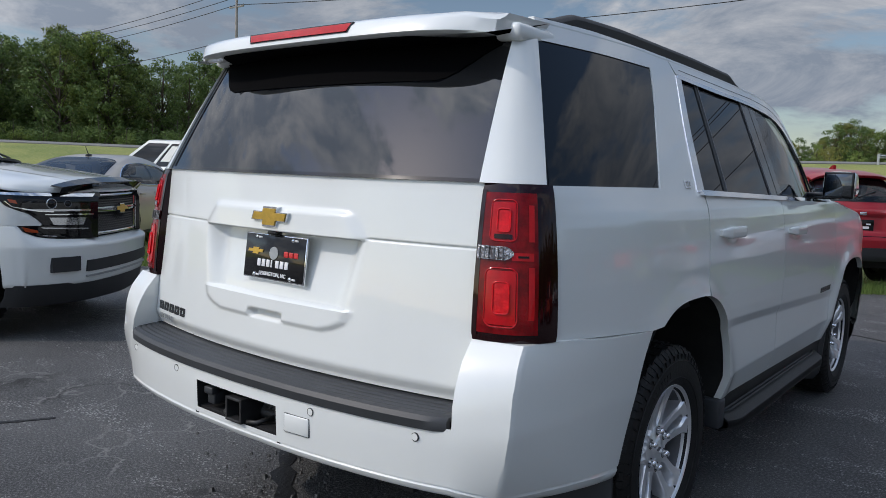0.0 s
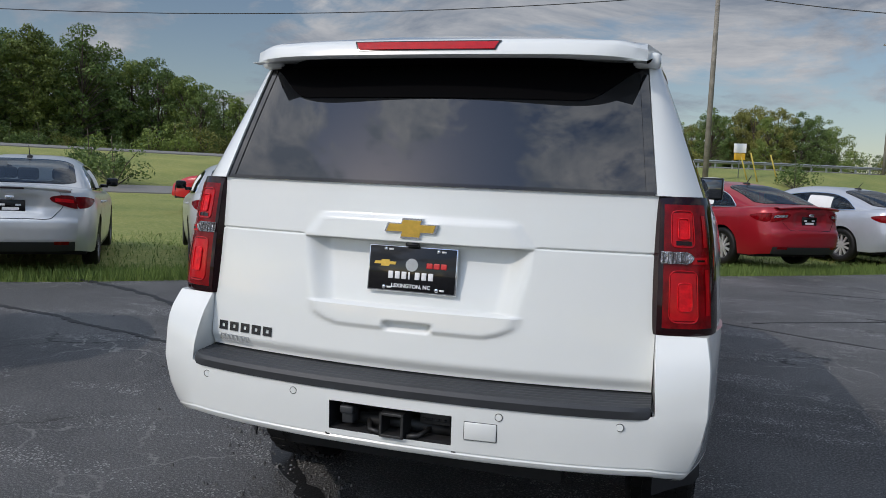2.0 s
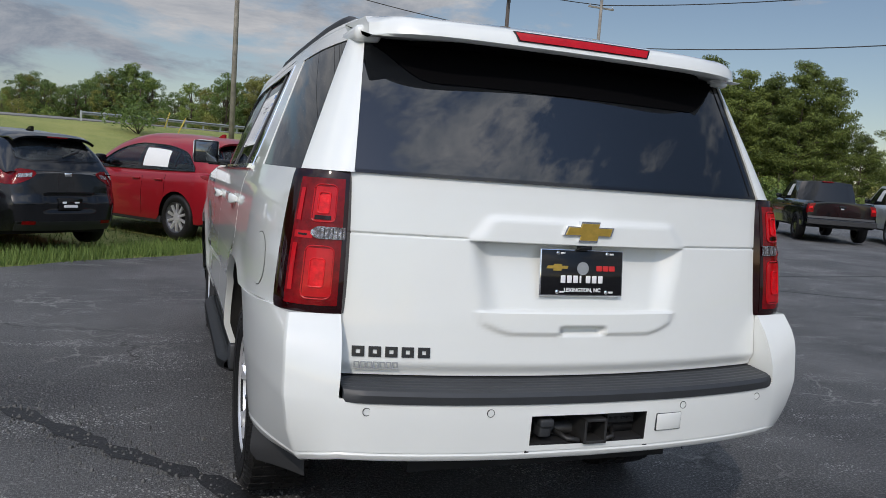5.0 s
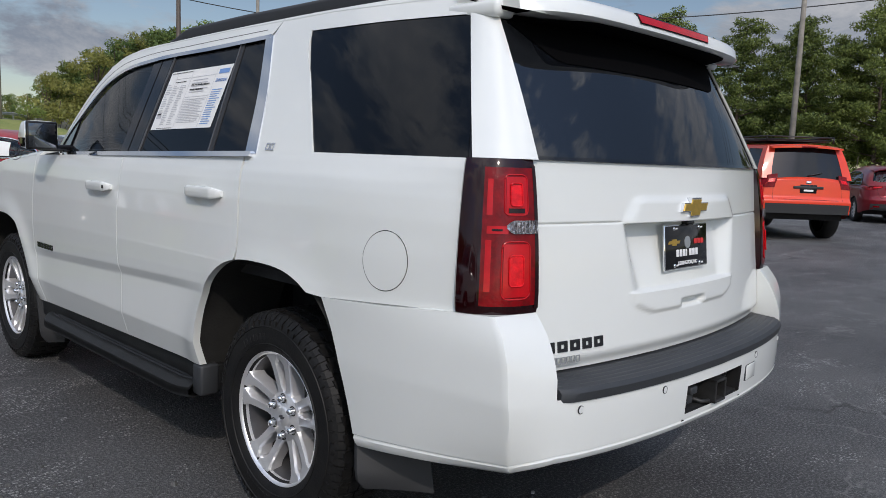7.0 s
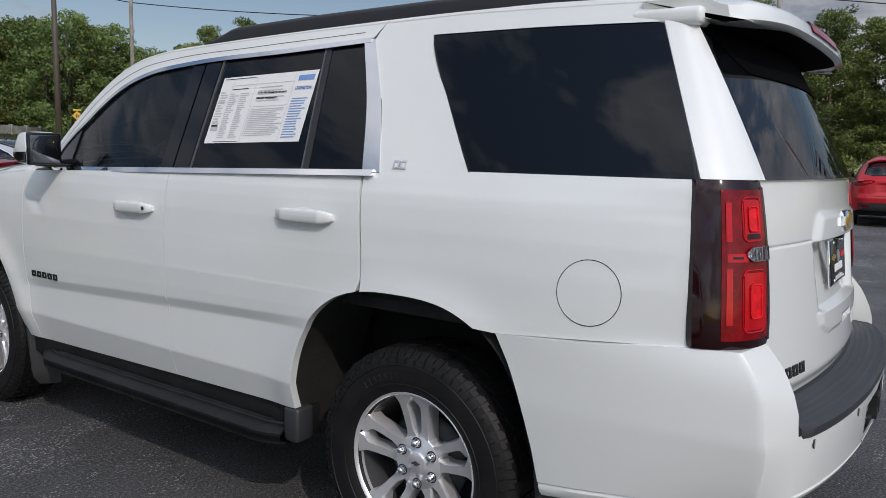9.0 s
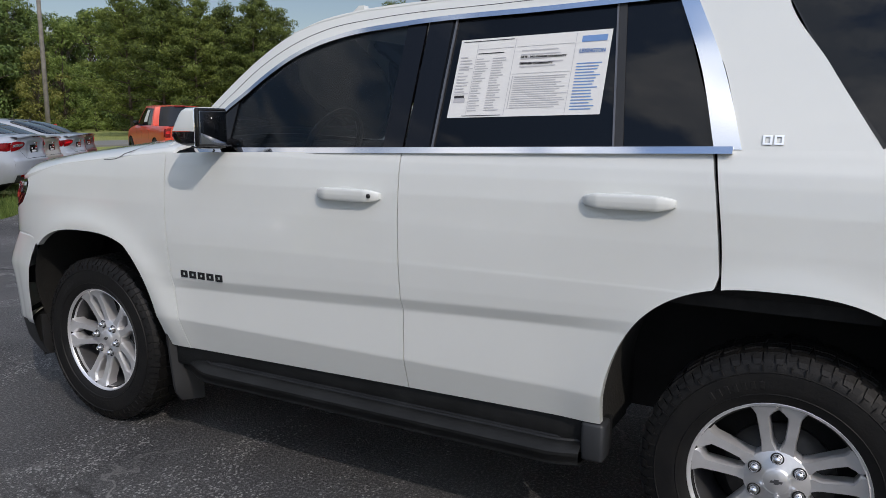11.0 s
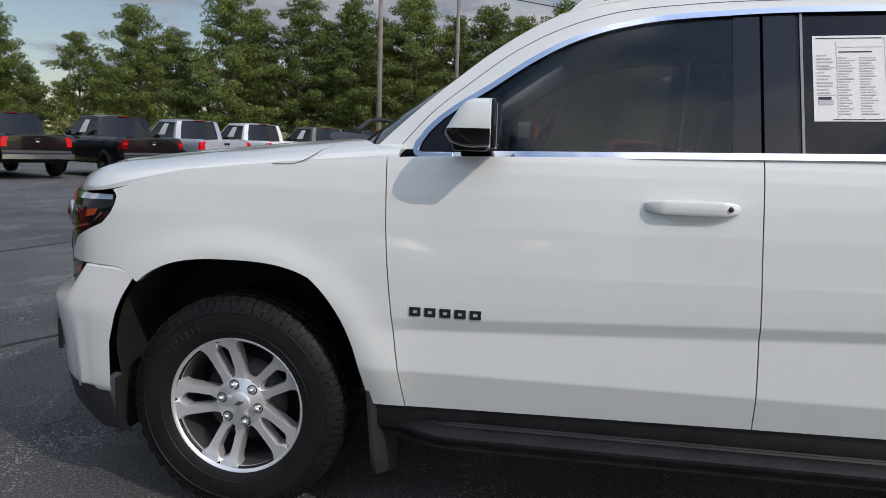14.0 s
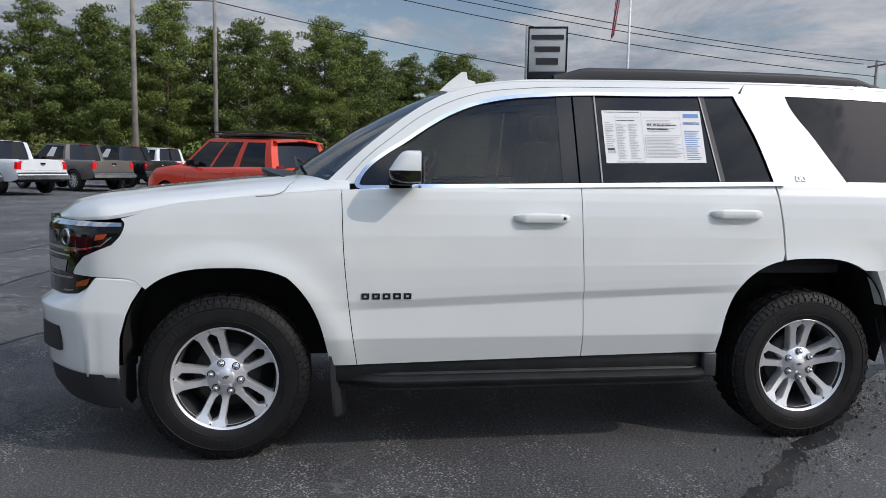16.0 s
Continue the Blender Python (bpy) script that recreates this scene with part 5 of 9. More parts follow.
    part("plate_face", moved(block(-0.148, 0.148, -0.0065, 0.0, -0.0715, 0.0715, 0.002), tilt), GLOSSBLACK, pl)

    def word(text, size, x, z, mat, parent, m, bold=0.0, width=None, centre=True, depth=0.001, spacing=1.0, off=-0.0075):
        d, w = lettering(text, size, depth, bold, spacing)
        k = 1.0 if width is None else width / w
        sh = -w * k / 2 if centre else 0.0
        part("lettering", moved(([(p[0] * k + sh + x, p[1] + off, p[2] + z) for p in d[0]], d[1]), m), mat, parent, smooth=False)

    for k in range(7):
        xk = -0.079 + 0.0228 * k
        part("letter_block", moved(block(xk, xk + (0.0165 if k != 3 else 0.006), -0.0085, -0.005, -0.033, -0.009, 0.001), tilt), PLATE_WHITE, pl)
    word("LEXINGTON, NC", 0.017, 0, -0.061, PLATE_WHITE, pl, tilt, 0.0004, 0.134)
    mini = [(a * 0.42, b * 0.32) for a, b in cross]
    part("plate_emblem", fix(moved(prism([(a - 0.092, b + 0.016) for a, b in mini], -0.0085, -0.005), tilt)), GOLD, pl)
    part("plate_emblem", fix(moved(prism([(a * 0.021 + 0.0, b * 0.021 + 0.014) for a, b in [(math.cos(k * math.pi / 12), math.sin(k * math.pi / 12)) for k in range(24)]], -0.0085, -0.005), tilt)), GALV, pl)
    part("plate_emblem", joined(*[moved(block(x - 0.0105, x + 0.0105, -0.0085, -0.005, 0.006, 0.024, 0.003), tilt) for x in (0.060, 0.084, 0.108)]), PLATE_RED, pl, smooth=False)
    for x in (-0.092, 0.088):
        for z in (0.062, -0.062):
            part("plate_bolt", moved(lathe([(0.0, -0.010), (0.006, -0.010), (0.007, -0.006), (0.007, 0.0)], 10, "y"), tilt @ pose(x, 0, z)), CHROME, pl)
            part("plate_slot", moved(block(x + (0.010), x + 0.026, -0.0078, -0.005, z - 0.003, z + 0.003), tilt), PLATE_WHITE, pl)

    def badge_row(count, width, height, fill, place, depth, mat, parent, c, stroke=0.0075):
        """A row of plain open frames where a word stands."""
        step = width / count
        for k in range(count):
            x0, x1 = k * step, k * step + step * fill
            outer = [(x0, 0), (x1, 0), (x1, height), (x0, height)]
            inner = [(x0 + stroke, stroke * 0.8), (x1 - stroke, stroke * 0.8), (x1 - stroke, height - stroke * 0.8), (x0 + stroke, height - stroke * 0.8)]
            v = [place(a, b, d) for d in (0.0, depth) for a, b in outer + inner]
            f = []
            for i in range(4):
                j = (i + 1) % 4
                f += [(8 + i, 8 + j, 12 + j, 12 + i), (i, j, 8 + j, 8 + i), (4 + j, 4 + i, 12 + i, 12 + j)]
            part("letter_block", fix((v, f)), mat, parent, smooth=False)

    on_gate = lambda x0, z0: (lambda a, b, d: (x0 + a, float(gate_y(x0 + a, z0 + b)) - d, z0 + b))
    badge_row(5, 0.245, 0.031, 0.74, on_gate(-0.735, 0.843), 0.004, material_badge, car, 0.0025, 0.0115)
    badge_row(7, 0.132, 0.020, 0.84, on_gate(-0.728, 0.808), 0.0012, GALV, car, 0.002, 0.003)
    for mir, par in ((False, fl), (True, fr)):
        q = 1 if mir else -1
        on_door = lambda a, b, d, q=q: (q * (float(side_x(3.548 - a, 0.800 + b)) + d), 3.548 - a, 0.800 + b)
        badge_row(5, 0.248, 0.029, 0.74, on_door, 0.004, material_badge, par, 0.0025, 0.0112)
        on_pillar = lambda a, b, d, q=q: (q * (float(glass_x(1.327 - a, 1.387 + b)) + 0.0115 + d), 1.327 - a, 1.387 + b)
        badge_row(2, 0.058, 0.026, 0.84, on_pillar, 0.003, CHROME, car, 0.002, 0.006)

    # roof rails with feet
    for s in (-1, 1):
        pts = []
        for t in np.linspace(0, 1, 40):
            y = 0.70 + 1.86 * t
            ze = np.interp(y, [0.5, 1.2, 1.9, 2.4, 2.8, 3.0], [1.885, 1.905, 1.903, 1.893, 1.872, 1.85])
            bow = 0.034 * float(smooth01(0, 0.09, t) * (1 - smooth01(0.90, 1.0, t)))
            pts.append((s * (float(glass_x(y, 1.88)) - 0.055), y, ze + bow + 0.002))
        rows = []
        for q in pts:
            rows.append([(q[0] + 0.028 * math.cos(a), q[1], q[2] + 0.019 * math.sin(a) + (-0.03 if math.sin(a) < -0.5 else 0)) for a in np.linspace(0, 2 * math.pi, 11)])
        part("roof_rail", fix(sheet(rows)), BLACKPLASTIC, car, "black roof rail")
    # roof aerial fin
    fin = [(3.120, 1.825), (3.06, 1.880), (3.0, 1.928), (2.975, 1.928), (2.968, 1.890), (2.93, 1.880), (2.915, 1.835)]
    part("aerial_fin", fix(prism(fin, -0.458, -0.424, "x")), WHITE, car, "white shark-fin aerial")

    # mirrors: a white upper shell, a gloss black lower shell, glass and arm
    upper = [(3.272, 1.498), (3.330, 1.497), (3.350, 1.490), (3.368, 1.472), (3.392, 1.438), (3.412, 1.406), (3.272, 1.406)]
    lower = [(3.272, 1.404), (3.412, 1.404), (3.416, 1.386), (3.400, 1.364), (3.365, 1.352), (3.330, 1.348), (3.272, 1.352)]
    for s in (-1, 1):
        def shell(outline):
            rows = []
            for x, k in ((0.962, 0.60), (0.968, 0.82), (0.980, 0.93), (1.01, 0.985), (1.05, 1.0), (1.085, 0.985), (1.107, 0.94), (1.119, 0.86), (1.125, 0.74)):
                rows.append([(s * x, 3.292 + (y - 3.272) * k, 1.41 + (z - 1.41) * (0.25 + 0.75 * k)) for y, z in outline + outline[:1]])
            v, f = sheet(rows)
            n = len(outline) + 1
            return fix((v, f + [tuple(range(n - 1)), tuple(range(8 * n, 9 * n - 1))]))
        mr = part("door_mirror", shell(upper), WHITE, car, "white door mirror with a black base")
        part("mirror_skull_cap", shell(lower), GLOSSBLACK, mr)
        part("mirror_bezel", block(min(s * 0.966, s * 1.120), max(s * 0.966, s * 1.120), 3.276, 3.294, 1.347, 1.494, 0.008, 3), GLOSSBLACK, mr)
        part("bezel_strip", block(min(s * 0.968, s * 1.1225), max(s * 0.968, s * 1.1225), 3.290, 3.296, 1.349, 1.492, 0.003), CHROME, mr)
        part("mirror_glass", block(min(s * 0.976, s * 1.110), max(s * 0.976, s * 1.110), 3.272, 3.278, 1.358, 1.483, 0.003), MIRROR, mr)
        part("mirror_arm", block(min(s * 0.84, s * 1.03), max(s * 0.84, s * 1.03), 3.31, 3.42, 1.338, 1.376, 0.012, 3), GLOSSBLACK, mr)

    # running boards and sills
    for s in (-1, 1):
        rows = []
        for y in np.linspace(1.80, 3.68, 40):
            e = max(float(smooth01(3.45, 3.68, y)), float(1 - smooth01(1.80, 1.87, y)))
            w = 1.010 - 0.10 * float(smooth01(3.40, 3.68, y)) - 0.03 * float(1 - smooth01(1.80, 1.88, y))
            ribs = [(s * (0.83 + (w - 0.045 - 0.83) * k / 28), y, 0.424 + (0.006 if k % 4 in (1, 2) else 0.0)) for k in range(29)]
            rows.append(ribs + [(s * (w - 0.025), y, 0.420), (s * w, y, 0.402), (s * w, y, 0.372), (s * (w - 0.03), y, 0.360), (s * 0.83, y, 0.372)])
        part("running_board", fix(sheet(rows, inward=np.array((0, 0, -0.01)))), BOARD, car, "ribbed black running board")
        part("sill_panel", block(min(s * 0.84, s * 0.935), max(s * 0.84, s * 0.935), 1.73, 3.69, 0.385, 0.50, 0.01), BOARD, car)
        part("board_end_cap", block(min(s * 0.88, s * 0.965), max(s * 0.88, s * 0.965), 1.725, 1.80, 0.375, 0.505, 0.012), GREYPLASTIC, car)
        for yb_ in (2.1, 2.75, 3.4):
            part("board_bracket", block(min(s * 0.7, s * 0.86), max(s * 0.7, s * 0.86), yb_ - 0.03, yb_ + 0.03, 0.35, 0.42, 0.004), STEEL, car)
        # mud flaps
        for y, (xi, xo), z0, z1 in ((3.650, (0.84, 0.99), 0.21, 0.64), (0.635, (0.79, 0.965), 0.325, 0.66)):
            rows = []
            for t in np.linspace(0, 1, 12):
                z = z1 + (z0 - z1) * t
                xo_ = xo - (0.05 * (1 - t) if y < 1 else 0.02 + 0.02 * t) - 0.03 * float(smooth01(0.88, 1.0, t))
                rows.append([(s * (xi + (xo_ - xi) * k), y - (0.075 if y < 2 else 0.03) * t + (0.055 * k * k if y > 2 else 0.17 * k) + 0.01 * math.sin(3 * k), z) for k in np.linspace(0, 1, 8)])
            part("mud_flap", fix(sheet(rows, inward=np.array((0, -0.012, 0)))), BLACKPLASTIC, car)

    # front: bumper, lamps, grille
    fhalf = [(0.999, 4.522), (0.990, 4.62), (0.977, 4.72), (0.951, 4.82), (0.90, 4.885), (0.85, 4.934), (0.78, 4.991), (0.70, 5.046), (0.58, 5.10), (0.30, 5.15)]
    fplan = spline([(-x, y) for x, y in fhalf] + [(0, 5.165)] + fhalf[::-1], 121)
    rows = []
    for i, (x, y) in enumerate(fplan):
        yt = y - 0.085 * float(smooth01(4.60, 4.86, y))
        zt = float(np.interp(yt, [4.522, 4.56, 4.60, 4.74, 4.75, 4.768, 4.835, 4.90, 4.956, 5.04, 5.2], [0.876, 0.890, 0.898, 0.9005, 0.888, 0.858, 0.818, 0.803, 0.794, 0.788, 0.788]))
        xt = float(side_x(yt, 0.90)) if abs(x) > 0.45 else abs(x)
        col = []
        for q in (0.0, 0.04, 0.12, 0.35, 0.65, 0.92, 1.0):
            z = 0.43 + (0.742 - 0.43) * q
            tuck = float(np.interp(q, [0, 0.04, 0.12, 0.35, 0.65, 0.92, 1], [0.05, 0.028, 0.022, 0.018, 0.010, 0.001, 0.0]))
            ya = float(np.interp(z, [0.43, 0.50, 0.635, 0.742, 0.876], [4.640, 4.640, 4.631, 4.598, 4.522]))
            w = float(np.clip((4.74 - y) / (4.74 - 4.522), 0, 1))
            col.append((x * (1 - tuck / 1.0), y - tuck * (1 if y > 4.8 else 0) + (ya - 4.522) * w, z))
        for q in (0.06, 0.2, 0.4, 0.6, 0.8, 0.95, 1.0):
            z = 0.742 + (zt - 0.742) * q
            ya = float(np.interp(z, [0.742, 0.80, 0.876, 0.91], [4.598, 4.572, 4.522, 4.522]))
            w = float(np.clip((4.74 - y) / (4.74 - 4.522), 0, 1))
            k = q ** 1.25
            col.append((np.sign(x) * (abs(x) + (xt - abs(x)) * k), y + (yt - y) * k + (ya - 4.522) * w, z))
        col.append((col[-1][0] * 0.96, col[-1][1] - 0.02, col[-1][2] - 0.001))
        rows.append(col)
    part("front_bumper", fix_open(sheet(rows), (0, 1, 0)), WHITE, car)
    rows = []
    for i, (x, y) in enumerate(fplan):
        if y < 4.68:
            continue
        rows.append([(x * 0.985, y - 0.03, 0.455), (x * 0.975, y - 0.035 - 0.02 * abs(x), 0.36), (x * 0.955, y - 0.06 - 0.05 * abs(x), 0.285)])
    part("front_valance", fix(sheet(rows, inward=np.array((0, -0.015, 0)))), BLACKPLASTIC, car)
    part("bumper_intake", fix(sheet([[(x, y - 0.006, z) for z in (0.53, 0.57, 0.62)] for x, y in fplan[34:87]], inward=np.array((0, -0.02, 0)))), BLACKPLASTIC, car)
    part("skid_strip", fix(sheet([[(x, y - 0.010, z) for z in (0.487, 0.502)] for x, y in fplan[34:87]], inward=np.array((0, -0.02, 0)))), GALV, car)
    for s in (-1, 1):
        part("fog_pocket", fix(sheet([[(x * 1.002, y - 0.004, z) for z in (0.545, 0.60, 0.66)] for x, y in (fplan[21:32] if s < 0 else fplan[89:100])], inward=np.array((0, -0.02, 0)))), BLACKPLASTIC, car)
        part("front_flap", fix(sheet([[(s * x, 4.628 + dy, z) for x, dy in ((0.72, 0.0), (0.93, 0.012))] for z in (0.48, 0.36, 0.27)], inward=np.array((0, 0.012, 0)))), BLACKPLASTIC, car)
        # headlamp wrapping round the corner
        def hl(u, z, off=0.0):
            """u 0 at the wing, 1 at the grille."""
            y0 = float(np.interp(z, [0.788, 0.796, 0.805, 0.82, 0.86, 0.897, 0.9025, 0.9045, 0.915, 0.942, 0.99, 1.025, 1.05, 1.09, 1.12, 1.15], [5.04, 4.956, 4.90, 4.837, 4.770, 4.747, 4.745, 4.868, 4.865, 4.847, 4.802, 4.723, 4.663, 4.625, 4.610, 4.604])) + 0.002
            y = y0 + (5.106 - y0) * u
            x = float(side_x(y, max(z, 0.90))) - 0.003
            return (s * (x + off * 0.7), y + off * 0.7, z)

        zz = [0.788, 0.792, 0.796, 0.805, 0.82, 0.84, 0.86, 0.88, 0.897, 0.9025, 0.9045, 0.915, 0.93, 0.942, 0.96, 0.99, 1.01, 1.025, 1.04, 1.05, 1.07, 1.09, 1.12, 1.15]
        uu = list(np.linspace(0, 1, 34))
        h = part("headlamp", fix(sheet([[hl(u, z) for z in zz] for u in uu], inward=np.array((-s * 0.03, -0.04, 0)))), GLOSSBLACK, car, "black-bezelled headlamp with amber markers")

        def on_lamp(name, pts_a, pts_b, mat, off=0.003):
            """A strip on the lamp between two lines of (y, z)."""
            a_, b_ = resample(pts_a, 10), resample(pts_b, 10)
            g_ = []
            for p_, q_ in zip(a_, b_):
                row_ = []
                for k_ in np.linspace(0, 1, 4):
                    y_, z_ = p_ + (q_ - p_) * k_
                    row_.append((s * (float(side_x(y_, max(z_, 0.90))) - 0.003 + off * 0.7), y_ + off * 0.7, z_))
                g_.append(row_)
            part(name, facing(sheet(g_), (s, 0.6, 0)), mat, h)

        on_lamp("amber_marker", [(4.676, 1.100), (4.728, 1.094)], [(4.692, 1.076), (4.740, 1.067)], AMBER)
        on_lamp("amber_marker", [(4.763, 0.896), (4.842, 0.868)], [(4.782, 0.860), (4.849, 0.846)], AMBER)
        on_lamp("chrome_brow", [(4.612, 1.1505), (4.80, 1.150), (5.08, 1.142)], [(4.612, 1.134), (4.80, 1.128), (5.08, 1.118)], CHROME, 0.005)
        on_lamp("chrome_blade", [(4.700, 1.048), (4.758, 1.038), (4.84, 1.018), (4.92, 1.012)], [(4.712, 1.040), (4.765, 1.029), (4.845, 1.008), (4.92, 1.002)], CHROME, 0.004)
        on_lamp("chrome_blade", [(4.655, 1.085), (4.70, 1.048)], [(4.664, 1.085), (4.708, 1.046)], CHROME, 0.004)
        def dome(name, y, z, r, mat, rim):
            at = pose(s * (float(side_x(y, max(z, 0.90))) - 0.012), y + 0.002, z, 0, 0, -s * 38)
            part("lamp_bezel", moved(lathe([(r * 0.98, 0.006), (r * 1.08, 0.012), (r * 1.2, 0.004), (r * 1.22, -0.01)], 24, "y"), at), rim, h)
            part(name, moved(lathe([(0.0, r * 0.55), (r * 0.5, r * 0.46), (r * 0.85, r * 0.22), (r, 0.0)], 24, "y"), at), mat, h)

        dome("projector", 4.905, 1.068, 0.034, GLOSSBLACK, HEADLENS)
        dome("reflector_bowl", 4.978, 1.066, 0.024, GLOSSBLACK, DARKALLOY)
        on_lamp("lamp_floor", [(4.80, 1.028), (5.08, 1.020)], [(4.86, 1.012), (5.08, 1.004)], HEADLENS, 0.003)
        on_lamp("daytime_lamp", [(4.90, 0.962), (5.06, 0.955)], [(4.92, 0.905), (5.05, 0.900)], HEADLENS, 0.003)
        on_lamp("lamp_floor", [(4.86, 0.890), (5.07, 0.872)], [(4.87, 0.880), (5.07, 0.862)], HEADLENS, 0.003)
        on_lamp("chrome_blade", [(4.88, 0.990), (5.09, 0.985)], [(4.88, 0.982), (5.09, 0.975)], CHROME, 0.004)
        on_lamp("daytime_lamp", [(4.86, 0.832), (4.93, 0.822)], [(4.87, 0.822), (4.935, 0.812)], CLEAR_LENS, 0.003)
    def gy(x):
        return 5.110 - 0.17 * x * x

    for z0, z1 in ((1.032, 1.112), (0.832, 0.984)):
        gr = part("grille", fix(sheet([[(x, gy(x) - 0.034, z0 - 0.01), (x, gy(x) - 0.040, z1 + 0.01)] for x in np.linspace(-0.44, 0.44, 31)], inward=np.array((0, -0.02, 0)))), UNDER, car, "black honeycomb grille")
        bars = []
        for r_ in range(int((z1 - z0) / 0.019)):
            for c_ in range(19):
                x = -0.36 + 0.04 * c_ + (0.02 if r_ % 2 else 0)
                z = z0 + 0.012 + 0.019 * r_
                y = gy(x) - 0.022
                bars.append(tube([(x - 0.018, y, z - 0.006), (x, y + 0.004, z + 0.004), (x + 0.018, y, z - 0.006)], 0.0040, 4))
        part("honeycomb", joined(*bars), GLOSSBLACK, gr, smooth=False)
    for z0, z1 in ((1.112, 1.138), (0.984, 1.032), (0.800, 0.832)):
        rows = []
        for x in np.linspace(-0.47, 0.47, 31):
            y = gy(x)
            rows.append([(x, y - 0.03, z0), (x, y - 0.004, z0 + 0.004), (x, y, (z0 + z1) / 2), (x, y - 0.004, z1 - 0.004), (x, y - 0.03, z1)])
        part("grille_bar", fix(sheet(rows, inward=np.array((0, -0.01, 0)))), CHROME, car)
    part("grille_slot", fix(sheet([[(x, gy(x) + 0.001, 1.004), (x, gy(x) + 0.001, 1.014)] for x in np.linspace(-0.46, 0.46, 21)], inward=np.array((0, -0.01, 0)))), GLOSSBLACK, car)
    for s in (-1, 1):
        part("grille_side", fix(sheet([[(s * x, gy(x) - dy, z) for x, dy in ((0.375, 0.016), (0.40, 0.0), (0.45, 0.0), (0.475, 0.016))] for z in (0.80, 0.97, 1.138)], inward=np.array((0, -0.012, 0)))), CHROME, car)
    fe = part("front_emblem", fix(prism([(a * 1.25, 1.008 + b * 1.25) for a, b in cross], 5.106, 5.126)), CHROME, car)
    part("emblem_face", fix(prism([(a * 1.12, 1.008 + b * 0.98) for a, b in cross], 5.116, 5.131)), GOLD, fe)

    # cabin: seats, dashboard, wheel
    for x in (-0.40, 0.40):
        for y in (2.55, 1.55):
            st = part("seat", fix(joined(block(x - 0.25, x + 0.25, y - 0.1, y + 0.42, 0.95, 1.10, 0.05), moved(block(-0.24, 0.24, -0.07, 0.07, 0.0, 0.55, 0.05), pose(x, y - 0.10, 1.05, 12)))), SEAT, car)
            part("headrest", fix(block(x - 0.12, x + 0.12, y - 0.28, y - 0.18, 1.60, 1.76, 0.04)), SEAT, st)
    part("dashboard", block(-0.78, 0.78, 3.35, 3.75, 1.05, 1.34, 0.05), SEAT, car)
    part("steering_wheel", moved(lathe([(0.19 + 0.016 * math.cos(a), 0.016 * math.sin(a)) for a in np.linspace(0, 2 * math.pi, 9)], 28, "y"), pose(-0.40, 3.20, 1.32, 25)), BLACKPLASTIC, car)
    part("cabin_floor", block(-0.85, 0.85, 1.0, 3.6, 0.90, 0.95), SEAT, car, smooth=False)
    part("door_card", block(-0.895, -0.85, 1.5, 3.5, 1.0, 1.31, 0.02), SEAT, car)
    part("door_card", block(0.85, 0.895, 1.5, 3.5, 1.0, 1.31, 0.02), SEAT, car)

    # window sticker inside the left rear door glass
    yp0, yp1, zp0, zp1 = 2.335, 1.802, 1.458, 1.724

    def on_glass(a, b, off):
        """a 0..1 along the sheet from the front, b 0..1 upwards."""
        y, z = yp0 + (yp1 - yp0) * a, zp0 + (zp1 - zp0) * b + 0.012 * a
        return (-(float(glass_x(y, z)) + off), y, z)

    st = part("window_sticker", facing(sheet([[on_glass(a, b, 0.002) for b in np.linspace(0, 1, 8)] for a in np.linspace(0, 1, 12)]), (-1, 0, 0)), PAPER, car, "white price sheets behind the rear door window")

    def bars(lines, mat):
        for a0, a1, b0, b1 in lines:
            part("print_line", facing(sheet([[on_glass(a, b, 0.0035) for b in (b0, b1)] for a in np.linspace(a0, a1, 4)]), (-1, 0, 0)), mat, st, smooth=False)

    r = random.Random(7)
    thin = []
    for col, (c0, c1) in enumerate(((0.135, 0.23), (0.25, 0.355))):
        for k in range(22):
            thin.append((c0, c0 + (c1 - c0) * r.uniform(0.5, 1), 0.08 + 0.031 * k, 0.092 + 0.031 * k))
    for k in range(15):
        thin.append((0.42, 0.42 + 0.36 * r.uniform(0.75, 1), 0.10 + 0.027 * k, 0.110 + 0.027 * k))
    for k in range(5):
        thin.append((0.44, 0.44 + 0.3 * r.uniform(0.5, 1), 0.60 + 0.05 * k, 0.615 + 0.05 * k))
    for k in range(12):
        thin.append((0.02, 0.02 + 0.09 * r.uniform(0.4, 1), 0.32 + 0.04 * k, 0.335 + 0.04 * k))
    bars(thin, INK)
    bars([(0.128, 0.1305, 0.04, 0.94), (0.388, 0.391, 0.02, 0.98), (0.782, 0.7845, 0.02, 0.98), (0.40, 0.775, 0.52, 0.526), (0.40, 0.775, 0.86, 0.866), (0.135, 0.38, 0.86, 0.866), (0.02, 0.12, 0.30, 0.306), (0.02, 0.12, 0.62, 0.626), (0.025, 0.105, 0.19, 0.245), (0.405, 0.41, 0.10, 0.50)], INK)
    bars([(0.14, 0.32, 0.80, 0.812), (0.02, 0.375, 0.965, 0.974), (0.025, 0.095, 0.25, 0.28), (0.10, 0.37, 0.018, 0.026)], BLACKINK)
    bl = []
    for k in range(16):
        bl.append((0.81, 0.81 + 0.16 * r.uniform(0.7, 1), 0.06 + 0.036 * k, 0.073 + 0.036 * k))
    bars(bl + [(0.82, 0.975, 0.865, 0.94)], BLUEINK)

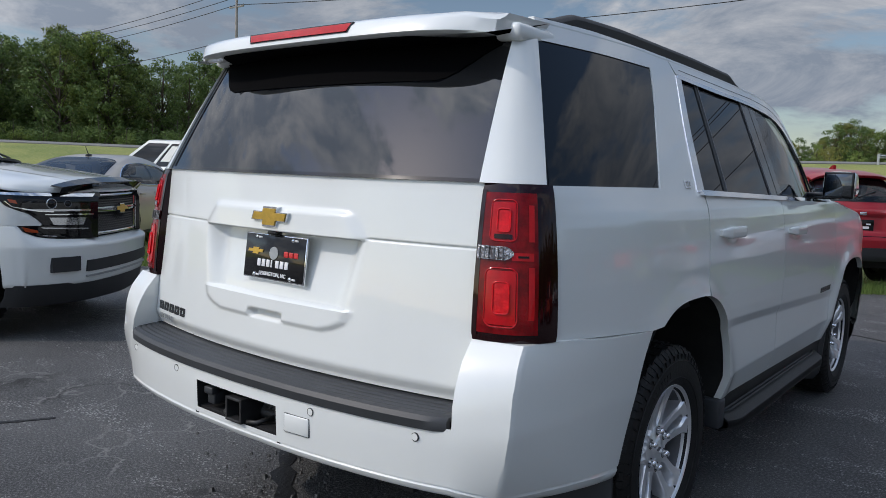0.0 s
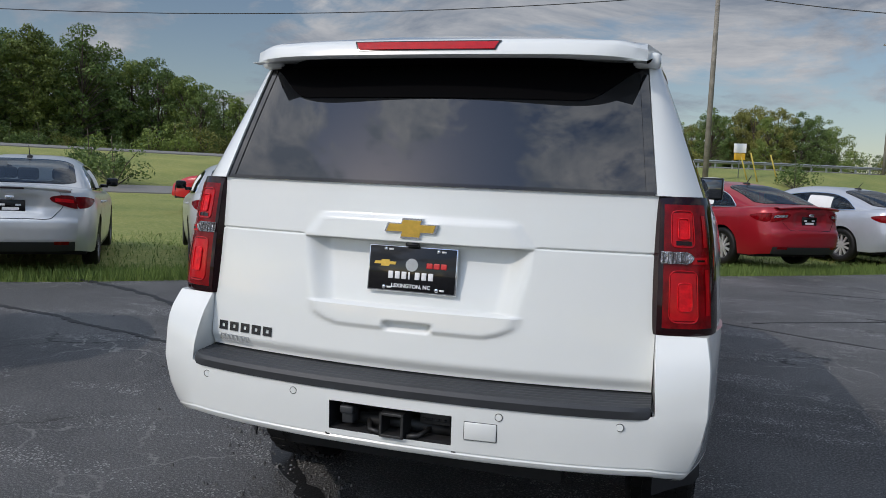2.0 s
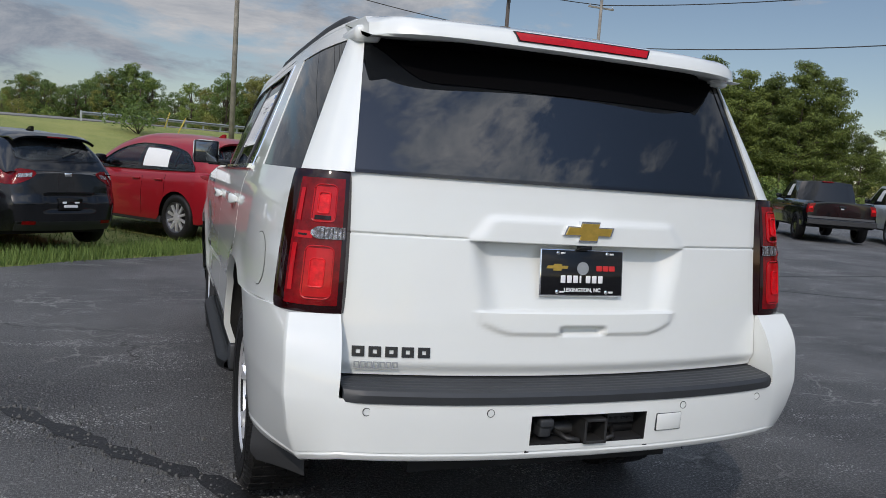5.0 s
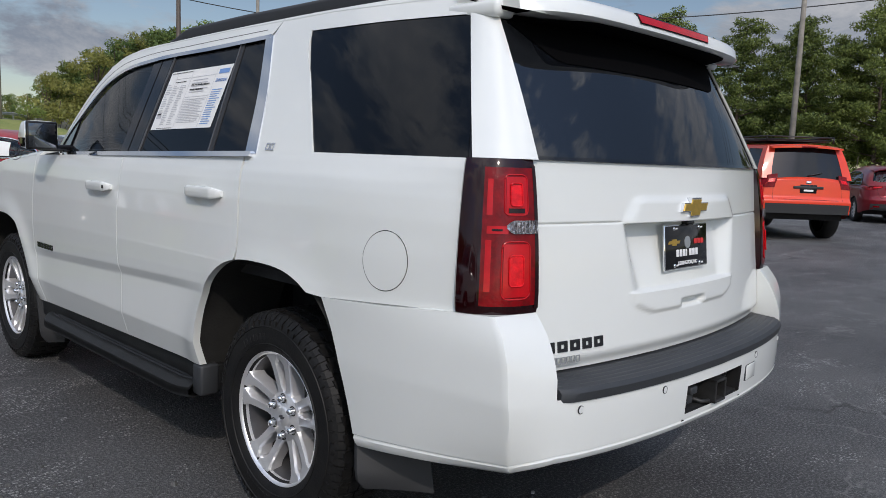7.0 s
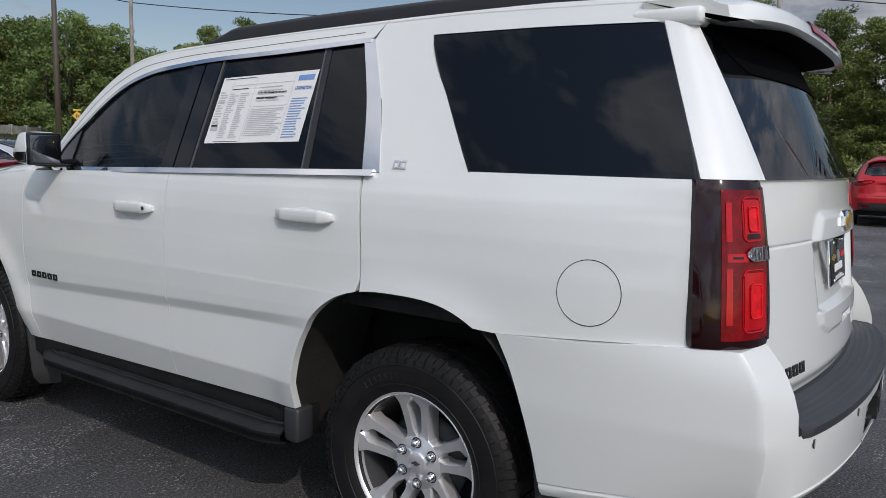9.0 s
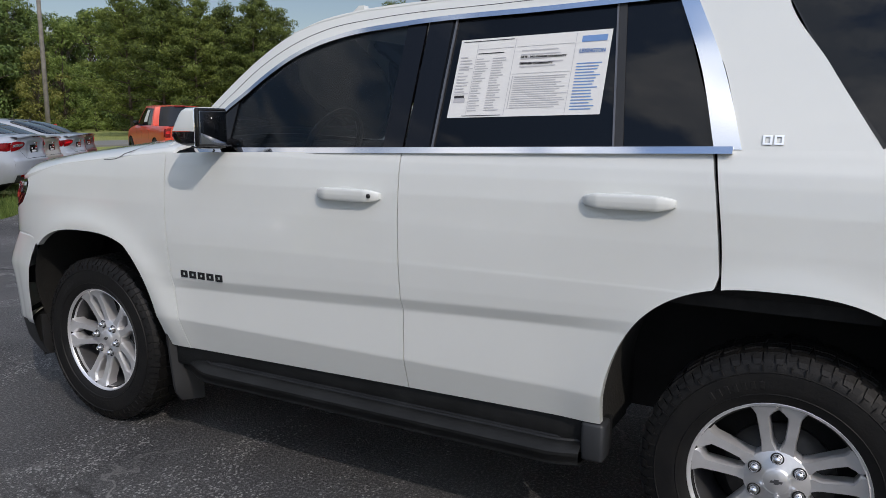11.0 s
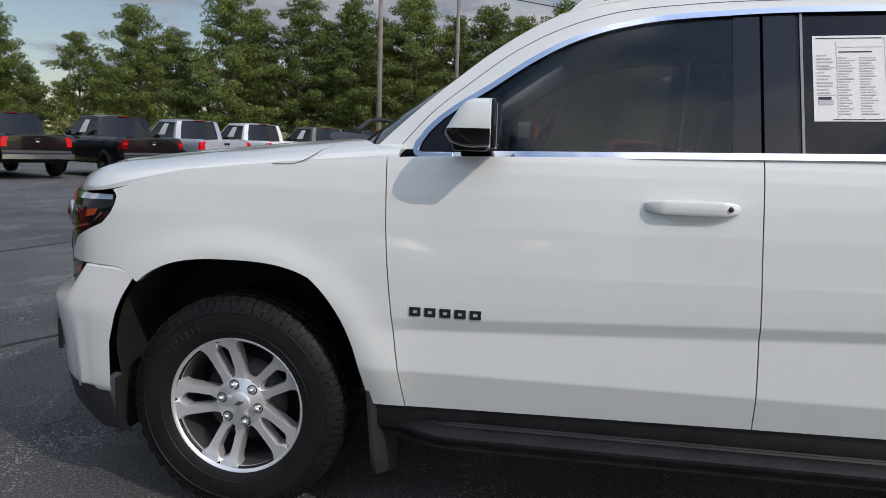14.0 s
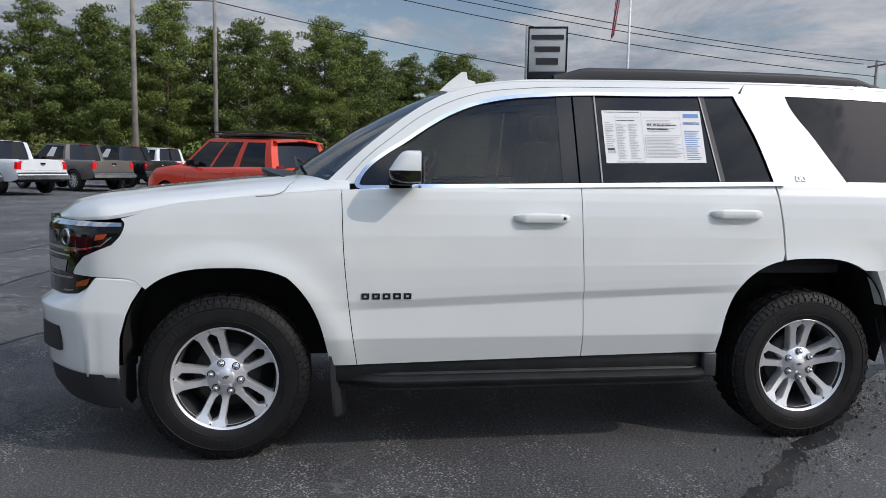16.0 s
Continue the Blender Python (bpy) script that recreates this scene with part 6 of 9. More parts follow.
    def glass_word(text, size, a0, a1, b, mat):
        d, w = lettering(text, size, 0.0003, 0.0006)
        ln = (a1 - a0) * (yp0 - yp1)
        k = ln / w
        vv = []
        for p in d[0]:
            y, z = yp0 - a0 * (yp0 - yp1) - p[0] * k, zp0 + b * (zp1 - zp0) + p[2]
            vv.append((-(float(glass_x(y, z)) + 0.0045), y, z))
        part("lettering", (vv, d[1]), mat, st, smooth=False)

    glass_word("LEXINGTON", 0.017, 0.815, 0.975, 0.775, BLUEINK)
    glass_word("DEALER WARRANTY", 0.008, 0.44, 0.66, 0.66, BLACKINK)
    glass_word("AS IS - NO DEALER WARRANTY", 0.008, 0.44, 0.74, 0.74, BLACKINK)

    # wheels
    for yc in (RW, FW):
        for s in (-1, 1):
            build_wheel(car, s, yc)


def gate_y(x, z):
    return 0.108 + 0.085 * (np.asarray(x) / 0.76) ** 2 + 0.060 * (np.asarray(z) - 0.8) / 0.59


def build_wheel(car, s, yc):
    m = pose(s * 0.82, yc, HUB) @ (Matrix.Identity(4) if s > 0 else pose(0, 0, 0, 0, 0, 180))
    turn_ = pose(0, 0, 0, 2 if yc < 2 else 18)
    m = m @ turn_
    R = TYRE_R
    w = part("wheel", moved(lathe([(0.05, 0.02), (0.10, 0.0), (0.15, -0.045), (0.205, -0.075), (0.228, -0.10), (0.228, -0.11)], 40), m), WHEELBACK, car, "five-spoke machined alloy wheel with an all-terrain tyre")
    prof = [(0.228, -0.115), (0.26, -0.125), (0.31, -0.138), (0.355, -0.132), (0.380, -0.112), (0.390, -0.085), (0.3925, -0.04), (0.3925, 0.04), (0.390, 0.085), (0.3815, 0.110), (0.362, 0.127), (0.335, 0.1345), (0.325, 0.1335), (0.300, 0.137), (0.265, 0.130), (0.246, 0.118), (0.238, 0.112), (0.230, 0.10)]
    part("tyre", moved(lathe(prof, 72), m), RUBBER, w)
    # tread blocks and shoulder lugs
    blocks = []
    for k in range(80):
        a = 2 * math.pi * k / 80
        rot = pose(0, 0, 0, math.degrees(a))
        sk = 0.012 if k % 2 else -0.012
        for x0, x1, dr, tw in ((-0.106, -0.070, -0.0045, 0.0142), (-0.063, -0.024, -0.001, 0.0140), (-0.019, 0.019, 0.0, 0.0138), (0.024, 0.063, -0.001, 0.0140), (0.070, 0.106, -0.0045, 0.0144)):
            b = block(x0 + sk * 0.3, x1 + sk * 0.3, -tw, tw, R - 0.016 + dr, R + dr)
            blocks.append(moved(b, rot @ pose(0, 0, 0, 0, 0, 6 if k % 2 else -6)))
        z2, z3 = (R - 0.022, R - 0.040) if k % 2 else (R - 0.020, R - 0.033)
        lug = [(0.104, -0.0138, R - 0.0055), (0.104, 0.0138, R - 0.0055), (0.1215, 0.0125, z2), (0.1295, 0.0085, z3), (0.1295, -0.0085, z3), (0.1215, -0.0125, z2)]
        inn = [(p[0] - 0.012, p[1], p[2] - 0.004) for p in lug]
        lv = lug + inn
        lf = [(0, 1, 2, 5), (5, 2, 3, 4), (0, 5, 11, 6), (5, 4, 10, 11), (1, 7, 8, 2), (2, 8, 9, 3), (4, 3, 9, 10), (0, 6, 7, 1)]
        blocks.append(moved((lv, lf), rot))
    part("tread", moved(joined(*blocks), m), RUBBER, w, smooth=False)
    # raised ribs and plain marks moulded on the sidewall
    ribs = [lathe([(0.3385, 0.1335), (0.3405, 0.1365), (0.3425, 0.1335)], 72), lathe([(0.276, 0.1325), (0.278, 0.1352), (0.280, 0.1325)], 72)]
    for k in range(60):
        ribs.append(moved(block(0.125, 0.1345, -0.0014, 0.0014, 0.346, 0.364), pose(0, 0, 0, 6 * k + 1)))
    for k in (0, 1, 2, 3, 4, 5, 6, 30, 31, 32, 33, 34, 35, 36):
        ribs.append(moved(block(0.131, 0.1372, -0.006, 0.006, 0.292, 0.316, 0.001, 1), pose(0, 0, 0, 4.6 * k + 8)))
    part("sidewall_ribs", moved(joined(*ribs), m), RUBBER, w, smooth=False)
    # rim ring, and barrel in the shaded copy of the alloy
    part("rim", fix(moved(lathe([(0.239, 0.060), (0.243, 0.110), (0.2475, 0.1150), (0.2490, 0.1180), (0.2465, 0.1198), (0.2400, 0.1165), (0.2335, 0.104), (0.232, 0.085), (0.238, 0.085), (0.239, 0.060)], 72), m)), ALLOY, w)
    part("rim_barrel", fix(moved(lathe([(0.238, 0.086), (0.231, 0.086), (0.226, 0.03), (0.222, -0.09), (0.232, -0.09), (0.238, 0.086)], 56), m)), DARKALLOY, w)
    part("brake_disc", moved(lathe([(0.06, 0.02), (0.155, 0.02), (0.155, 0.0), (0.06, 0.0)], 36), m), STEEL, w)
    # five forked spokes: each a pair of bars from hub to rim, joined at both ends
    spokes = []
    for k in range(5):
        rot = pose(0, 0, 0, 72 * k)
        for q in (-1, 1):
            rows = []
            for x, y, z, hw in ((0.050, 0.022, 0.035, 0.0245), (0.050, 0.0235, 0.085, 0.0240), (0.051, 0.0262, 0.100, 0.0200), (0.053, 0.0312, 0.114, 0.0160), (0.062, 0.0385, 0.165, 0.0170), (0.071, 0.0425, 0.198, 0.0185), (0.075, 0.0410, 0.212, 0.0290), (0.079, 0.0400, 0.222, 0.0405), (0.083, 0.0400, 0.2385, 0.0410), (0.086, 0.0400, 0.2430, 0.0410)):
                y = y * q
                rows.append([(x + 0.018, y - hw, z), (x + 0.028, y - hw * 0.80, z), (x + 0.028, y + hw * 0.80, z), (x + 0.018, y + hw, z), (x - 0.03, y + hw * 0.9, z), (x - 0.03, y - hw * 0.9, z), (x + 0.018, y - hw, z)])
            spokes.append(moved(sheet(rows), rot))
    part("spokes", fix(moved(joined(*spokes), m)), ALLOY, w)
    hubp = lathe([(0.0, 0.090), (0.034, 0.090), (0.038, 0.086), (0.042, 0.0815), (0.088, 0.0795), (0.094, 0.074), (0.094, 0.03)], 36)
    part("hub", moved(hubp, m), ALLOY, w)
    for k in range(6):
        a = radians(60 * k + 30)
        part("lug_nut", moved(lathe([(0.0, 0.106), (0.009, 0.105), (0.0125, 0.098), (0.013, 0.082)], 12), m @ pose(0, 0.070 * math.cos(a), 0.070 * math.sin(a))), CHROME, w)
        part("lug_pocket", moved(lathe([(0.0145, 0.0835), (0.019, 0.0838)], 16), m @ pose(0, 0.070 * math.cos(a), 0.070 * math.sin(a))), STEEL, w)
    part("hub_emblem", fix(moved(prism([(-0.018, -0.003), (-0.015, 0.004), (-0.007, 0.004), (-0.006, 0.008), (0.007, 0.008), (0.006, 0.004), (0.018, 0.004), (0.015, -0.003), (0.007, -0.003), (0.006, -0.007), (-0.007, -0.007), (-0.006, -0.003)], 0.089, 0.0915, "x"), m)), DARKALLOY, w)


WHEELBACK = material("wheel_inner_dark", (0.022, 0.022, 0.023), 0.7, vary=0.4, scale=14)
material_brake = material("brake_lens", (0.52, 0.005, 0.010), 0.14, coat=0.12, vary=0.2, scale=30, spec=0.3)
material_badge = material("dark_chrome", (0.07, 0.073, 0.078), 0.22, metal=0.8)

suv = thing("large_suv", pose(0, 0, -DROP), "white full-size SUV parked on the asphalt lot", "car")
build_suv(suv)

# ---- other vehicles ----
CARGLASS = glass_material("car_window_glass", (0.012, 0.016, 0.018), 0.80, 0.02, 1.6)
FARGLASS = glass_material("distant_window_glass", (0.008, 0.009, 0.011), 0.0, 0.02, 1.55)
PAINTS = {}


def paint(name, color, metal=0.0, rough=0.3, coat=0.55):
    if name not in PAINTS:
        PAINTS[name] = material(name, color, rough, metal, coat=coat, vary=0.06, scale=4, spec=0.35)
    return PAINTS[name]


SPECS = {
    "sedan": dict(L=4.55, W=1.82, rear=0.98, base=2.66, R=0.325, sill=0.24,
                  deck=[(0, 0.985), (0.05, 1.035), (0.40, 1.04), (0.9, 1.005), (2.2, 0.955), (3.2, 0.94), (3.7, 0.90), (4.25, 0.78), (4.55, 0.62)],
                  back=[(0.22, 0.12), (0.34, 0.05), (0.42, 0.012), (0.56, 0.0), (0.64, 0.006), (0.69, 0.045), (0.80, 0.075), (0.96, 0.055), (1.03, 0.05), (1.06, 0.07)],
                  cab=(0.42, 1.02, 1.32, 1.43, 2.45, 1.45, 3.42, 0.955), tumble=0.78, pillars=(0.02, 0.30, 0.58, 0.985), lamps=(0.80, 0.955, 0.40), plate=0.825,
                  top=[(0.26, 1.02), (0.42, 1.085), (0.62, 1.17), (0.90, 1.285), (1.20, 1.378), (1.60, 1.44), (2.05, 1.465), (2.45, 1.452), (2.80, 1.385), (3.20, 1.20), (3.62, 0.93)],
                  wide=[(0.26, 0.74), (0.6, 0.795), (1.2, 0.825), (2.2, 0.83), (3.0, 0.80), (3.62, 0.70)], drawn=0.62,
                  light=[(0.78, 0.02), (0.98, 0.16), (1.30, 0.285), (1.75, 0.345), (2.2, 0.345), (2.6, 0.29), (2.95, 0.15), (3.22, 0.02)], posts=(1.20, 2.02), screen=(0.46, 1.30, 0.66, 0.535), bowed=0.10),
    "hatch": dict(L=3.95, W=1.67, rear=0.68, base=2.45, R=0.30, sill=0.22,
                  deck=[(0, 0.93), (0.1, 1.0), (0.9, 0.98), (2.4, 0.93), (3.0, 0.92), (3.55, 0.80), (3.95, 0.62)],
                  back=[(0.25, 0.10), (0.36, 0.02), (0.60, 0.0), (0.70, 0.05), (0.95, 0.09), (1.05, 0.11)],
                  cab=(0.12, 0.99, 0.42, 1.44, 2.0, 1.50, 2.85, 0.94), tumble=0.80, pillars=(0.04, 0.36, 0.62, 0.985), lamps=(0.82, 1.00, 0.34), plate=0.60,
                  top=[(0.10, 0.96), (0.17, 1.08), (0.27, 1.22), (0.38, 1.34), (0.52, 1.435), (0.90, 1.49), (1.45, 1.515), (1.95, 1.49), (2.25, 1.40), (2.6, 1.22), (3.02, 0.93)],
                  wide=[(0.10, 0.68), (0.35, 0.73), (0.9, 0.76), (1.8, 0.765), (2.5, 0.735), (3.02, 0.64)], drawn=0.44,
                  light=[(0.50, 0.10), (0.70, 0.24), (1.0, 0.33), (1.5, 0.385), (1.9, 0.37), (2.2, 0.28), (2.5, 0.12), (2.66, 0.02)], posts=(0.86, 1.62), screen=(0.20, 0.46, 0.56, 0.50), bowed=0.13),
    "crossover": dict(L=4.45, W=1.81, rear=0.86, base=2.67, R=0.35, sill=0.28,
                      deck=[(0, 1.0), (0.1, 1.07), (1.0, 1.05), (2.7, 1.02), (3.4, 1.02), (4.0, 0.90), (4.45, 0.70)],
                      back=[(0.28, 0.12), (0.42, 0.02), (0.66, 0.0), (0.76, 0.05), (1.0, 0.08), (1.1, 0.12)],
                      cab=(0.14, 1.06, 0.50, 1.60, 2.3, 1.65, 3.25, 1.03), tumble=0.79, pillars=(0.05, 0.34, 0.61, 0.985), lamps=(0.93, 1.05, 0.40), plate=0.86,
                      top=[(0.10, 1.03), (0.18, 1.16), (0.30, 1.32), (0.42, 1.46), (0.56, 1.565), (1.0, 1.625), (1.7, 1.65), (2.2, 1.63), (2.6, 1.52), (3.0, 1.28), (3.38, 1.02)],
                      wide=[(0.10, 0.74), (0.35, 0.79), (0.9, 0.825), (2.0, 0.83), (2.9, 0.80), (3.38, 0.70)], drawn=0.42,
                      light=[(0.55, 0.05), (0.80, 0.26), (1.1, 0.345), (1.7, 0.40), (2.1, 0.40), (2.5, 0.30), (2.8, 0.14), (3.02, 0.02)], posts=(1.02, 1.86), screen=(0.20, 0.48, 0.62, 0.54), bowed=0.13),
    "suv": dict(L=4.85, W=1.92, rear=0.98, base=2.79, R=0.39, sill=0.42,
                deck=[(0, 1.12), (0.08, 1.20), (1.0, 1.19), (2.7, 1.16), (3.6, 1.18), (4.3, 1.10), (4.85, 0.85)],
                back=[(0.40, 0.14), (0.50, 0.02), (0.75, 0.0), (0.82, 0.06), (1.1, 0.07), (1.2, 0.10)],
                cab=(0.12, 1.18, 0.32, 1.76, 2.4, 1.80, 3.30, 1.17), tumble=0.82, pillars=(0.05, 0.36, 0.63, 0.985), lamps=(0.98, 1.22, 0.22), plate=0.98),
    "pickup": dict(L=5.45, W=1.93, rear=1.15, base=3.26, R=0.40, sill=0.44,
                   deck=[(0, 1.13), (0.05, 1.17), (1.68, 1.17), (1.75, 1.19), (3.2, 1.17), (3.95, 1.18), (4.9, 1.08), (5.45, 0.86)],
                   back=[(0.42, 0.05), (0.50, 0.0), (0.66, 0.0), (0.69, 0.09), (1.1, 0.09), (1.2, 0.10)],
                   cab=(1.74, 1.18, 1.86, 1.74, 3.0, 1.78, 3.85, 1.17), tumble=0.84, pillars=(0.03, 0.30, 0.62, 0.985), lamps=(0.84, 1.10, 0.16), plate=0.56, bed=(0.12, 1.66, 0.78)),
}


def build_canopy(S, kind, car, body, glass, sticker, dy_, dz_):
    """Roof, pillars and windows of a car: sections along its length, rounded over the roof."""
    ty, tz = spline(S["top"], 90).T
    wy, wx = spline(S["wide"], 60).T
    y0, y1, bowed = S["top"][0][0], S["top"][-1][0], S["bowed"]
    theta = np.linspace(0, math.pi / 2, 60)

    def section(y):
        low = float(np.interp(y, dy_, dz_)) - 0.035
        high = max(float(np.interp(y, ty, tz)) - low, 0.02)
        z = high * np.sin(theta) ** 0.80
        x = float(np.interp(y, wy, wx)) * (1 - 0.19 * (z / 0.52) ** 1.5) * np.cos(theta) ** 0.40
        return x, low + z

    def bend(y, x):
        """The ends are bowed in plan."""
        w = float(np.interp(y, wy, wx))
        k = 1 - min(1.0, abs(x) / w) ** 2
        return y - bowed * k * float(1 - smooth01(y0, y0 + 1.0, y)) + 0.20 * k * float(smooth01(y1 - 1.3, y1, y))

    def on_side(s, y, z, off):
        xs, zs = section(y)
        x = float(np.interp(z, zs, xs))
        return (s * (x + off), bend(y, x), z)

    def on_top(y, x, off):
        xs, zs = section(y)
        z = float(np.interp(abs(x), xs[::-1], zs[::-1]))
        return (x, bend(y, x) - off * 0.6, z + off * 0.8)

    ly, lh = spline(S["light"], 60).T
    r0, r1, w0, w1 = S["screen"]
    f1 = y1 - 0.10
    f0 = f1 - (0.80 if kind != "hatch" else 0.66)

    def pane_edge(y):
        low = float(np.interp(y, dy_, dz_)) + 0.012
        return low, low + float(np.interp(y, ly, lh))

    def rear_half(y):
        """Half the rear window's width; its corners are rounded."""
        t = (y - r0) / (r1 - r0)
        return w0 + (w1 - w0) * t - 0.13 * max(0.0, 1 - t / 0.16) ** 2 - 0.05 * max(0.0, (t - 0.88) / 0.12) ** 2

    def front_half(y):
        return 0.52 + 0.12 * (y - f0)

    def glazed(y, x, z):
        """Whether a point of the shell lies well inside a window."""
        m_ = 0.022
        a, b = pane_edge(y)
        if ly[0] + m_ < y < ly[-1] - m_ and a + m_ < z < b - m_:
            return True
        if r0 + m_ < y < r1 - m_ and abs(x) < rear_half(y) - m_:
            return True
        return f0 + m_ < y < f1 - m_ and abs(x) < front_half(y) - m_

    stations = np.unique(np.r_[np.linspace(y0, y0 + 0.6, 34), np.linspace(y0 + 0.6, y1, 80)])
    pick = list(range(0, 59, 2)) + [59]
    cols, flat = [], []
    for y in stations:
        xs, zs = section(y)
        half_ = [(xs[q], bend(y, xs[q]), zs[q]) for q in pick]
        half_[-1] = (0.0, bend(y, 0.0), zs[-1])
        row = [(-a, b, c) for a, b, c in half_] + half_[-2::-1]
        cols.append(row)
        flat += [(y, p[0], p[2]) for p in row]
    rv, rf = facing(sheet(cols), (0, 0, 1))
    rf = [q for q in rf if not glazed(*[sum(flat[i][k] for i in q) / len(q) for k in range(3)])]
    part("roof", (rv, rf), body, car)

    def frame_strip(points_in, points_out):
        return sheet([[a, b] for a, b in zip(points_in, points_out)])

    # seats, shelf and dashboard seen through the glass
    seat_z = float(np.interp(1.5, dy_, dz_))
    for y, xx in ((S["posts"][0] + 0.02, (-0.42, 0.0, 0.42)), (S["posts"][1] - 0.02, (-0.38, 0.38))):
        for x in xx:
            st = part("seat", block(x - 0.23, x + 0.23, y, y + 0.16, seat_z - 0.5, seat_z + 0.12, 0.05), SEAT, car)
            part("headrest", block(x - 0.13, x + 0.13, y + 0.01, y + 0.11, seat_z + 0.14, seat_z + 0.30, 0.04), SEAT, st)
    part("parcel_shelf", block(-0.66, 0.66, r0 + 0.12, S["posts"][0] + 0.05, seat_z - 0.06, seat_z - 0.03, 0.01), SEAT, car)
    part("dashboard", block(-0.66, 0.66, f1 - 0.62, f1 - 0.1, seat_z - 0.25, seat_z - 0.01, 0.04), SEAT, car)
    # side windows, their trim and posts

    for s in (-1, 1):
        grid = []
        for y in np.linspace(ly[0], ly[-1], 36):
            a, b = pane_edge(y)
            grid.append([on_side(s, y, z, 0.004) for z in np.linspace(a, b, 8)])
        part("side_glass", facing(sheet(grid), (s, 0, 0.2)), glass, car)
        band = []
        for y in np.linspace(ly[0], ly[-1], 60):
            a, b = pane_edge(y)
            w_ = min(0.045, (b - a) * 0.5)
            band.append((y, a, b, w_))
        part("window_band", joined(frame_strip([on_side(s, y, a, 0.002) for y, a, b, w_ in band], [on_side(s, y, a + w_, 0.002) for y, a, b, w_ in band]), frame_strip([on_side(s, y, b, 0.002) for y, a, b, w_ in band], [on_side(s, y, b - w_, 0.002) for y, a, b, w_ in band])), GLOSSBLACK, car, smooth=False)
        ring = [on_side(s, y, pane_edge(y)[0], 0.006) for y in np.linspace(ly[0], ly[-1], 24)] + [on_side(s, y, pane_edge(y)[1], 0.006) for y in np.linspace(ly[-1], ly[0], 36)]
        part("window_trim", fix(tube(ring + ring[:1], 0.009, 6)), CHROME if kind == "sedan" else GLOSSBLACK, car)
        for yp, wp in zip(S["posts"], (0.020, 0.045)):
            g = []
            for d in (-1, 1):
                a, b = pane_edge(yp)
                g.append([on_side(s, yp + d * wp - 0.10 * (z - a) * (1 if wp < 0.03 else 0.3), z, 0.0065) for z in np.linspace(a, b, 6)])
            part("window_post", facing(sheet(g), (s, 0, 0.2)), GLOSSBLACK, car)
        if sticker:
            q0, q1 = S["posts"][0] + 0.12, S["posts"][1] - 0.10
            g = []
            for y in np.linspace(q0, q1, 5):
                a, b = pane_edge(y)
                g.append([on_side(s, y + 0.06 * k, a + (b - a) * k, 0.009) for k in np.linspace(0.12, 0.84, 5)])
            part("window_sheet", facing(sheet(g), (s, 0, 0.2)), PAPER, car, "white price sheet in the window")
    # rear window with rounded corners, windscreen
    ys_r = np.linspace(r0, r1, 22)
    part("rear_glass", facing(sheet([[on_top(y, a * rear_half(y), 0.006) for a in np.linspace(-1, 1, 25)] for y in ys_r]), (0, -1, 0.6)), glass, car)
    edges = []
    for s in (-1, 1):
        edges.append(frame_strip([on_top(y, s * (rear_half(y) + 0.015), 0.003) for y in ys_r], [on_top(y, s * (rear_half(y) - 0.055), 0.003) for y in ys_r]))
    for ya, yb_ in ((r0 - 0.012, r0 + 0.05), (r1 + 0.012, r1 - 0.05)):
        ww = rear_half(min(max(ya, r0), r1))
        edges.append(frame_strip([on_top(ya, a * ww, 0.003) for a in np.linspace(-1, 1, 25)], [on_top(yb_, a * ww, 0.003) for a in np.linspace(-1, 1, 25)]))
    part("rear_glass_edge", joined(*edges), GLOSSBLACK, car, smooth=False)
    ys_f = np.linspace(f0, f1, 14)
    part("windscreen", facing(sheet([[on_top(y, a * front_half(y), 0.006) for a in np.linspace(-1, 1, 15)] for y in ys_f]), (0, 1, 0.6)), glass, car)
    e = on_top(r1 + 0.06, 0.0, 0.0)
    if kind == "sedan":
        part("aerial", tube([(0, e[1] + 0.10, e[2] + 0.015), (0, e[1] - 0.02, e[2] + 0.17)], [0.008, 0.004], 6), BLACKPLASTIC, car)
        part("aerial_foot", fix(block(-0.03, 0.03, e[1] + 0.02, e[1] + 0.16, e[2] - 0.03, e[2] + 0.045, 0.02)), BLACKPLASTIC, car)
        lip = []
        for a in np.linspace(-0.82, 0.82, 31):
            x, yb_ = a * 0.79, 0.052 - 0.14 * (0.5 * (1 - a * a) + 0.5 * (1 - abs(a) ** 8))
            zc = 1.012 + 0.048 * (1 - a * a)
            lip.append([(x, yb_ + 0.012, zc - 0.022), (x, yb_ - 0.014, zc), (x, yb_ - 0.012, zc + 0.014), (x, yb_ + 0.03, zc + 0.024), (x, yb_ + 0.12, zc + 0.016)])
        part("boot_spoiler", fix(sheet(lip, inward=np.array((0, 0.006, -0.004)))), body, car)
        part("brake_lamp", block(-0.15, 0.15, -0.109, -0.090, 1.034, 1.052, 0.004), DARK_LENS, car, "dark red high brake lamp")
    else:
        lip = []
        for a in np.linspace(-1, 1, 25):
            x = a * w1 * 1.06
            q = on_top(r1, x, 0.0)
            h = on_top(r1 + 0.22, x, 0.0)
            lip.append([(x, q[1] - 0.13, q[2] + 0.006), (x, q[1] - 0.15, q[2] + 0.026), (x, q[1] - 0.05, q[2] + 0.062), (x, h[1], h[2] + 0.006), (x, h[1] + 0.02, h[2] - 0.02)])
        part("roof_spoiler", fix(sheet(lip, inward=np.array((0, 0.01, -0.014)))), body, car)
        q = on_top(r1, 0.0, 0.0)
        part("brake_lamp", block(-0.13, 0.13, q[1] - 0.157, q[1] - 0.14, q[2] + 0.008, q[2] + 0.024, 0.003), RED_LENS, car)
        q = on_top(r0 + 0.03, 0.0, 0.012)
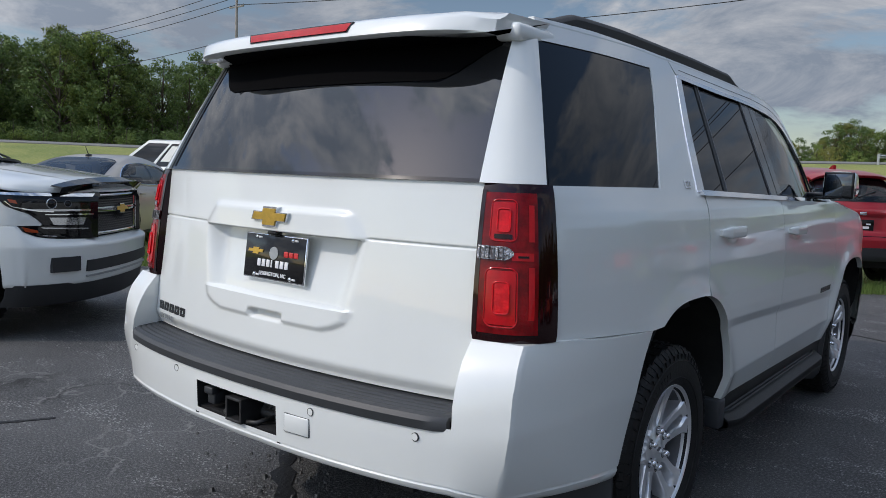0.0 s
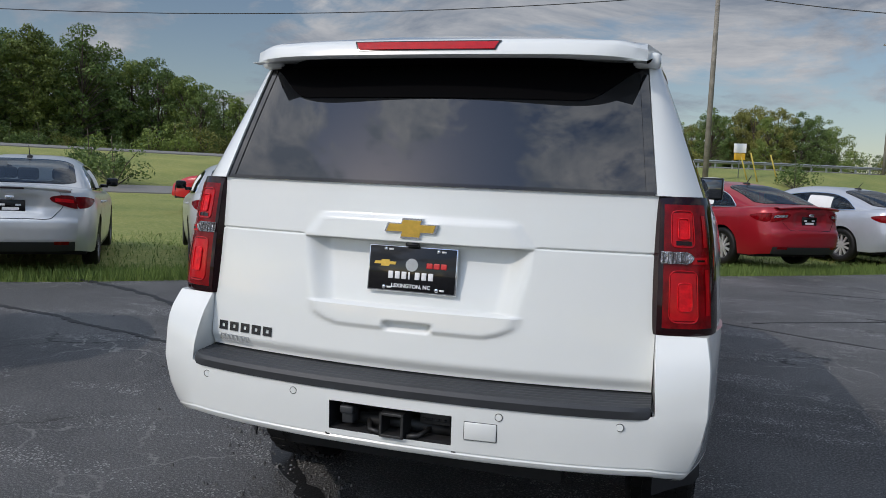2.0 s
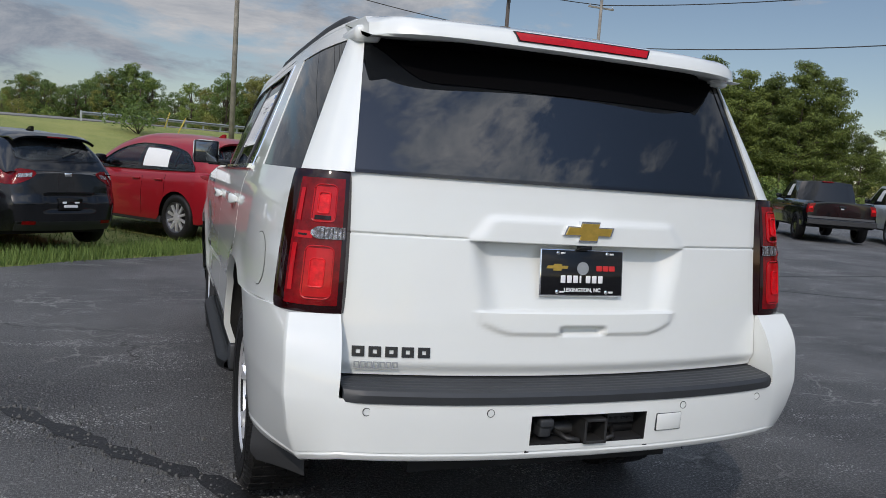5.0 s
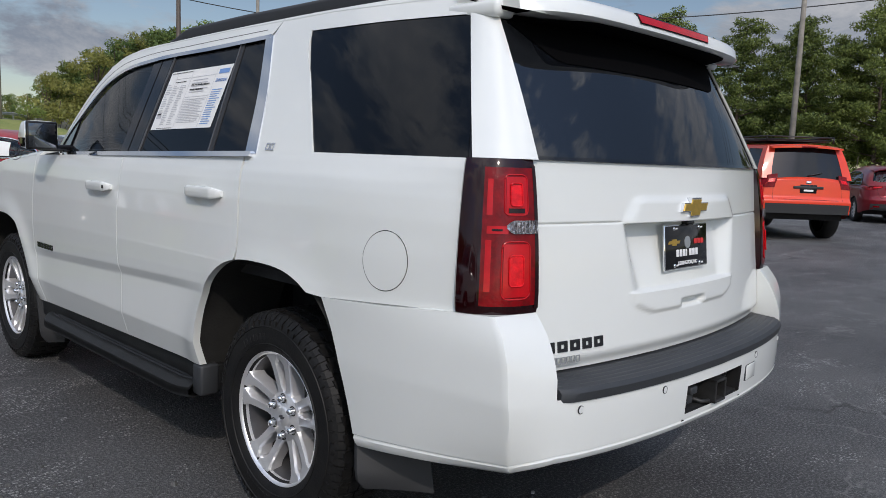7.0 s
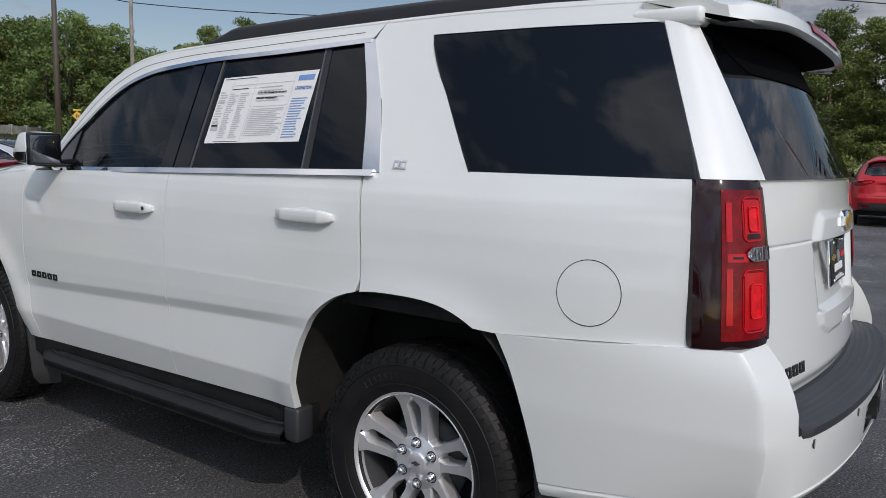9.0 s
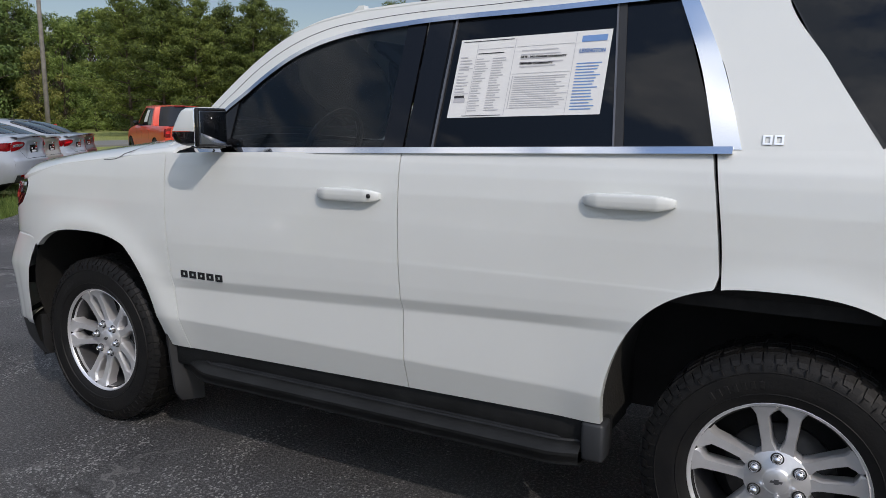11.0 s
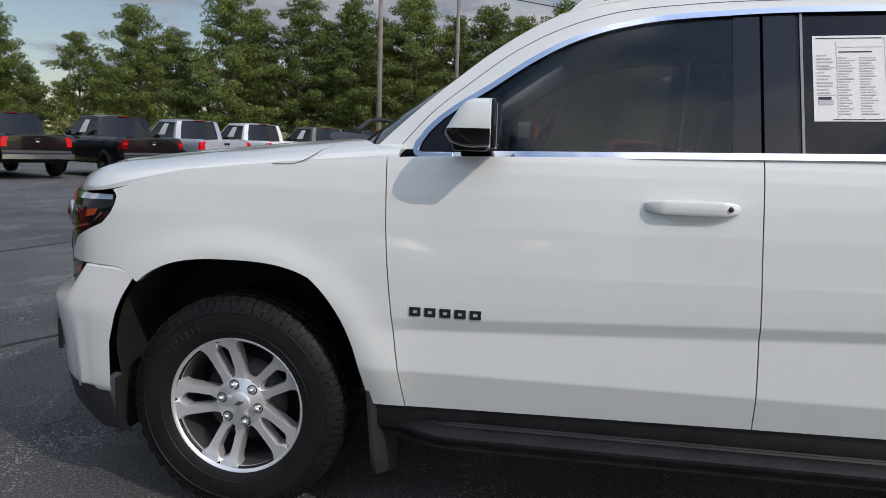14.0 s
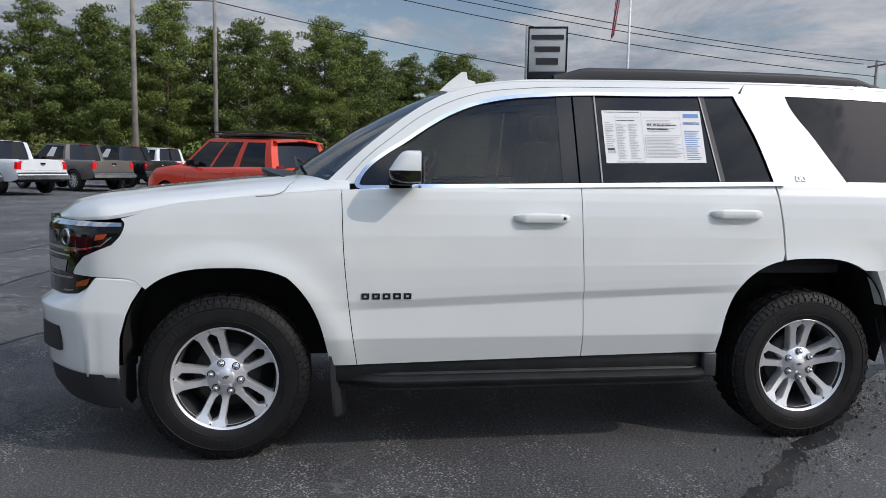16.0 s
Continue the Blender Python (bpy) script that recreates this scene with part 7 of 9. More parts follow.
        p = on_top(r0 + 0.09, 0.26, 0.016)
        part("rear_wiper", tube([q, p], 0.011, 6), BLACKPLASTIC, car)
        part("aerial_fin", fix(prism([(0.0, 0.0), (0.16, 0.0), (0.05, 0.065), (0.0, 0.07)], -0.02, 0.02, "x")), body, car).location = (0, r1 + 0.35, on_top(r1 + 0.42, 0, 0)[2] - 0.012)


def build_car(kind, m, body, label, category="car", group="", sticker=True, glass=None, rim="spokes", lamp_mat=None, detail=True, black_trim=False, bars=0, rack=False, lamp_core=None):
    """A parked vehicle; its rear bumper's middle stands at m's origin, its nose along +y."""
    S = SPECS[kind]
    glass = glass or (CARGLASS if S.get("top") else FARGLASS)
    car = thing({"pickup": "pickup_truck", "suv": "sport_utility_vehicle", "hatch": "hatchback_car", "sedan": "sedan_car", "crossover": "crossover_car"}[kind], m, label, category, group)
    L, half, R = S["L"], S["W"] / 2, S["R"]
    axles = (S["rear"], S["rear"] + S["base"])
    Ra = R + 0.055
    dy_, dz_ = zip(*S["deck"])
    bz, by = zip(*S["back"])
    ys = set(np.round(np.linspace(0, L, 44), 3))
    for a in axles:
        ys |= set(np.round(a + Ra * np.cos(np.linspace(0, math.pi, 15)), 3))
    ys = np.array(sorted(ys))

    top_line = S.get("top")
    bulge = {"pickup": 0.03, "suv": 0.05, "hatch": 0.13, "crossover": 0.13, "sedan": 0.14}[kind]

    def bow_shape(q):
        """The rear's curve in plan: a gentle bow that turns quickly at the corners."""
        return 0.5 * (1 - q * q) + 0.5 * (1 - q ** 8) if top_line else 1 - q ** 2.4

    def width(y):
        return half * (1 - (0.055 * (max(0.15 - y, 0) / 0.15) ** 2 if top_line else 0.0) - (0.05 if kind == "pickup" else 0.15) * (max(0.55 - y, 0) / 0.55) ** 2 - 0.20 * (max(y - L + 0.85, 0) / 0.85) ** 2.2)

    def skin(y, z):
        top = float(np.interp(y, dy_, dz_))
        return width(y) * float(np.interp(z / max(top, 0.5), [0.15, 0.32, 0.55, 0.62, 0.86, 0.95, 1.0], [0.93, 0.975, 0.992, 1.0, 0.985, 0.955, 0.90]))

    def back_y(z):
        return float(np.interp(z, bz, by))

    def crown(q):
        """How far the boot and bonnet rise towards the middle."""
        return float(np.interp(q, [0, 0.25, 0.5, 0.75, 0.93, 1], [0.05, 0.048, 0.04, 0.026, 0.012, 0])) if top_line else 0.05 * (1 - q * q)

    cols = []
    for y in ys:
        zb = S["sill"] + (0.04 if kind in ("sedan", "hatch") else 0.10) * (max(0.3 - y, 0) / 0.3) + 0.04 * (max(y - L + 0.5, 0) / 0.5)
        for a in axles:
            if abs(y - a) < Ra:
                zb = max(zb, R + math.sqrt(Ra * Ra - (y - a) ** 2) * 0.98)
        zt = float(np.interp(y, dy_, dz_))
        zb = min(zb, zt - 0.08)
        col = []
        for f in (0, 0.06, 0.2, 0.35, 0.5, 0.65, 0.8, 0.9, 0.96, 1.0):
            z = zb + (zt - zb) * f
            k = max(0.0, 1 - y / 0.5)
            nose = max(0.0, 1 - (L - y) / 0.5)
            col.append((-skin(y, z), y + back_y(z) * k - 0.10 * nose * abs(z - 0.55), z))
        bed = S.get("bed")
        xe = -col[-1][0]
        yy = col[-1][1]
        if bed and bed[0] <= y <= bed[1]:
            col += [(-xe + 0.07, yy, zt), (-xe + 0.075, yy, bed[2]), (-xe * 0.5, yy, bed[2]), (-xe * 0.25, yy, bed[2]), (0.0, yy, bed[2])]
        else:
            kb = bulge * max(0.0, 1 - y / 0.5)
            col += [(-xe * q, yy - kb * bow_shape(q), zt + crown(q)) for q in (0.93, 0.75, 0.5, 0.25, 0.0)]
        cols.append(col)
    left = sheet(cols)
    bm = fix(joined(left, mirrored(left)))
    shell = part("body", bm, body, car)
    # rear face
    zs = [p[2] for p in cols[0][:10]]

    def rear(xf, z, off=0.0):
        xm = skin(0, z)
        lift_ = crown(abs(xf)) * max(0.0, (z - zs[0]) / (zs[-1] - zs[0])) ** 2
        pocket = 0.0
        if top_line:
            zp_ = S["plate"]
            pocket = 0.030 * float((1 - smooth01(0.27, 0.36, abs(xf * xm))) * smooth01(zp_ - 0.115, zp_ - 0.085, z) * (1 - smooth01(zp_ + 0.085, zp_ + 0.105, z)))
        return (xf * xm, back_y(z) - bulge * bow_shape(abs(xf)) + pocket - off, z + lift_)

    capz = np.linspace(zs[0], zs[-1], 34)
    part("rear_fascia", facing(sheet([[rear(a, z) for z in capz] for a in np.sin(np.linspace(-1, 1, 45) * math.pi / 2)]), (0, -1, 0)), body, car)
    part("nose", facing(sheet([[(a * skin(L, z), L - 0.10 * abs(z - 0.55) + 0.05 * (1 - a * a), z) for z in np.linspace(cols[-1][0][2], cols[-1][9][2], 8)] for a in np.linspace(-1, 1, 13)]), (0, 1, 0)), body, car)
    part("underbody", block(-half * 0.86, half * 0.86, 0.30, L - 0.12, S["sill"] - 0.03, R * 2 + 0.02), UNDER, car, smooth=False)
    z0 = zs[0]
    low = np.linspace(z0 - 0.02, z0 + {"pickup": 0.20, "sedan": 0.12, "hatch": 0.12}.get(kind, 0.18), 5)
    part("lower_bumper", fix(sheet([[rear(a, max(z, z0), 0.006) for z in low] for a in np.linspace(-0.97, 0.97, 15)], inward=np.array((0, 0.02, 0)))), BLACKPLASTIC, car)
    # lamps
    l0, l1, lw = S["lamps"]
    lm = lamp_mat or RED_LENS
    for s in (-1, 1):
        a0, a1 = (1 - lw, 1.0) if s > 0 else (-1.0, -(1 - lw))
        g = []
        for a in np.linspace(a0, a1, 14):
            t = (abs(a) - (1 - lw)) / lw
            mid, hh = (l0 + l1) / 2, (l1 - l0) / 2
            if top_line:
                mid, hh = mid + 0.02 * (1 - t), hh * (0.10 + 0.90 * min(1.0, t * 1.25) ** 0.55)
            g.append([rear(a, mid + hh * q, 0.008) for q in np.linspace(-1, 1, 5)])
        lp = part("tail_lamp", fix(sheet(g, inward=np.array((0, 0.02, 0)))), lm, car)
        if detail:
            g2 = [[rear(a, (l0 + l1) / 2 + 0.012 + (l1 - l0) * 0.13 * q, 0.012) for q in (-1, 1)] for a in np.linspace(s * (1 - lw * 0.80), s * (1 - lw * 0.10), 8)]
            part("lamp_core", fix(sheet(g2, inward=np.array((0, 0.01, 0)))), lamp_core or RED_BRIGHT, lp)
        reach = 0.34 if top_line else 0.10
        gs = [[(s * (skin(y, z) + 0.006), y + back_y(z) * max(0, 1 - y / 0.5), z) for z in np.linspace(l0 + (l1 - l0) * (0.02 + 0.55 * (y / reach) ** 2 if top_line else 0.05), l1 - (l1 - l0) * (0.02 + 0.25 * (y / reach) ** 2 if top_line else 0.05), 5)] for y in np.linspace(0.0, reach, 9)]
        part("lamp_side", fix(sheet(gs, inward=np.array((-s * 0.01, 0, 0)))), lm, lp)
    zp = S["plate"]
    floor_ = back_y(zp) - bulge + (0.030 if top_line else 0.0)
    pl = part("number_plate", block(-0.155, 0.155, floor_ - 0.012, floor_ + 0.010, zp - 0.078, zp + 0.078, 0.003), GLOSSBLACK, car, "black dealer plate")
    part("plate_print", joined(block(-0.09, 0.09, floor_ - 0.016, floor_ - 0.010, zp - 0.045, zp - 0.012), block(-0.11, -0.06, floor_ - 0.016, floor_ - 0.010, zp + 0.005, zp + 0.03), block(0.05, 0.11, floor_ - 0.016, floor_ - 0.010, zp + 0.008, zp + 0.028)), PLATE_WHITE, pl, smooth=False)
    zl = {"sedan": 0.93, "hatch": 0.96, "crossover": 1.02, "suv": 1.10, "pickup": 0.98}[kind]
    part("badge", block(-0.05, 0.05, back_y(zl) - bulge - 0.012, back_y(zl) - bulge + 0.010, zl - 0.025, zl + 0.025, 0.01), CHROME, car)
    if bars:
        part("tailgate_bar", block(-0.28, 0.28, back_y(1.0) - bulge - 0.02, back_y(1.0) - bulge + 0.01, 0.98, 1.03, 0.01), BLACKPLASTIC, car)
    if kind in ("sedan", "hatch", "crossover"):
        for s in (-1, 1):
            part("reflector", fix(sheet([[rear(a, z, 0.012) for z in (z0 + 0.085, z0 + 0.125)] for a in np.linspace(s * 0.66, s * 0.88, 5)], inward=np.array((0, 0.01, 0)))), RED_LENS, car)
    # gate or boot shut lines
    gaps = []
    for s in (-1, 1):
        xg = {"sedan": 0.62, "pickup": 0.80, "suv": 0.80, "hatch": 0.72, "crossover": 0.72}[kind]
        if not top_line:
            gaps.append(sheet([[rear(s * (xg + d), z, 0.0015) for z in np.linspace(zs[0] + 0.25, zs[-1], 6)] for d in (0.0, 0.006)]))
    if top_line:
        zg = {"sedan": 0.665, "hatch": 0.70, "crossover": 0.70}[kind]
        line = [(0.80, zs[-1]), (0.78, S["lamps"][0] + 0.02), (0.66, zg + 0.05), (0.60, zg + 0.008), (0.54, zg), (0.3, zg), (0.0, zg)]
        line = line + [(-a, z) for a, z in line[-2::-1]]
        gaps.append(sheet([[rear(a, z + d, 0.002) for d in (0, 0.007)] for a, z in spline(line, 60)]))
        gaps.append(sheet([[rear(a + d, z, 0.002) for d in (0, 0.006)] for a, z in spline(line, 60)]))
    else:
        gaps.append(sheet([[rear(a, zs[0] + 0.25 + d, 0.0015) for d in (0, 0.006)] for a in np.linspace(-0.7, 0.7, 12)]))
    part("gate_shut_line", joined(*gaps), GLOSSBLACK, car, smooth=False)
    # doors: shut lines and handles on both sides
    rb, rbz, rr, rrz, fr, frz, fb, fbz = S["cab"]
    d0, d1, d2 = rb + 0.55 if kind not in ("pickup",) else rb + 0.12, (rb + fb) / 2 + 0.0, fb - 0.28
    if kind != "pickup":
        d0 = axles[0] + 0.28
    for s in (-1, 1):
        gp = []
        for yd in (d0, d1, d2):
            zt = float(np.interp(yd, dy_, dz_))
            gp.append(sheet([[(s * (skin(yd + d, z) + 0.002), yd + d, z) for z in np.linspace(S["sill"] + 0.06 if abs(yd - axles[0]) > Ra else R + 0.25, zt - 0.01, 8)] for d in (0, 0.008)]))
        for line_ in gp:
            part("door_gap", line_, GLOSSBLACK, car, smooth=False)
        for yd in (d0 + 0.14, d1 + 0.14):
            zh = float(np.interp(yd, dy_, dz_)) - 0.14
            x = skin(yd, zh)
            part("door_handle", block(min(s * (x - 0.01), s * (x + 0.028)), max(s * (x - 0.01), s * (x + 0.028)), yd - 0.09, yd + 0.09, zh - 0.014, zh + 0.014, 0.008), body, car)
        ym = S["light"][-1][0] - 0.36 if top_line else fb - 0.62
        zm_ = (float(np.interp(ym, dy_, dz_)) + 0.075) if top_line else fbz + 0.02
        x0_, x1_ = sorted((s * half * 0.955, s * (half + 0.13)))
        mr = part("door_mirror", block(x0_, x1_, ym, ym + 0.11, zm_, zm_ + 0.135, 0.042, 3), GLOSSBLACK, car)
        part("mirror_glass", block(x0_ + 0.012, x1_ - 0.012, ym - 0.004, ym + 0.008, zm_ + 0.014, zm_ + 0.121, 0.004), DARKTINT, mr)
        part("mirror_arm", block(*sorted((s * half * 0.86, s * half * 0.98)), ym + 0.03, ym + 0.09, zm_ - 0.02, zm_ + 0.03, 0.01), GLOSSBLACK, mr)
        part("sill_trim", block(min(s * half * 0.84, s * half * 0.955), max(s * half * 0.84, s * half * 0.955), axles[0] + Ra, axles[1] - Ra, S["sill"] - 0.05, S["sill"] + 0.05, 0.015), BLACKPLASTIC, car)
    if top_line:
        build_canopy(S, kind, car, body, glass, sticker, dy_, dz_)
    else:
        # cabin
        wb, wr = half * 0.90, half * 0.90 * S["tumble"]

        def side(s, u, h, off=0.0):
            """u 0..1 from back to front, h 0..1 from belt to roof."""
            ya = rb + (rr - rb) * h
            yb_ = fb + (fr - fb) * h
            y = ya + (yb_ - ya) * u
            z0_, z1_ = rbz + (fbz - rbz) * u, rrz + (frz - rrz) * u
            z0_ = max(z0_ - 0.02, 0) + 0.0
            x = wb + (wr - wb) * h - 0.02 * (2 * u - 1) ** 2 + 0.018 * math.sin(math.pi * h)
            return (s * (x + off), y, z0_ + (z1_ - z0_) * h)

        for s in (-1, 1):
            part("side_glass", facing(sheet([[side(s, u, h) for h in np.linspace(0, 1, 7)] for u in np.linspace(0, 1, 15)]), (s, 0, 0)), glass, car)
            _, p1, p2, _ = S["pillars"]
            for nm, u0, u1, mt in (("rear_pillar", 0.0, 0.10 if kind == "sedan" else 0.07, body), ("middle_pillar", p1 - 0.025 if kind == "suv" else p1 + 0.01, p1 + 0.035, body if kind == "suv" else GLOSSBLACK), ("middle_pillar", p2, p2 + 0.03, body if kind == "suv" else GLOSSBLACK), ("front_pillar", 0.955, 1.0, body)):
                part(nm, fix(sheet([[side(s, u, h, 0.006) for h in np.linspace(0, 1, 7)] for u in np.linspace(u0, u1, 3)], inward=np.array((-s * 0.02, 0, 0)))), mt, car)
            part("roof_frame", fix(sheet([[side(s, u, h, 0.006) for h in (0.91, 0.96, 1.0)] for u in np.linspace(0, 1, 15)], inward=np.array((-s * 0.02, 0, 0)))), body, car)
            if detail:
                part("belt_trim", fix(sheet([[side(s, u, h, 0.010) for h in (-0.02, 0.03)] for u in np.linspace(0.02, 0.98, 12)], inward=np.array((-s * 0.01, 0, 0)))), CHROME if kind in ("sedan",) else BLACKPLASTIC, car)
            if sticker:
                part("window_sheet", facing(sheet([[side(s, u, h, 0.004) for h in np.linspace(0.22, 0.82, 4)] for u in np.linspace(p1 + 0.06, p2 - 0.03, 4)]), (s, 0, 0)), PAPER, car, "white price sheet in the window")

        def bow(h, a, back=True):
            p = side(1, 0.0 if back else 1.0, h)
            k = (1 - a * a)
            return (a * p[0], p[1] + (-0.06 if back else 0.16) * k, p[2] + 0.03 * h * k)

        part("rear_glass", facing(sheet([[bow(h, a) for h in np.linspace(0, 1, 8)] for a in np.linspace(-1, 1, 15)]), (0, -1, 0.3)), glass if kind in ("sedan", "hatch") else FARGLASS, car)
        for s in (-1, 1):
            part("rear_glass_edge", fix(sheet([[(lambda q: (q[0], q[1] - 0.006, q[2]))(bow(h, a)) for h in np.linspace(0, 1, 8)] for a in np.linspace(s * {"sedan": 0.80, "hatch": 0.88, "crossover": 0.86}.get(kind, 0.80), s * 1.0, 4)], inward=np.array((0, 0.02, 0)))), body, car)
        part("windscreen", facing(sheet([[bow(h, a, False) for h in np.linspace(0, 1, 8)] for a in np.linspace(-1, 1, 15)]), (0, 1, 0.5)), glass, car)
        rows = []
        for u in np.linspace(0, 1, 12):
            p = side(1, u, 1.0, 0.006)
            k0 = -0.06 * (1 - u) + 0.16 * u * max(0, (u - 0.7) / 0.3)
            rows.append([(a * p[0], p[1] + k0 * (1 - a * a), p[2] + 0.045 * (1 - a * a) + 0.01 * math.sin(math.pi * u)) for a in np.linspace(-1, 1, 13)])
        part("roof", fix(sheet(rows, inward=np.array((0, 0, -0.03)))), body, car)
        if kind == "suv":
            e = side(1, 0.0, 1.0)
            part("roof_spoiler", fix(sheet([[(a * e[0] * 0.97, e[1] - 0.15 - 0.06 * (1 - a * a) + 0.2 * k, e[2] - 0.02 + 0.035 * k + 0.03 * (1 - a * a)) for k in (0, 0.5, 1)] for a in np.linspace(-1, 1, 13)], inward=np.array((0, 0, -0.03)))), body, car)
            part("brake_lamp", block(-0.14, 0.14, e[1] - 0.225, e[1] - 0.20, e[2] - 0.02, e[2] + 0.005, 0.004), RED_LENS, car)
            part("rear_wiper", tube([(0.0, rb - 0.075, rbz + 0.05), (0.25, rb - 0.05, rbz + 0.10)], 0.012, 6), BLACKPLASTIC, car)
        else:
            part("brake_lamp", block(-0.16, 0.16, rr - 0.11, rr - 0.06, rrz + 0.005, rrz + 0.04, 0.006), RED_LENS, car)
            part("tailgate_handle", block(-0.09, 0.09, 0.03, 0.06, 1.0, 1.07, 0.01), GLOSSBLACK, car)
            part("step_bumper", fix(sheet([[(a * half * 0.96, -0.10 + 0.05 * a * a + dy, z) for dy, z in ((0.10, 0.50), (0.0, 0.52), (0.0, 0.64), (0.12, 0.67))] for a in np.linspace(-1, 1, 15)], inward=np.array((0, 0.04, 0)))), BLACKPLASTIC if black_trim else STEPSTEEL, car)
    if rack:
        rk = part("roof_rack", fix(block(-0.60, 0.60, 0.56, 2.24, 1.865, 1.878, 0.004)), BLACKPLASTIC, car, "black tubular roof rack")
        for y in np.linspace(0.55, 2.25, 7):
            part("rack_bar", tube([(-0.62, y, 1.90), (0.62, y, 1.90)], 0.014, 6), BLACKPLASTIC, rk)
        for p, q in (((-0.64, 0.5), (-0.64, 2.3)), ((0.64, 0.5), (0.64, 2.3)), ((-0.64, 0.5), (0.64, 0.5)), ((-0.64, 2.3), (0.64, 2.3))):
            part("rack_rail", tube([(*p, 1.95), (*q, 1.95)], 0.016, 6), BLACKPLASTIC, rk)
            part("rack_post", tube([(*p, 1.84), (*p, 1.95)], 0.014, 6), BLACKPLASTIC, rk)
    # wheels
    for a in axles:
        for s in (-1, 1):
            wm = pose(s * (half - 0.115), a, R) @ (Matrix.Identity(4) if s > 0 else pose(0, 0, 0, 0, 0, 180))
            tw = 0.10 if kind not in ("suv", "pickup") else 0.125
            tyre = part("wheel", moved(lathe([(R * 0.66, -tw), (R * 0.9, -tw), (R, -tw * 0.75), (R, tw * 0.75), (R * 0.92, tw), (R * 0.68, tw * 0.95), (R * 0.66, tw * 0.8)], 32), wm), RUBBER, car)
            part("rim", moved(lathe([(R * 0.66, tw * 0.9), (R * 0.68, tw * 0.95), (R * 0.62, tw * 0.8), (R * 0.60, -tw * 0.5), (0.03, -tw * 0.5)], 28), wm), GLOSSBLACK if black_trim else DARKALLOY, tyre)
            sp = []
            for k in range(10 if rim == "spokes" else 5):
                wd = 0.018 if rim == "spokes" else 0.035
                sp.append(moved(block(tw * 0.45, tw * 0.75, -wd, wd, 0.03, R * 0.64), pose(0, 0, 0, 360 / (10 if rim == "spokes" else 5) * k)))
            part("spokes", moved(joined(*sp, lathe([(0.0, tw * 0.8), (0.05, tw * 0.8), (0.06, tw * 0.4)], 14)), wm), GLOSSBLACK if black_trim else ALLOY, tyre, smooth=False)
    return car


def parked(u, s, az=-37.4):
    x, y = at_edge(u, s)
    return pose(x, y, 0.03, 0, 0, -az)


SILVER = paint("silver_paint", (0.66, 0.67, 0.66), 0.45, 0.32)
CHAMP = paint("champagne_paint", (0.46, 0.42, 0.37), 0.3)
RED = paint("red_paint", (0.32, 0.010, 0.018), 0.2)
DEEPRED = paint("deep_red_paint", (0.20, 0.008, 0.015), 0.3)
BRIGHTRED = paint("bright_red_paint", (0.50, 0.012, 0.018), 0.0)
BLACK = paint("black_paint", (0.006, 0.0065, 0.008), 0.0, 0.14, 0.45)
CARWHITE = paint("plain_white_paint", (0.78, 0.79, 0.79))
BLUE = paint("bright_blue_paint", (0.02, 0.18, 0.52), 0.2)
ORANGE = paint("orange_red_paint", (0.76, 0.052, 0.016))
GREY = paint("dark_grey_paint", (0.11, 0.115, 0.125), 0.3)
STEELBLUE = paint("steel_silver_paint", (0.44, 0.47, 0.52), 0.30)
BROWN = paint("taupe_paint", (0.16, 0.14, 0.125), 0.4)

ROWNAME = "cars parked along the grass edge"
build_car("sedan", parked(-12.3, 0.9), CHAMP, "champagne sedan parked on the grass verge", group=ROWNAME, sticker=False)
build_car("sedan", parked(-9.3, 0.45), SILVER, "silver sedan with a dealer plate on the grass verge", group=ROWNAME)
build_car("sedan", parked(-6.35, 0.6), SILVER, "silver sedan with a boot spoiler on the grass verge", group=ROWNAME)
build_car("hatch", parked(-3.7, 0.75), BLACK, "black hatchback with a window sheet on the grass", group=ROWNAME, lamp_core=CLEAR_LENS)
build_car("crossover", parked(-0.80, 0.35), RED, "dark red crossover backed up to the asphalt", group=ROWNAME)
build_car("sedan", parked(3.05, 0.35) @ Matrix.Scale(1.06, 4), RED, "glossy red sedan with chrome window trim", group=ROWNAME, lamp_core=CLEAR_LENS)
build_car("sedan", parked(6.5, 0.8) @ Matrix.Scale(1.06, 4), STEELBLUE, "steel silver sedan with a window sheet", group=ROWNAME, lamp_core=CLEAR_LENS)
build_car("sedan", parked(8.9, 1.3), CHAMP, "pale gold sedan parked on grass", group=ROWNAME, lamp_mat=RED_BRIGHT)
build_car("sedan", parked(11.0, 1.4), STEELBLUE, "grey silver sedan near the row's end", group=ROWNAME)
build_car("sedan", parked(13.3, 1.85), GREY, "charcoal sedan at the end of the row", group=ROWNAME, lamp_mat=RED_BRIGHT)

SECOND = "vehicles behind the first row"
build_car("suv", pose(-14.3, 10.9, 0.03, 0, 0, 108) @ Matrix.Scale(1.07, 4), CARWHITE, "white SUV parked on the grass behind", group=SECOND)
build_car("pickup", pose(-8.9, 19.7, 0.05, 0, 0, 100), BRIGHTRED, "bright red pickup truck on the grass", "truck", SECOND, black_trim=True)
build_car("pickup", pose(-8.5, 24.0, 0.06, 0, 0, 100), CARWHITE, "white crew-cab pickup truck on the grass", "truck", SECOND)
build_car("pickup", pose(-6.8, 29.3, 0.10, 0, 0, 100) @ Matrix.Scale(1.06, 4), BLUE, "bright blue pickup truck on the grass", "truck", SECOND)

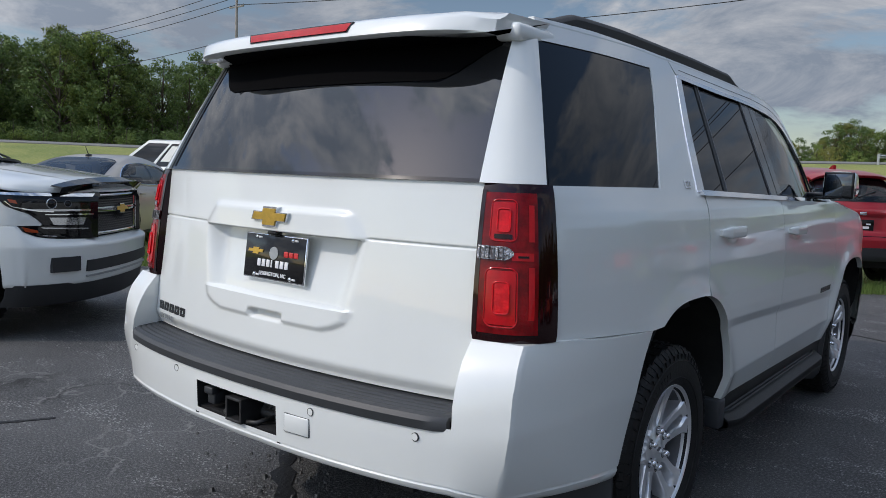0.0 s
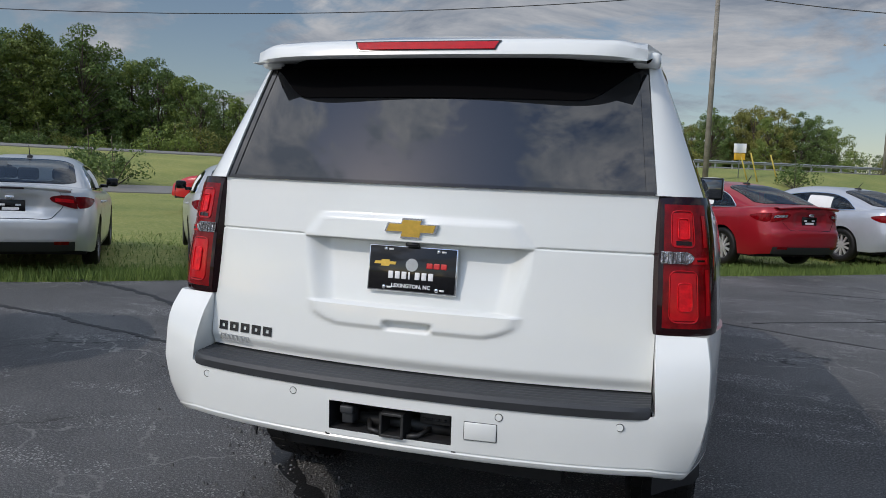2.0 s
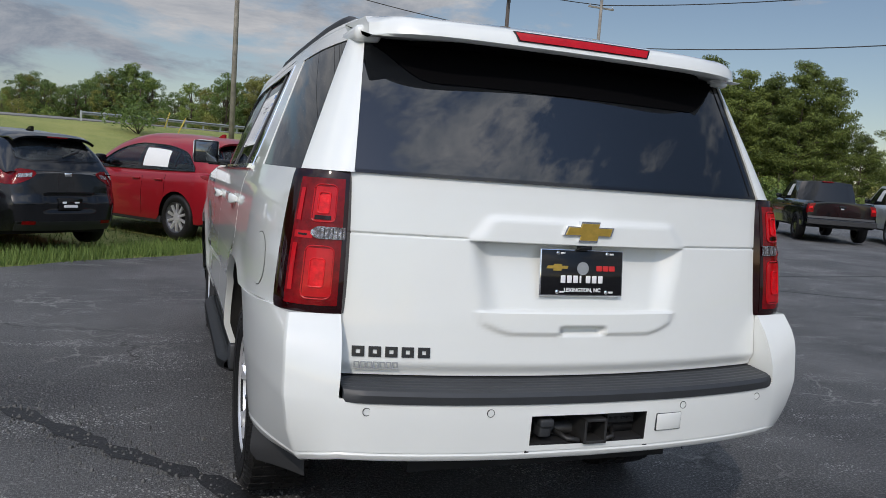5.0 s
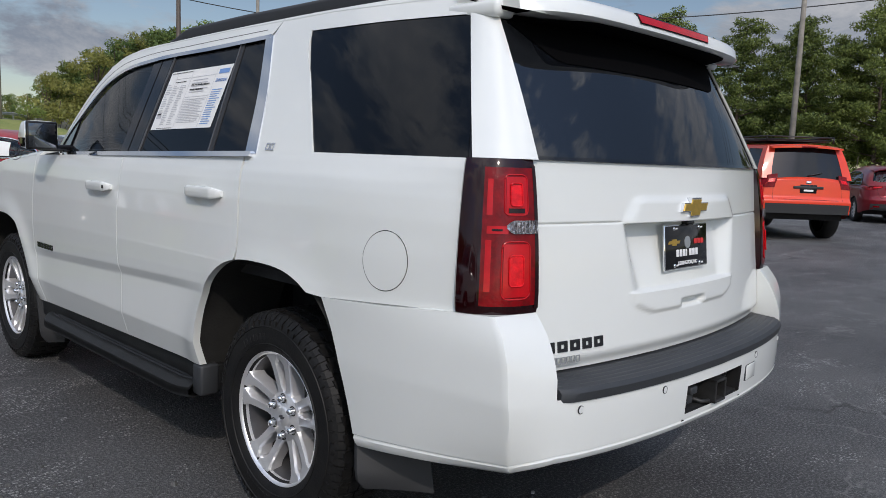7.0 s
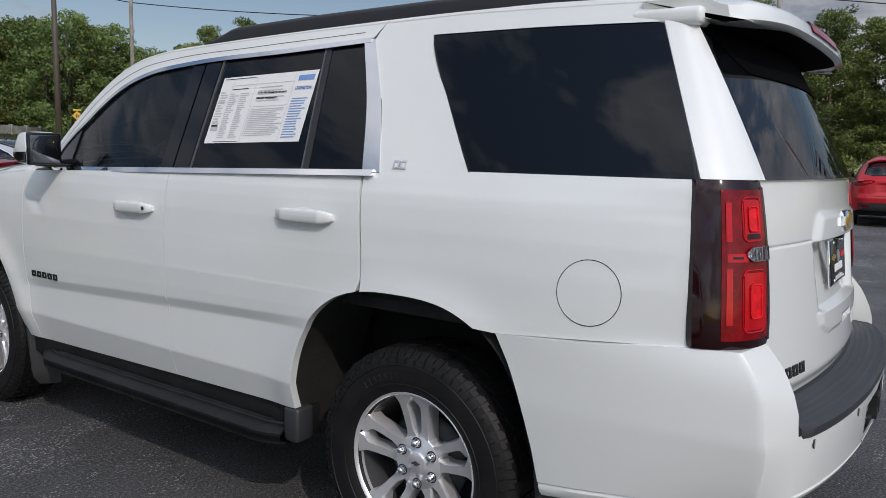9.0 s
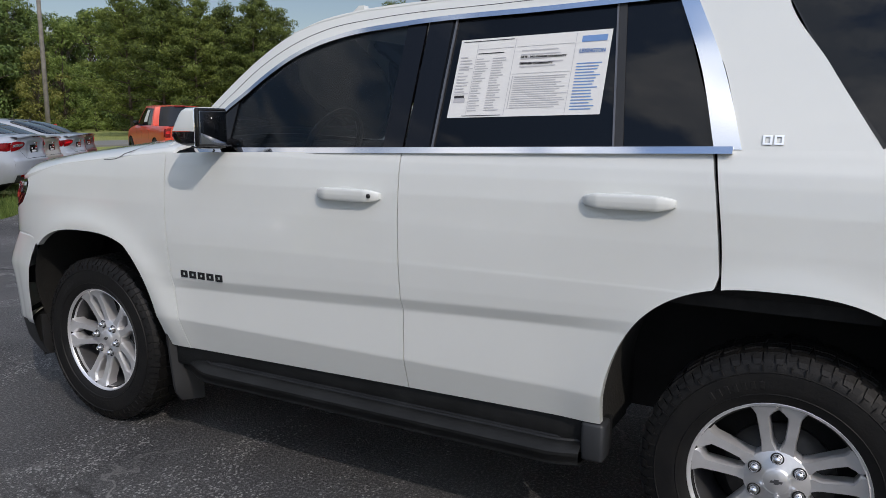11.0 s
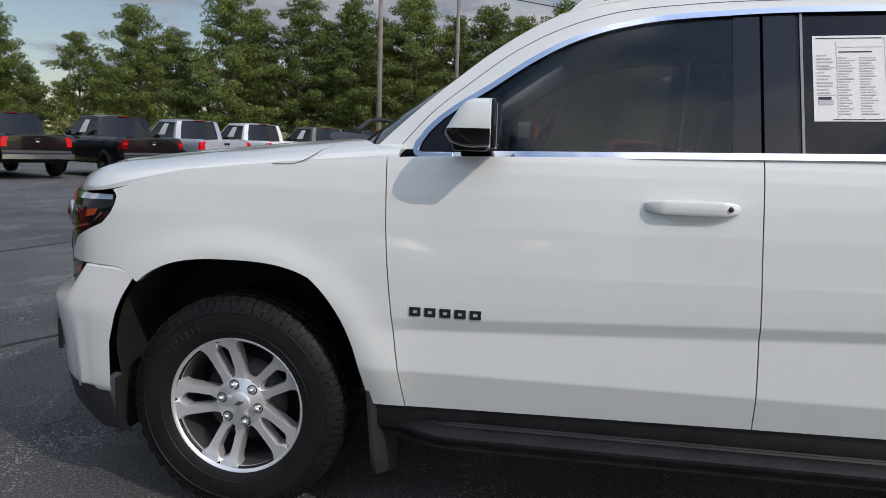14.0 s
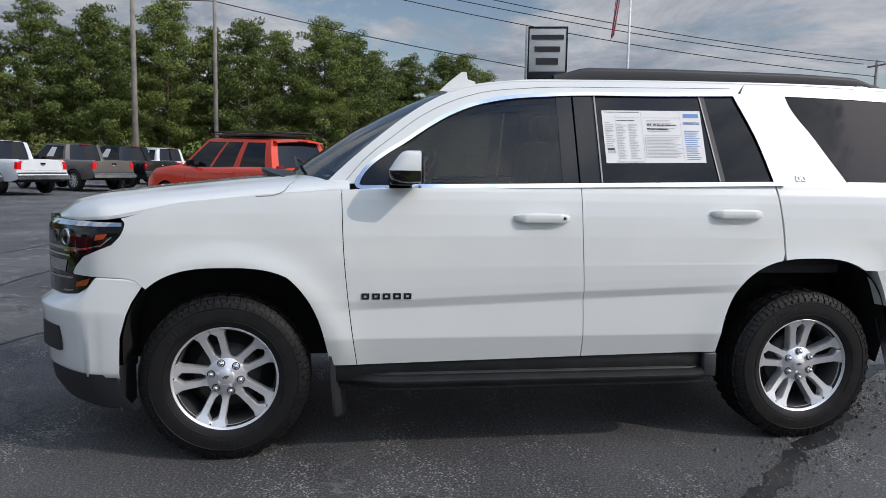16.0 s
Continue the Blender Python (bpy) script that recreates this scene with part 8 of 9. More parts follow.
TRUCKS = "pickups parked on the far edge"
build_car("pickup", pose(14.0, 19.5, 0.03, 0, 0, -27) @ Matrix.Scale(1.08, 4), ORANGE, "orange pickup truck with black flares", "truck", TRUCKS, black_trim=True)
build_car("pickup", pose(16.4, 18.3, 0.03, 0, 0, -31) @ Matrix.Scale(1.08, 4), BLACK, "black pickup truck with a chrome step bumper", "truck", TRUCKS, lamp_mat=RED_BRIGHT)
build_car("pickup", pose(18.2, 15.7, 0.03, 0, 0, -31) @ Matrix.Scale(1.08, 4), BLACK, "black crew-cab pickup with window sheets", "truck", TRUCKS, black_trim=True)
build_car("pickup", pose(21.1, 14.7, 0.03, 0, 0, -33) @ Matrix.Scale(1.08, 4), STEELBLUE, "steel grey pickup truck with a silver tailgate", "truck", TRUCKS, lamp_mat=RED_BRIGHT)
build_car("pickup", pose(24.6, 13.8, 0.03, 0, 0, -35) @ Matrix.Scale(1.08, 4), CARWHITE, "white pickup truck with a chrome bumper", "truck", TRUCKS, lamp_mat=RED_BRIGHT)
build_car("pickup", pose(28.5, 12.4, 0.03, 0, 0, -37) @ Matrix.Scale(1.08, 4), BROWN, "taupe pickup truck at the far edge", "truck", TRUCKS, lamp_mat=RED_BRIGHT)
build_car("pickup", pose(32.0, 11.2, 0.03, 0, 0, -37) @ Matrix.Scale(1.08, 4), BLACK, "black pickup with a bed cap", "truck", TRUCKS, black_trim=True)
build_car("pickup", pose(36.9, 10.6, 0.03, 0, 0, -38) @ Matrix.Scale(1.08, 4), CARWHITE, "white pickup truck far along the row", "truck", TRUCKS, lamp_mat=RED_BRIGHT)

build_car("suv", pose(13.2, 4.2, 0.0, 0, 0, -45) @ Matrix.Scale(1.06, 4), ORANGE, "orange-red off-road SUV with a black roof rack", "car", black_trim=True, sticker=False, bars=1, rack=True)
build_car("crossover", pose(21.5, 4.6, 0.0, 0, 0, -60), DEEPRED, "maroon crossover parked behind the off-roader", sticker=False)
build_car("crossover", pose(17.0, 1.35, 0.0, 0, 0, -84), BRIGHTRED, "crimson crossover parked across the lot", sticker=False)
build_car("pickup", pose(36.0, 8.5, 0.0, 0, 0, -70), CARWHITE, "white pickup parked far across the lot", "truck", sticker=False)

second = copy_thing(suv, pose(-8.25, -1.26, -DROP, 0, 0, -51))
tagged(second, "white full-size SUV with a dark bonnet guard", "car")
guard = []
for c in np.linspace(-0.93, 0.93, 25):
    guard.append([(0.80 * c, 4.985 + 0.10 * (1 - c * c) - 0.05 * abs(c) ** 4, 1.19 - 0.02 * c * c - 0.03 * abs(c) ** 4), (0.82 * c, 5.03 + 0.10 * (1 - c * c) - 0.07 * abs(c) ** 4, 1.235 - 0.02 * c * c - 0.03 * abs(c) ** 4), (0.80 * c, 4.92 + 0.10 * (1 - c * c) - 0.05 * abs(c) ** 4, 1.27 - 0.03 * c * c - 0.05 * abs(c) ** 4)])
part("bonnet_guard", fix(sheet(guard, inward=np.array((0, -0.01, -0.01)))), GLOSSBLACK, second, "smoked plastic bonnet guard")

# ---- highway, bridge, side road ----


def ribbon(points, w, z, mat, name, label, thick=0.08):
    p = spline(points, 60)
    rows = []
    for i, q in enumerate(p):
        d = p[min(i + 1, len(p) - 1)] - p[max(i - 1, 0)]
        n = np.array((-d[1], d[0])) / np.linalg.norm(d[:2])
        rows.append([(q[0] + n[0] * w * k, q[1] + n[1] * w * k, (z if z is not None else max(ground_height(q[0] + n[0] * w * kk, q[1] + n[1] * w * kk) for kk in (-1, 0, 1)) + 0.06)) for k in (-1, -0.5, 0, 0.5, 1)])
    return tagged(part(name, fix(sheet(rows, inward=np.array((0, 0, -thick)))), mat), label, "road", kind="structure")


hw = [[(*at_edge(u, sd), crest(u) + 0.08 + 0.32 * (sd - 50) / 8.5) for sd in (49.6, 50.2, 54, 58, 58.6)] for u in np.linspace(-320, 71.5, 96)]
tagged(part("road", fix(sheet(hw, inward=np.array((0, 0, -0.3)))), ROAD), "pale highway along the top of the bank", "road", kind="structure")
ribbon([(-2, 53), (8, 49), (18, 45.8), (28.5, 44), (42, 43), (56, 40), (84, 29), (130, 10), (200, -20)], 4.8, 0.10, ROAD, "road", "pale side road beyond the grass", 0.15)

lane = [[(*at_edge(u, sd), rise(u, sd) + 0.06) for sd in (29.5, 30.4, 31.4, 32.4)] for u in np.linspace(-34, -3, 20)]
tagged(part("road", fix(sheet(lane, inward=np.array((0, 0, -0.2)))), ROAD), "narrow pale drive at the foot of the bank", "road", kind="structure")

bridge = thing("road_bridge", pose(0, 0, 0), "weathered concrete bridge carrying the highway", "bridge")
b0, b1 = Vector(at_edge(70, 54)), Vector(at_edge(118, 54))
bd = (b1 - b0).normalized()
bn = Vector((-bd.y, bd.x))


def bridge_box(t0, t1, n0, n1, z0, z1):
    p = [b0 + bd * t + bn * n for t, n in ((t0, n0), (t1, n0), (t1, n1), (t0, n1))]
    v = [(q.x, q.y, z) for z in (z0, z1) for q in p]
    return v, [(3, 2, 1, 0), (4, 5, 6, 7), (0, 1, 5, 4), (1, 2, 6, 5), (2, 3, 7, 6), (3, 0, 4, 7)]


span = (b1 - b0).length
part("deck", bridge_box(0, span, -5, 5, 3.0, 3.35), CONCRETE, bridge, smooth=False)
part("parapet", bridge_box(0, span, -5.2, -4.9, 3.0, 4.15), CONCRETE, bridge, smooth=False)
part("parapet", bridge_box(0, span, 4.9, 5.2, 3.0, 4.15), CONCRETE, bridge, smooth=False)
for k in range(4):
    part("beam", bridge_box(0, span, -4.4 + 2.7 * k, -3.9 + 2.7 * k, 2.3, 3.0), CONCRETE, bridge, smooth=False)
for k in range(11):
    part("rail_post", bridge_box(2 + 4 * k, 2.35 + 4 * k, -5.3, -4.85, 2.9, 4.3), CONCRETE, bridge, smooth=False)
for t in (10, 20, 30, 40):
    part("pier_cap", bridge_box(t - 0.5, t + 0.5, -4.6, 4.6, 1.7, 2.3), CONCRETE, bridge, smooth=False)
    for n in (-3.4, 0.0, 3.4):
        q = b0 + bd * t + bn * n
        part("pier_column", moved(lathe([(0.4, -0.3), (0.4, 1.75)], 14, "z"), pose(q.x, q.y, 0)), CONCRETE, bridge)

rail = thing("guard_rail", pose(0, 0, 0), "galvanised guard rail along the highway", "fence")
for u0, u1 in ((26, 70),):
    us_ = np.arange(u0, u1 + 0.1, 2.0)
    rows = []
    for u in us_:
        x, y = at_edge(u, 48.6)
        h = rise(u, 48.6)
        rows.append([(x, y, h + z) for z in (0.45, 0.52, 0.58, 0.66, 0.74)])
    rr_ = np.array(rows)
    rr_[:, [1, 3], 0] -= AWAY.x * 0.08
    rr_[:, [1, 3], 1] -= AWAY.y * 0.08
    part("beam", fix(sheet(rr_, inward=np.array((AWAY.x * 0.02, AWAY.y * 0.02, 0)))), GALV, rail)
    for u in us_:
        x, y = at_edge(u, 48.75)
        h = rise(u, 48.75)
        part("post", block(x - 0.08, x + 0.08, y - 0.08, y + 0.08, h - 0.5, h + 0.8), GALV, rail, smooth=False)

# ---- poles, lamps, wires, signs ----


def utility_pole(x, y, h, arms=2, mat=POLEWOOD, wide=1.0):
    z = ground_height(x, y) - 0.2
    p = thing("utility_pole", pose(x, y, z), "weathered wooden utility pole with insulators", "pole", "utility poles")
    part("pole", tube([(0, 0, 0), (0, 0, h * 0.5), (0, 0, h)], [0.17 * wide, 0.14 * wide, 0.11 * wide], 10), mat, p)
    for k in range(arms):
        zz = h - 0.5 - 1.1 * k
        part("cross_arm", block(-1.1, 1.1, -0.06, 0.06, zz - 0.06, zz + 0.06), POLEWOOD, p, smooth=False)
        for xx in (-1.0, 0.0, 1.0):
            part("insulator", moved(lathe([(0.02, 0), (0.06, 0.03), (0.03, 0.08), (0.05, 0.14), (0.0, 0.2)], 8, "z"), pose(xx, 0, zz + 0.05)), GALV, p)
    return Vector((x, y, z + h))


def lot_lamp(x, y, h, az):
    p = thing("lot_lamp", pose(x, y, 0, 0, 0, az), "tall bronze lot lamp with twin floodlights", "lamp", "lot lamps")
    part("post", tube([(0, 0, 0), (0, 0, h)], [0.11, 0.07], 10), BROWNSTEEL, p)
    part("bracket", tube([(-0.55, 0, h - 0.15), (-0.5, 0, h - 0.45), (0, 0, h - 0.5), (0.5, 0, h - 0.45), (0.55, 0, h - 0.15)], 0.035, 8), BROWNSTEEL, p)
    for s in (-1, 1):
        part("floodlight", block(s * 0.55 - 0.22, s * 0.55 + 0.22, -0.2, 0.2, h - 0.16, h + 0.10, 0.05), BROWNSTEEL, p)
    part("base", lathe([(0.0, 0.5), (0.25, 0.5), (0.28, 0.0)], 14, "z"), CONCRETE, p)


def wire(a, b, sag, r=0.034):
    pts = [a.lerp(b, t) - Vector((0, 0, sag * 4 * t * (1 - t))) for t in np.linspace(0, 1, 16)]
    return tube(pts, r, 4)


pA = utility_pole(3.3, 62.7, 19.5, wide=1.4)
pL = utility_pole(-60, 44, 15.5)
pB = utility_pole(29.5, 50.5, 16.5)
pF = utility_pole(51, 11.5, 17.0)
utility_pole(40, 14.3, 15.0, 0)
pG = utility_pole(54.7, -42.4, 11.1, 1)
pW = utility_pole(-130, 46, 15)
utility_pole(21.8, 86.8, 14.0, 1)
lot_lamp(10.8, 25.6, 8.6, 60)
wires = thing("overhead_wires", pose(0, 0, 0), "thin overhead power lines across the sky", "cable")
for a, b, sag in ((pW, pL, 1.2), (pL, pA, 1.2), (pA, pB, 0.8), (pB, pF, 1.2), (pF, pG, 1.0)):
    for dx, dz in ((-1.0, -0.3), (1.0, -0.3), (0.0, -1.4), (0.1, -4.5)):
        o = Vector((dx * 0.7, dx * 0.7, dz))
        part("wire", wire(a + o, b + o, sag), WIRE, wires)

sg = thing("road_sign", pose(6.1, 66.7, ground_height(6.1, 66.7)) @ Matrix.Scale(1.1, 4), "small white and yellow road sign on posts", "sign")
part("panel", block(-0.45, 0.45, -0.02, 0.02, 1.9, 2.6, 0.01), PLATE_WHITE, sg)
part("panel", block(-0.40, 0.40, -0.03, 0.01, 1.35, 1.85, 0.01), YELLOW, sg)
part("post", tube([(0, 0.03, -0.3), (0, 0.03, 2.5)], 0.04, 6), GALV, sg)
ys_ = thing("warning_sign", pose(34.1, 66.5, 2.4, 0, 0, -26) @ Matrix.Scale(0.68, 4), "yellow diamond warning sign on a post", "sign")
part("diamond", fix(prism([(0, 3.3), (0.62, 2.68), (0, 2.06), (-0.62, 2.68)], -0.03, 0.0)), YELLOW, ys_)
part("plate", block(-0.35, 0.35, -0.03, 0.0, 1.55, 1.95, 0.01), YELLOW, ys_)
part("plate", block(-0.50, 0.50, -0.03, 0.0, 3.33, 3.52, 0.01), YELLOW, ys_)
part("symbol", joined(tube([(-0.12, -0.035, 2.40), (-0.12, -0.035, 2.75), (-0.05, -0.035, 2.88), (0.08, -0.035, 2.86), (0.13, -0.035, 2.72), (0.10, -0.035, 2.60)], 0.045, 5), block(0.0, 0.20, -0.04, -0.02, 2.52, 2.60)), BLACKINK, ys_, smooth=False)
part("post", tube([(0, 0.03, -4.2), (0, 0.03, 3.3)], 0.07, 6), GALV, ys_)
for x0, y0, dx, dz in ((-1.9, 66.8, 0.4, 1.3), (-1.0, 61.4, 0.7, 1.5), (6.8, 66.3, -0.6, 1.9), (7.6, 65.9, -0.7, 2.4), (9.4, 68.2, -0.7, 2.2), (31.3, 65.8, 0.8, 2.9), (32.4, 65.3, 0.8, 2.9), (33.2, 65.0, 0.8, 2.3)):
    h = ground_height(x0, y0)
    tagged(part("guy_wire_guard", tube([(x0, y0, h - 0.1), (x0 + dx, y0, h + dz)], 0.055, 6), GUARD), "pale yellow plastic guy-wire guard in the grass", "guard")
slim = thing("slim_post", pose(17.4, 44.7, 0), "slim pale steel post beyond the grass", "pole")
part("post", tube([(0, 0, -0.1), (0, 0, 4.75)], [0.09, 0.07], 8), GALV, slim)
part("cap", moved(lathe([(0.0, 0.06), (0.06, 0.04), (0.09, 0.0)], 10, "z"), pose(0, 0, 4.75)), GALV, slim)

scrap = tagged(part("paper_scrap", fix(block(-0.012, 0.012, -0.007, 0.007, 0.0, 0.006, 0.002)), PAPER), "small white paper scrap on the asphalt", "litter")
scrap.matrix_world = pose(-0.007, 0.74, 0.001, 0, 4, 35)
stop = tagged(part("parking_stop", fix(block(-0.9, 0.9, -0.09, 0.09, -0.05, 0.13, 0.03)), CONCRETE), "weathered concrete parking stop in the grass", "kerb")
stop.matrix_world = pose(15.35, 26.6, 0.0, 0, 0, -20)
rs = thing("small_sign", pose(28.9, 49.2, 0, 0, 0, -26), "small red and white sign beside the pole", "sign")
part("panel", block(-0.30, 0.30, -0.02, 0.02, 0.75, 1.25, 0.01), PLATE_RED, rs)
part("lettering_bar", block(-0.22, 0.22, -0.026, -0.018, 0.93, 1.07), PLATE_WHITE, rs, smooth=False)
part("post", tube([(0, 0.03, -0.2), (0, 0.03, 0.95)], 0.03, 6), GALV, rs)
ds = thing("dealer_sign", pose(39.7, -9.1, 0.15, 0, 0, 74), "tall white and black dealer pylon sign", "sign")
part("face", block(-1.10, 1.10, -0.14, 0.14, 6.8, 9.3, 0.02), SIGNFACE, ds)
for x0, x1, z0, z1 in ((-1.18, 1.15, 9.28, 9.40), (-1.18, -1.08, 6.8, 9.28), (1.06, 1.15, 6.8, 9.28)):
    part("frame", block(x0, x1, -0.155, 0.155, z0, z1, 0.01), GLOSSBLACK, ds)
part("foot_panel", block(-1.15, 1.15, -0.15, 0.15, 6.1, 6.8, 0.03), GLOSSBLACK, ds)
part("side_edge", block(1.15, 1.30, -0.17, 0.17, 6.1, 9.4, 0.02), GALV, ds)
for z0, z1, w in ((8.65, 8.92, 0.95), (7.95, 8.25, 0.75), (7.2, 7.58, 0.65)):
    part("lettering_bar", block(-w, w, 0.15, 0.17, z0, z1), BLACKINK, ds, smooth=False)
    part("lettering_bar", block(-w, w, -0.17, -0.15, z0, z1), BLACKINK, ds, smooth=False)
part("lettering_bar", block(-0.6, 0.6, -0.17, -0.15, 6.35, 6.55), PLATE_WHITE, ds, smooth=False)
part("column", block(-0.35, 0.35, -0.12, 0.12, -0.2, 6.1), GLOSSBLACK, ds, smooth=False)
fp = thing("flag_pole", pose(45.6, -16.5, 0), "white flagpole with a hanging striped flag", "flagpole")
part("pole", tube([(0, 0, 0), (0, 0, 18)], [0.12, 0.06], 10), PLATE_WHITE, fp)
rows = [[(0.16 * math.sin(7 * t + 2.5 * q), 0.08 + 0.95 * q + (0.55 - 0.30 * q) * t, 16.4 - 6.0 * q - 0.5 * t) for q in np.linspace(0, 1, 14)] for t in np.linspace(0, 1, 10)]
fl_ = part("flag", fix(sheet(rows, inward=np.array((0.01, 0, 0)))), PLATE_WHITE, fp)
for k in (0, 2, 4, 6, 8):
    st_ = [[(p[0] - 0.015, p[1], p[2]) for p in row] for row in rows[k:k + 2]]
    part("stripe", fix(sheet(st_, inward=np.array((0.04, 0, 0)))), PLATE_RED, fl_)

# ---- trees ----


def leaf_cloud(lumps, rnd, per, length, width, spiky):
    """Small leaf sprays over lumps given as (centre, radius, flatness): dense at the lump's skin, so that each lump shades itself."""
    v, f = [], []
    for c, r, flat in lumps:
        for _ in range(max(8, int(per * (r / 0.8) ** 2))):
            d = Vector((rnd.gauss(0, 1), rnd.gauss(0, 1), rnd.gauss(0.12, 1))).normalized()
            k = r * (0.45 + 0.55 * rnd.random() ** 0.5)
            p = Vector((c[0] + d.x * k, c[1] + d.y * k, c[2] + d.z * k * flat))
            side = d.cross(Vector((rnd.uniform(-1, 1), rnd.uniform(-1, 1), rnd.uniform(-1, 1)))).normalized()
            out = (side + d * rnd.uniform(-0.1, 0.9 if spiky else 0.6)).normalized()
            w = out.cross(d + Vector((rnd.uniform(-.4, .4), rnd.uniform(-.4, .4), rnd.uniform(-.2, .4)))).normalized()
            s = rnd.uniform(0.6, 1.4)
            i = len(v)
            v += [tuple(p - w * width * s), tuple(p + w * width * s), tuple(p + out * length * s)]
            f.append((i, i + 1, i + 2))
    return v, f


def make_tree(kind, seed, leaf, per, sparse=0.0, coarse=1.0):
    """A tree 10 m tall (a bush 2.6 m); plant() scales it."""
    r = random.Random(seed)
    t = thing({"pine": "pine_tree", "broad": "broadleaf_tree", "bush": "bush"}[kind], pose(0, 0, 0), {"pine": "tall dark green pine with layered boughs", "broad": "leafy green broadleaf tree", "bush": "dense green roadside bush"}[kind], "tree" if kind != "bush" else "bush", {"pine": "pines beyond the lot", "broad": "trees along the highway", "bush": "roadside bushes"}[kind])
    lumps, limbs = [], []
    h = 2.6 if kind == "bush" else 10.0
    lean = (r.uniform(-0.3, 0.3), r.uniform(-0.3, 0.3))
    trunk = [(lean[0] * k * k, lean[1] * k * k, h * k * 0.95) for k in np.linspace(0, 1, 8)]
    if kind == "pine":
        bare = r.uniform(0.06, 0.16) + 0.16 * sparse
        n = int(86 - 32 * sparse)
        width = r.uniform(0.27, 0.33) - 0.05 * sparse
        for k in range(n):
            f = bare + (0.97 - bare) * (k + r.random()) / n
            g = (f - bare) / (1 - bare)
            reach = h * width * (1.05 - 0.95 * g ** 1.7) * (0.72 + 0.28 * min(1, g * 5)) * r.uniform(0.5, 1.15) + 0.12
            a = k * 2.4 + r.uniform(-0.8, 0.8)
            z = h * f
            up_ = r.uniform(0.02, 0.36)
            x0, y0 = lean[0] * f * f, lean[1] * f * f
            e = (x0 + math.cos(a) * reach, y0 + math.sin(a) * reach, z + reach * up_)
            limbs.append(([(x0, y0, z - 0.1), (x0 + (e[0] - x0) * 0.5, y0 + (e[1] - y0) * 0.5, z + reach * up_ * 0.35), e], 0.045))
            for q in ((0.40, 0.62, 0.82, 1.0) if reach > 1.3 else (0.45, 0.75, 1.0) if reach > 0.7 else (0.6, 1.0)):
                rr = r.uniform(0.34, 0.60) * (0.75 + 0.25 * min(1.0, reach))
                lumps.append(((x0 + (e[0] - x0) * q + r.uniform(-.22, .22), y0 + (e[1] - y0) * q + r.uniform(-.22, .22), z + (e[2] - z) * q + r.uniform(-0.05, 0.18)), rr, r.uniform(0.38, 0.62)))
        lumps.append(((lean[0], lean[1], h * 0.955), 0.33, 1.3))
    elif kind == "broad":
        side_ = [r.uniform(0.72, 1.18) for _ in range(7)]
        for k in range(120):
            f = r.uniform(0.07, 0.94) if k % 4 else r.uniform(0.02, 0.4)
            a = r.uniform(0, 6.28)
            reach = h * 0.31 * math.sin(math.pi * min(1, 0.16 + 0.82 * f)) ** 0.6 * r.uniform(0.4, 1.08) * side_[int(a / 6.29 * 7)]
            e = (math.cos(a) * reach, math.sin(a) * reach, h * f)
            limbs.append(([(0, 0, h * f * 0.6), (e[0] * 0.5, e[1] * 0.5, h * f * 0.85), e], 0.05))
            lumps.append((e, h * r.uniform(0.035, 0.075), r.uniform(0.7, 1.0)))
        lumps.append(((0, 0, h * 0.92), h * 0.08, 0.9))
    else:
        for k in range(14):
            a = r.uniform(0, 6.28)
            e = (math.cos(a) * h * r.uniform(0, 0.6), math.sin(a) * h * r.uniform(0, 0.6), h * r.uniform(0.2, 0.8))
            limbs.append(([(0, 0, 0), (e[0] * 0.5, e[1] * 0.5, e[2] * 0.6), e], 0.03))
            lumps.append((e, h * r.uniform(0.14, 0.26), 0.8))
    part("trunk", joined(tube(trunk, [max(0.02, h * 0.014 * (1 - 0.85 * k)) for k in np.linspace(0, 1, 8)], 8), *[tube(p, [w, w * 0.7, 0.012], 4) for p, w in limbs[::2]]), BARK, t)
    size = {"pine": (0.15, 0.038), "broad": (0.17, 0.080), "bush": (0.15, 0.055)}[kind]
    part("crown", leaf_cloud(lumps, r, per, size[0] * coarse, size[1] * coarse, kind == "pine"), leaf, t, smooth=False)
    return t


rt = random.Random(11)
PINES = [make_tree("pine", 20 + k, LEAF_PINE, 260, (0, 0.15, 0.5, 0.0, 0.9)[k]) for k in range(5)]
FAR_PINES = [make_tree("pine", 30 + k, LEAF_PINE, 85, 0.1, 1.7) for k in range(3)]
BROADS = [make_tree("broad", 40 + k, m_, 150) for k, m_ in enumerate((LEAF_OAK, LEAF_OAK, LEAF_LIGHT, LEAF_AUTUMN))]
BUSHES = [make_tree("bush", 60 + k, m_, 150) for k, m_ in enumerate((LEAF_OAK, LEAF_LIGHT, LEAF_AUTUMN))]
used = set()


def plant(proto, az, d, top, sink=0.3):
    """A tree at a bearing from the lot's middle (degrees clockwise from the SUV's heading) and a distance, its tip at the height top."""
    x, y = d * math.sin(radians(az)), d * math.cos(radians(az))
    z = ground_height(x, y) - sink
    size = max(top - z, 1.5) / (2.6 if proto.name[:4] == "bush" else 10.0)
    m = pose(x, y, z, 0, 0, rt.uniform(0, 360)) @ Matrix.Scale(size, 4)
    if proto.name not in used:
        used.add(proto.name)
        proto.matrix_world = m
        return proto
    return copy_thing(proto, m @ Matrix.Diagonal((*[1 / k for k in proto.scale], 1)))


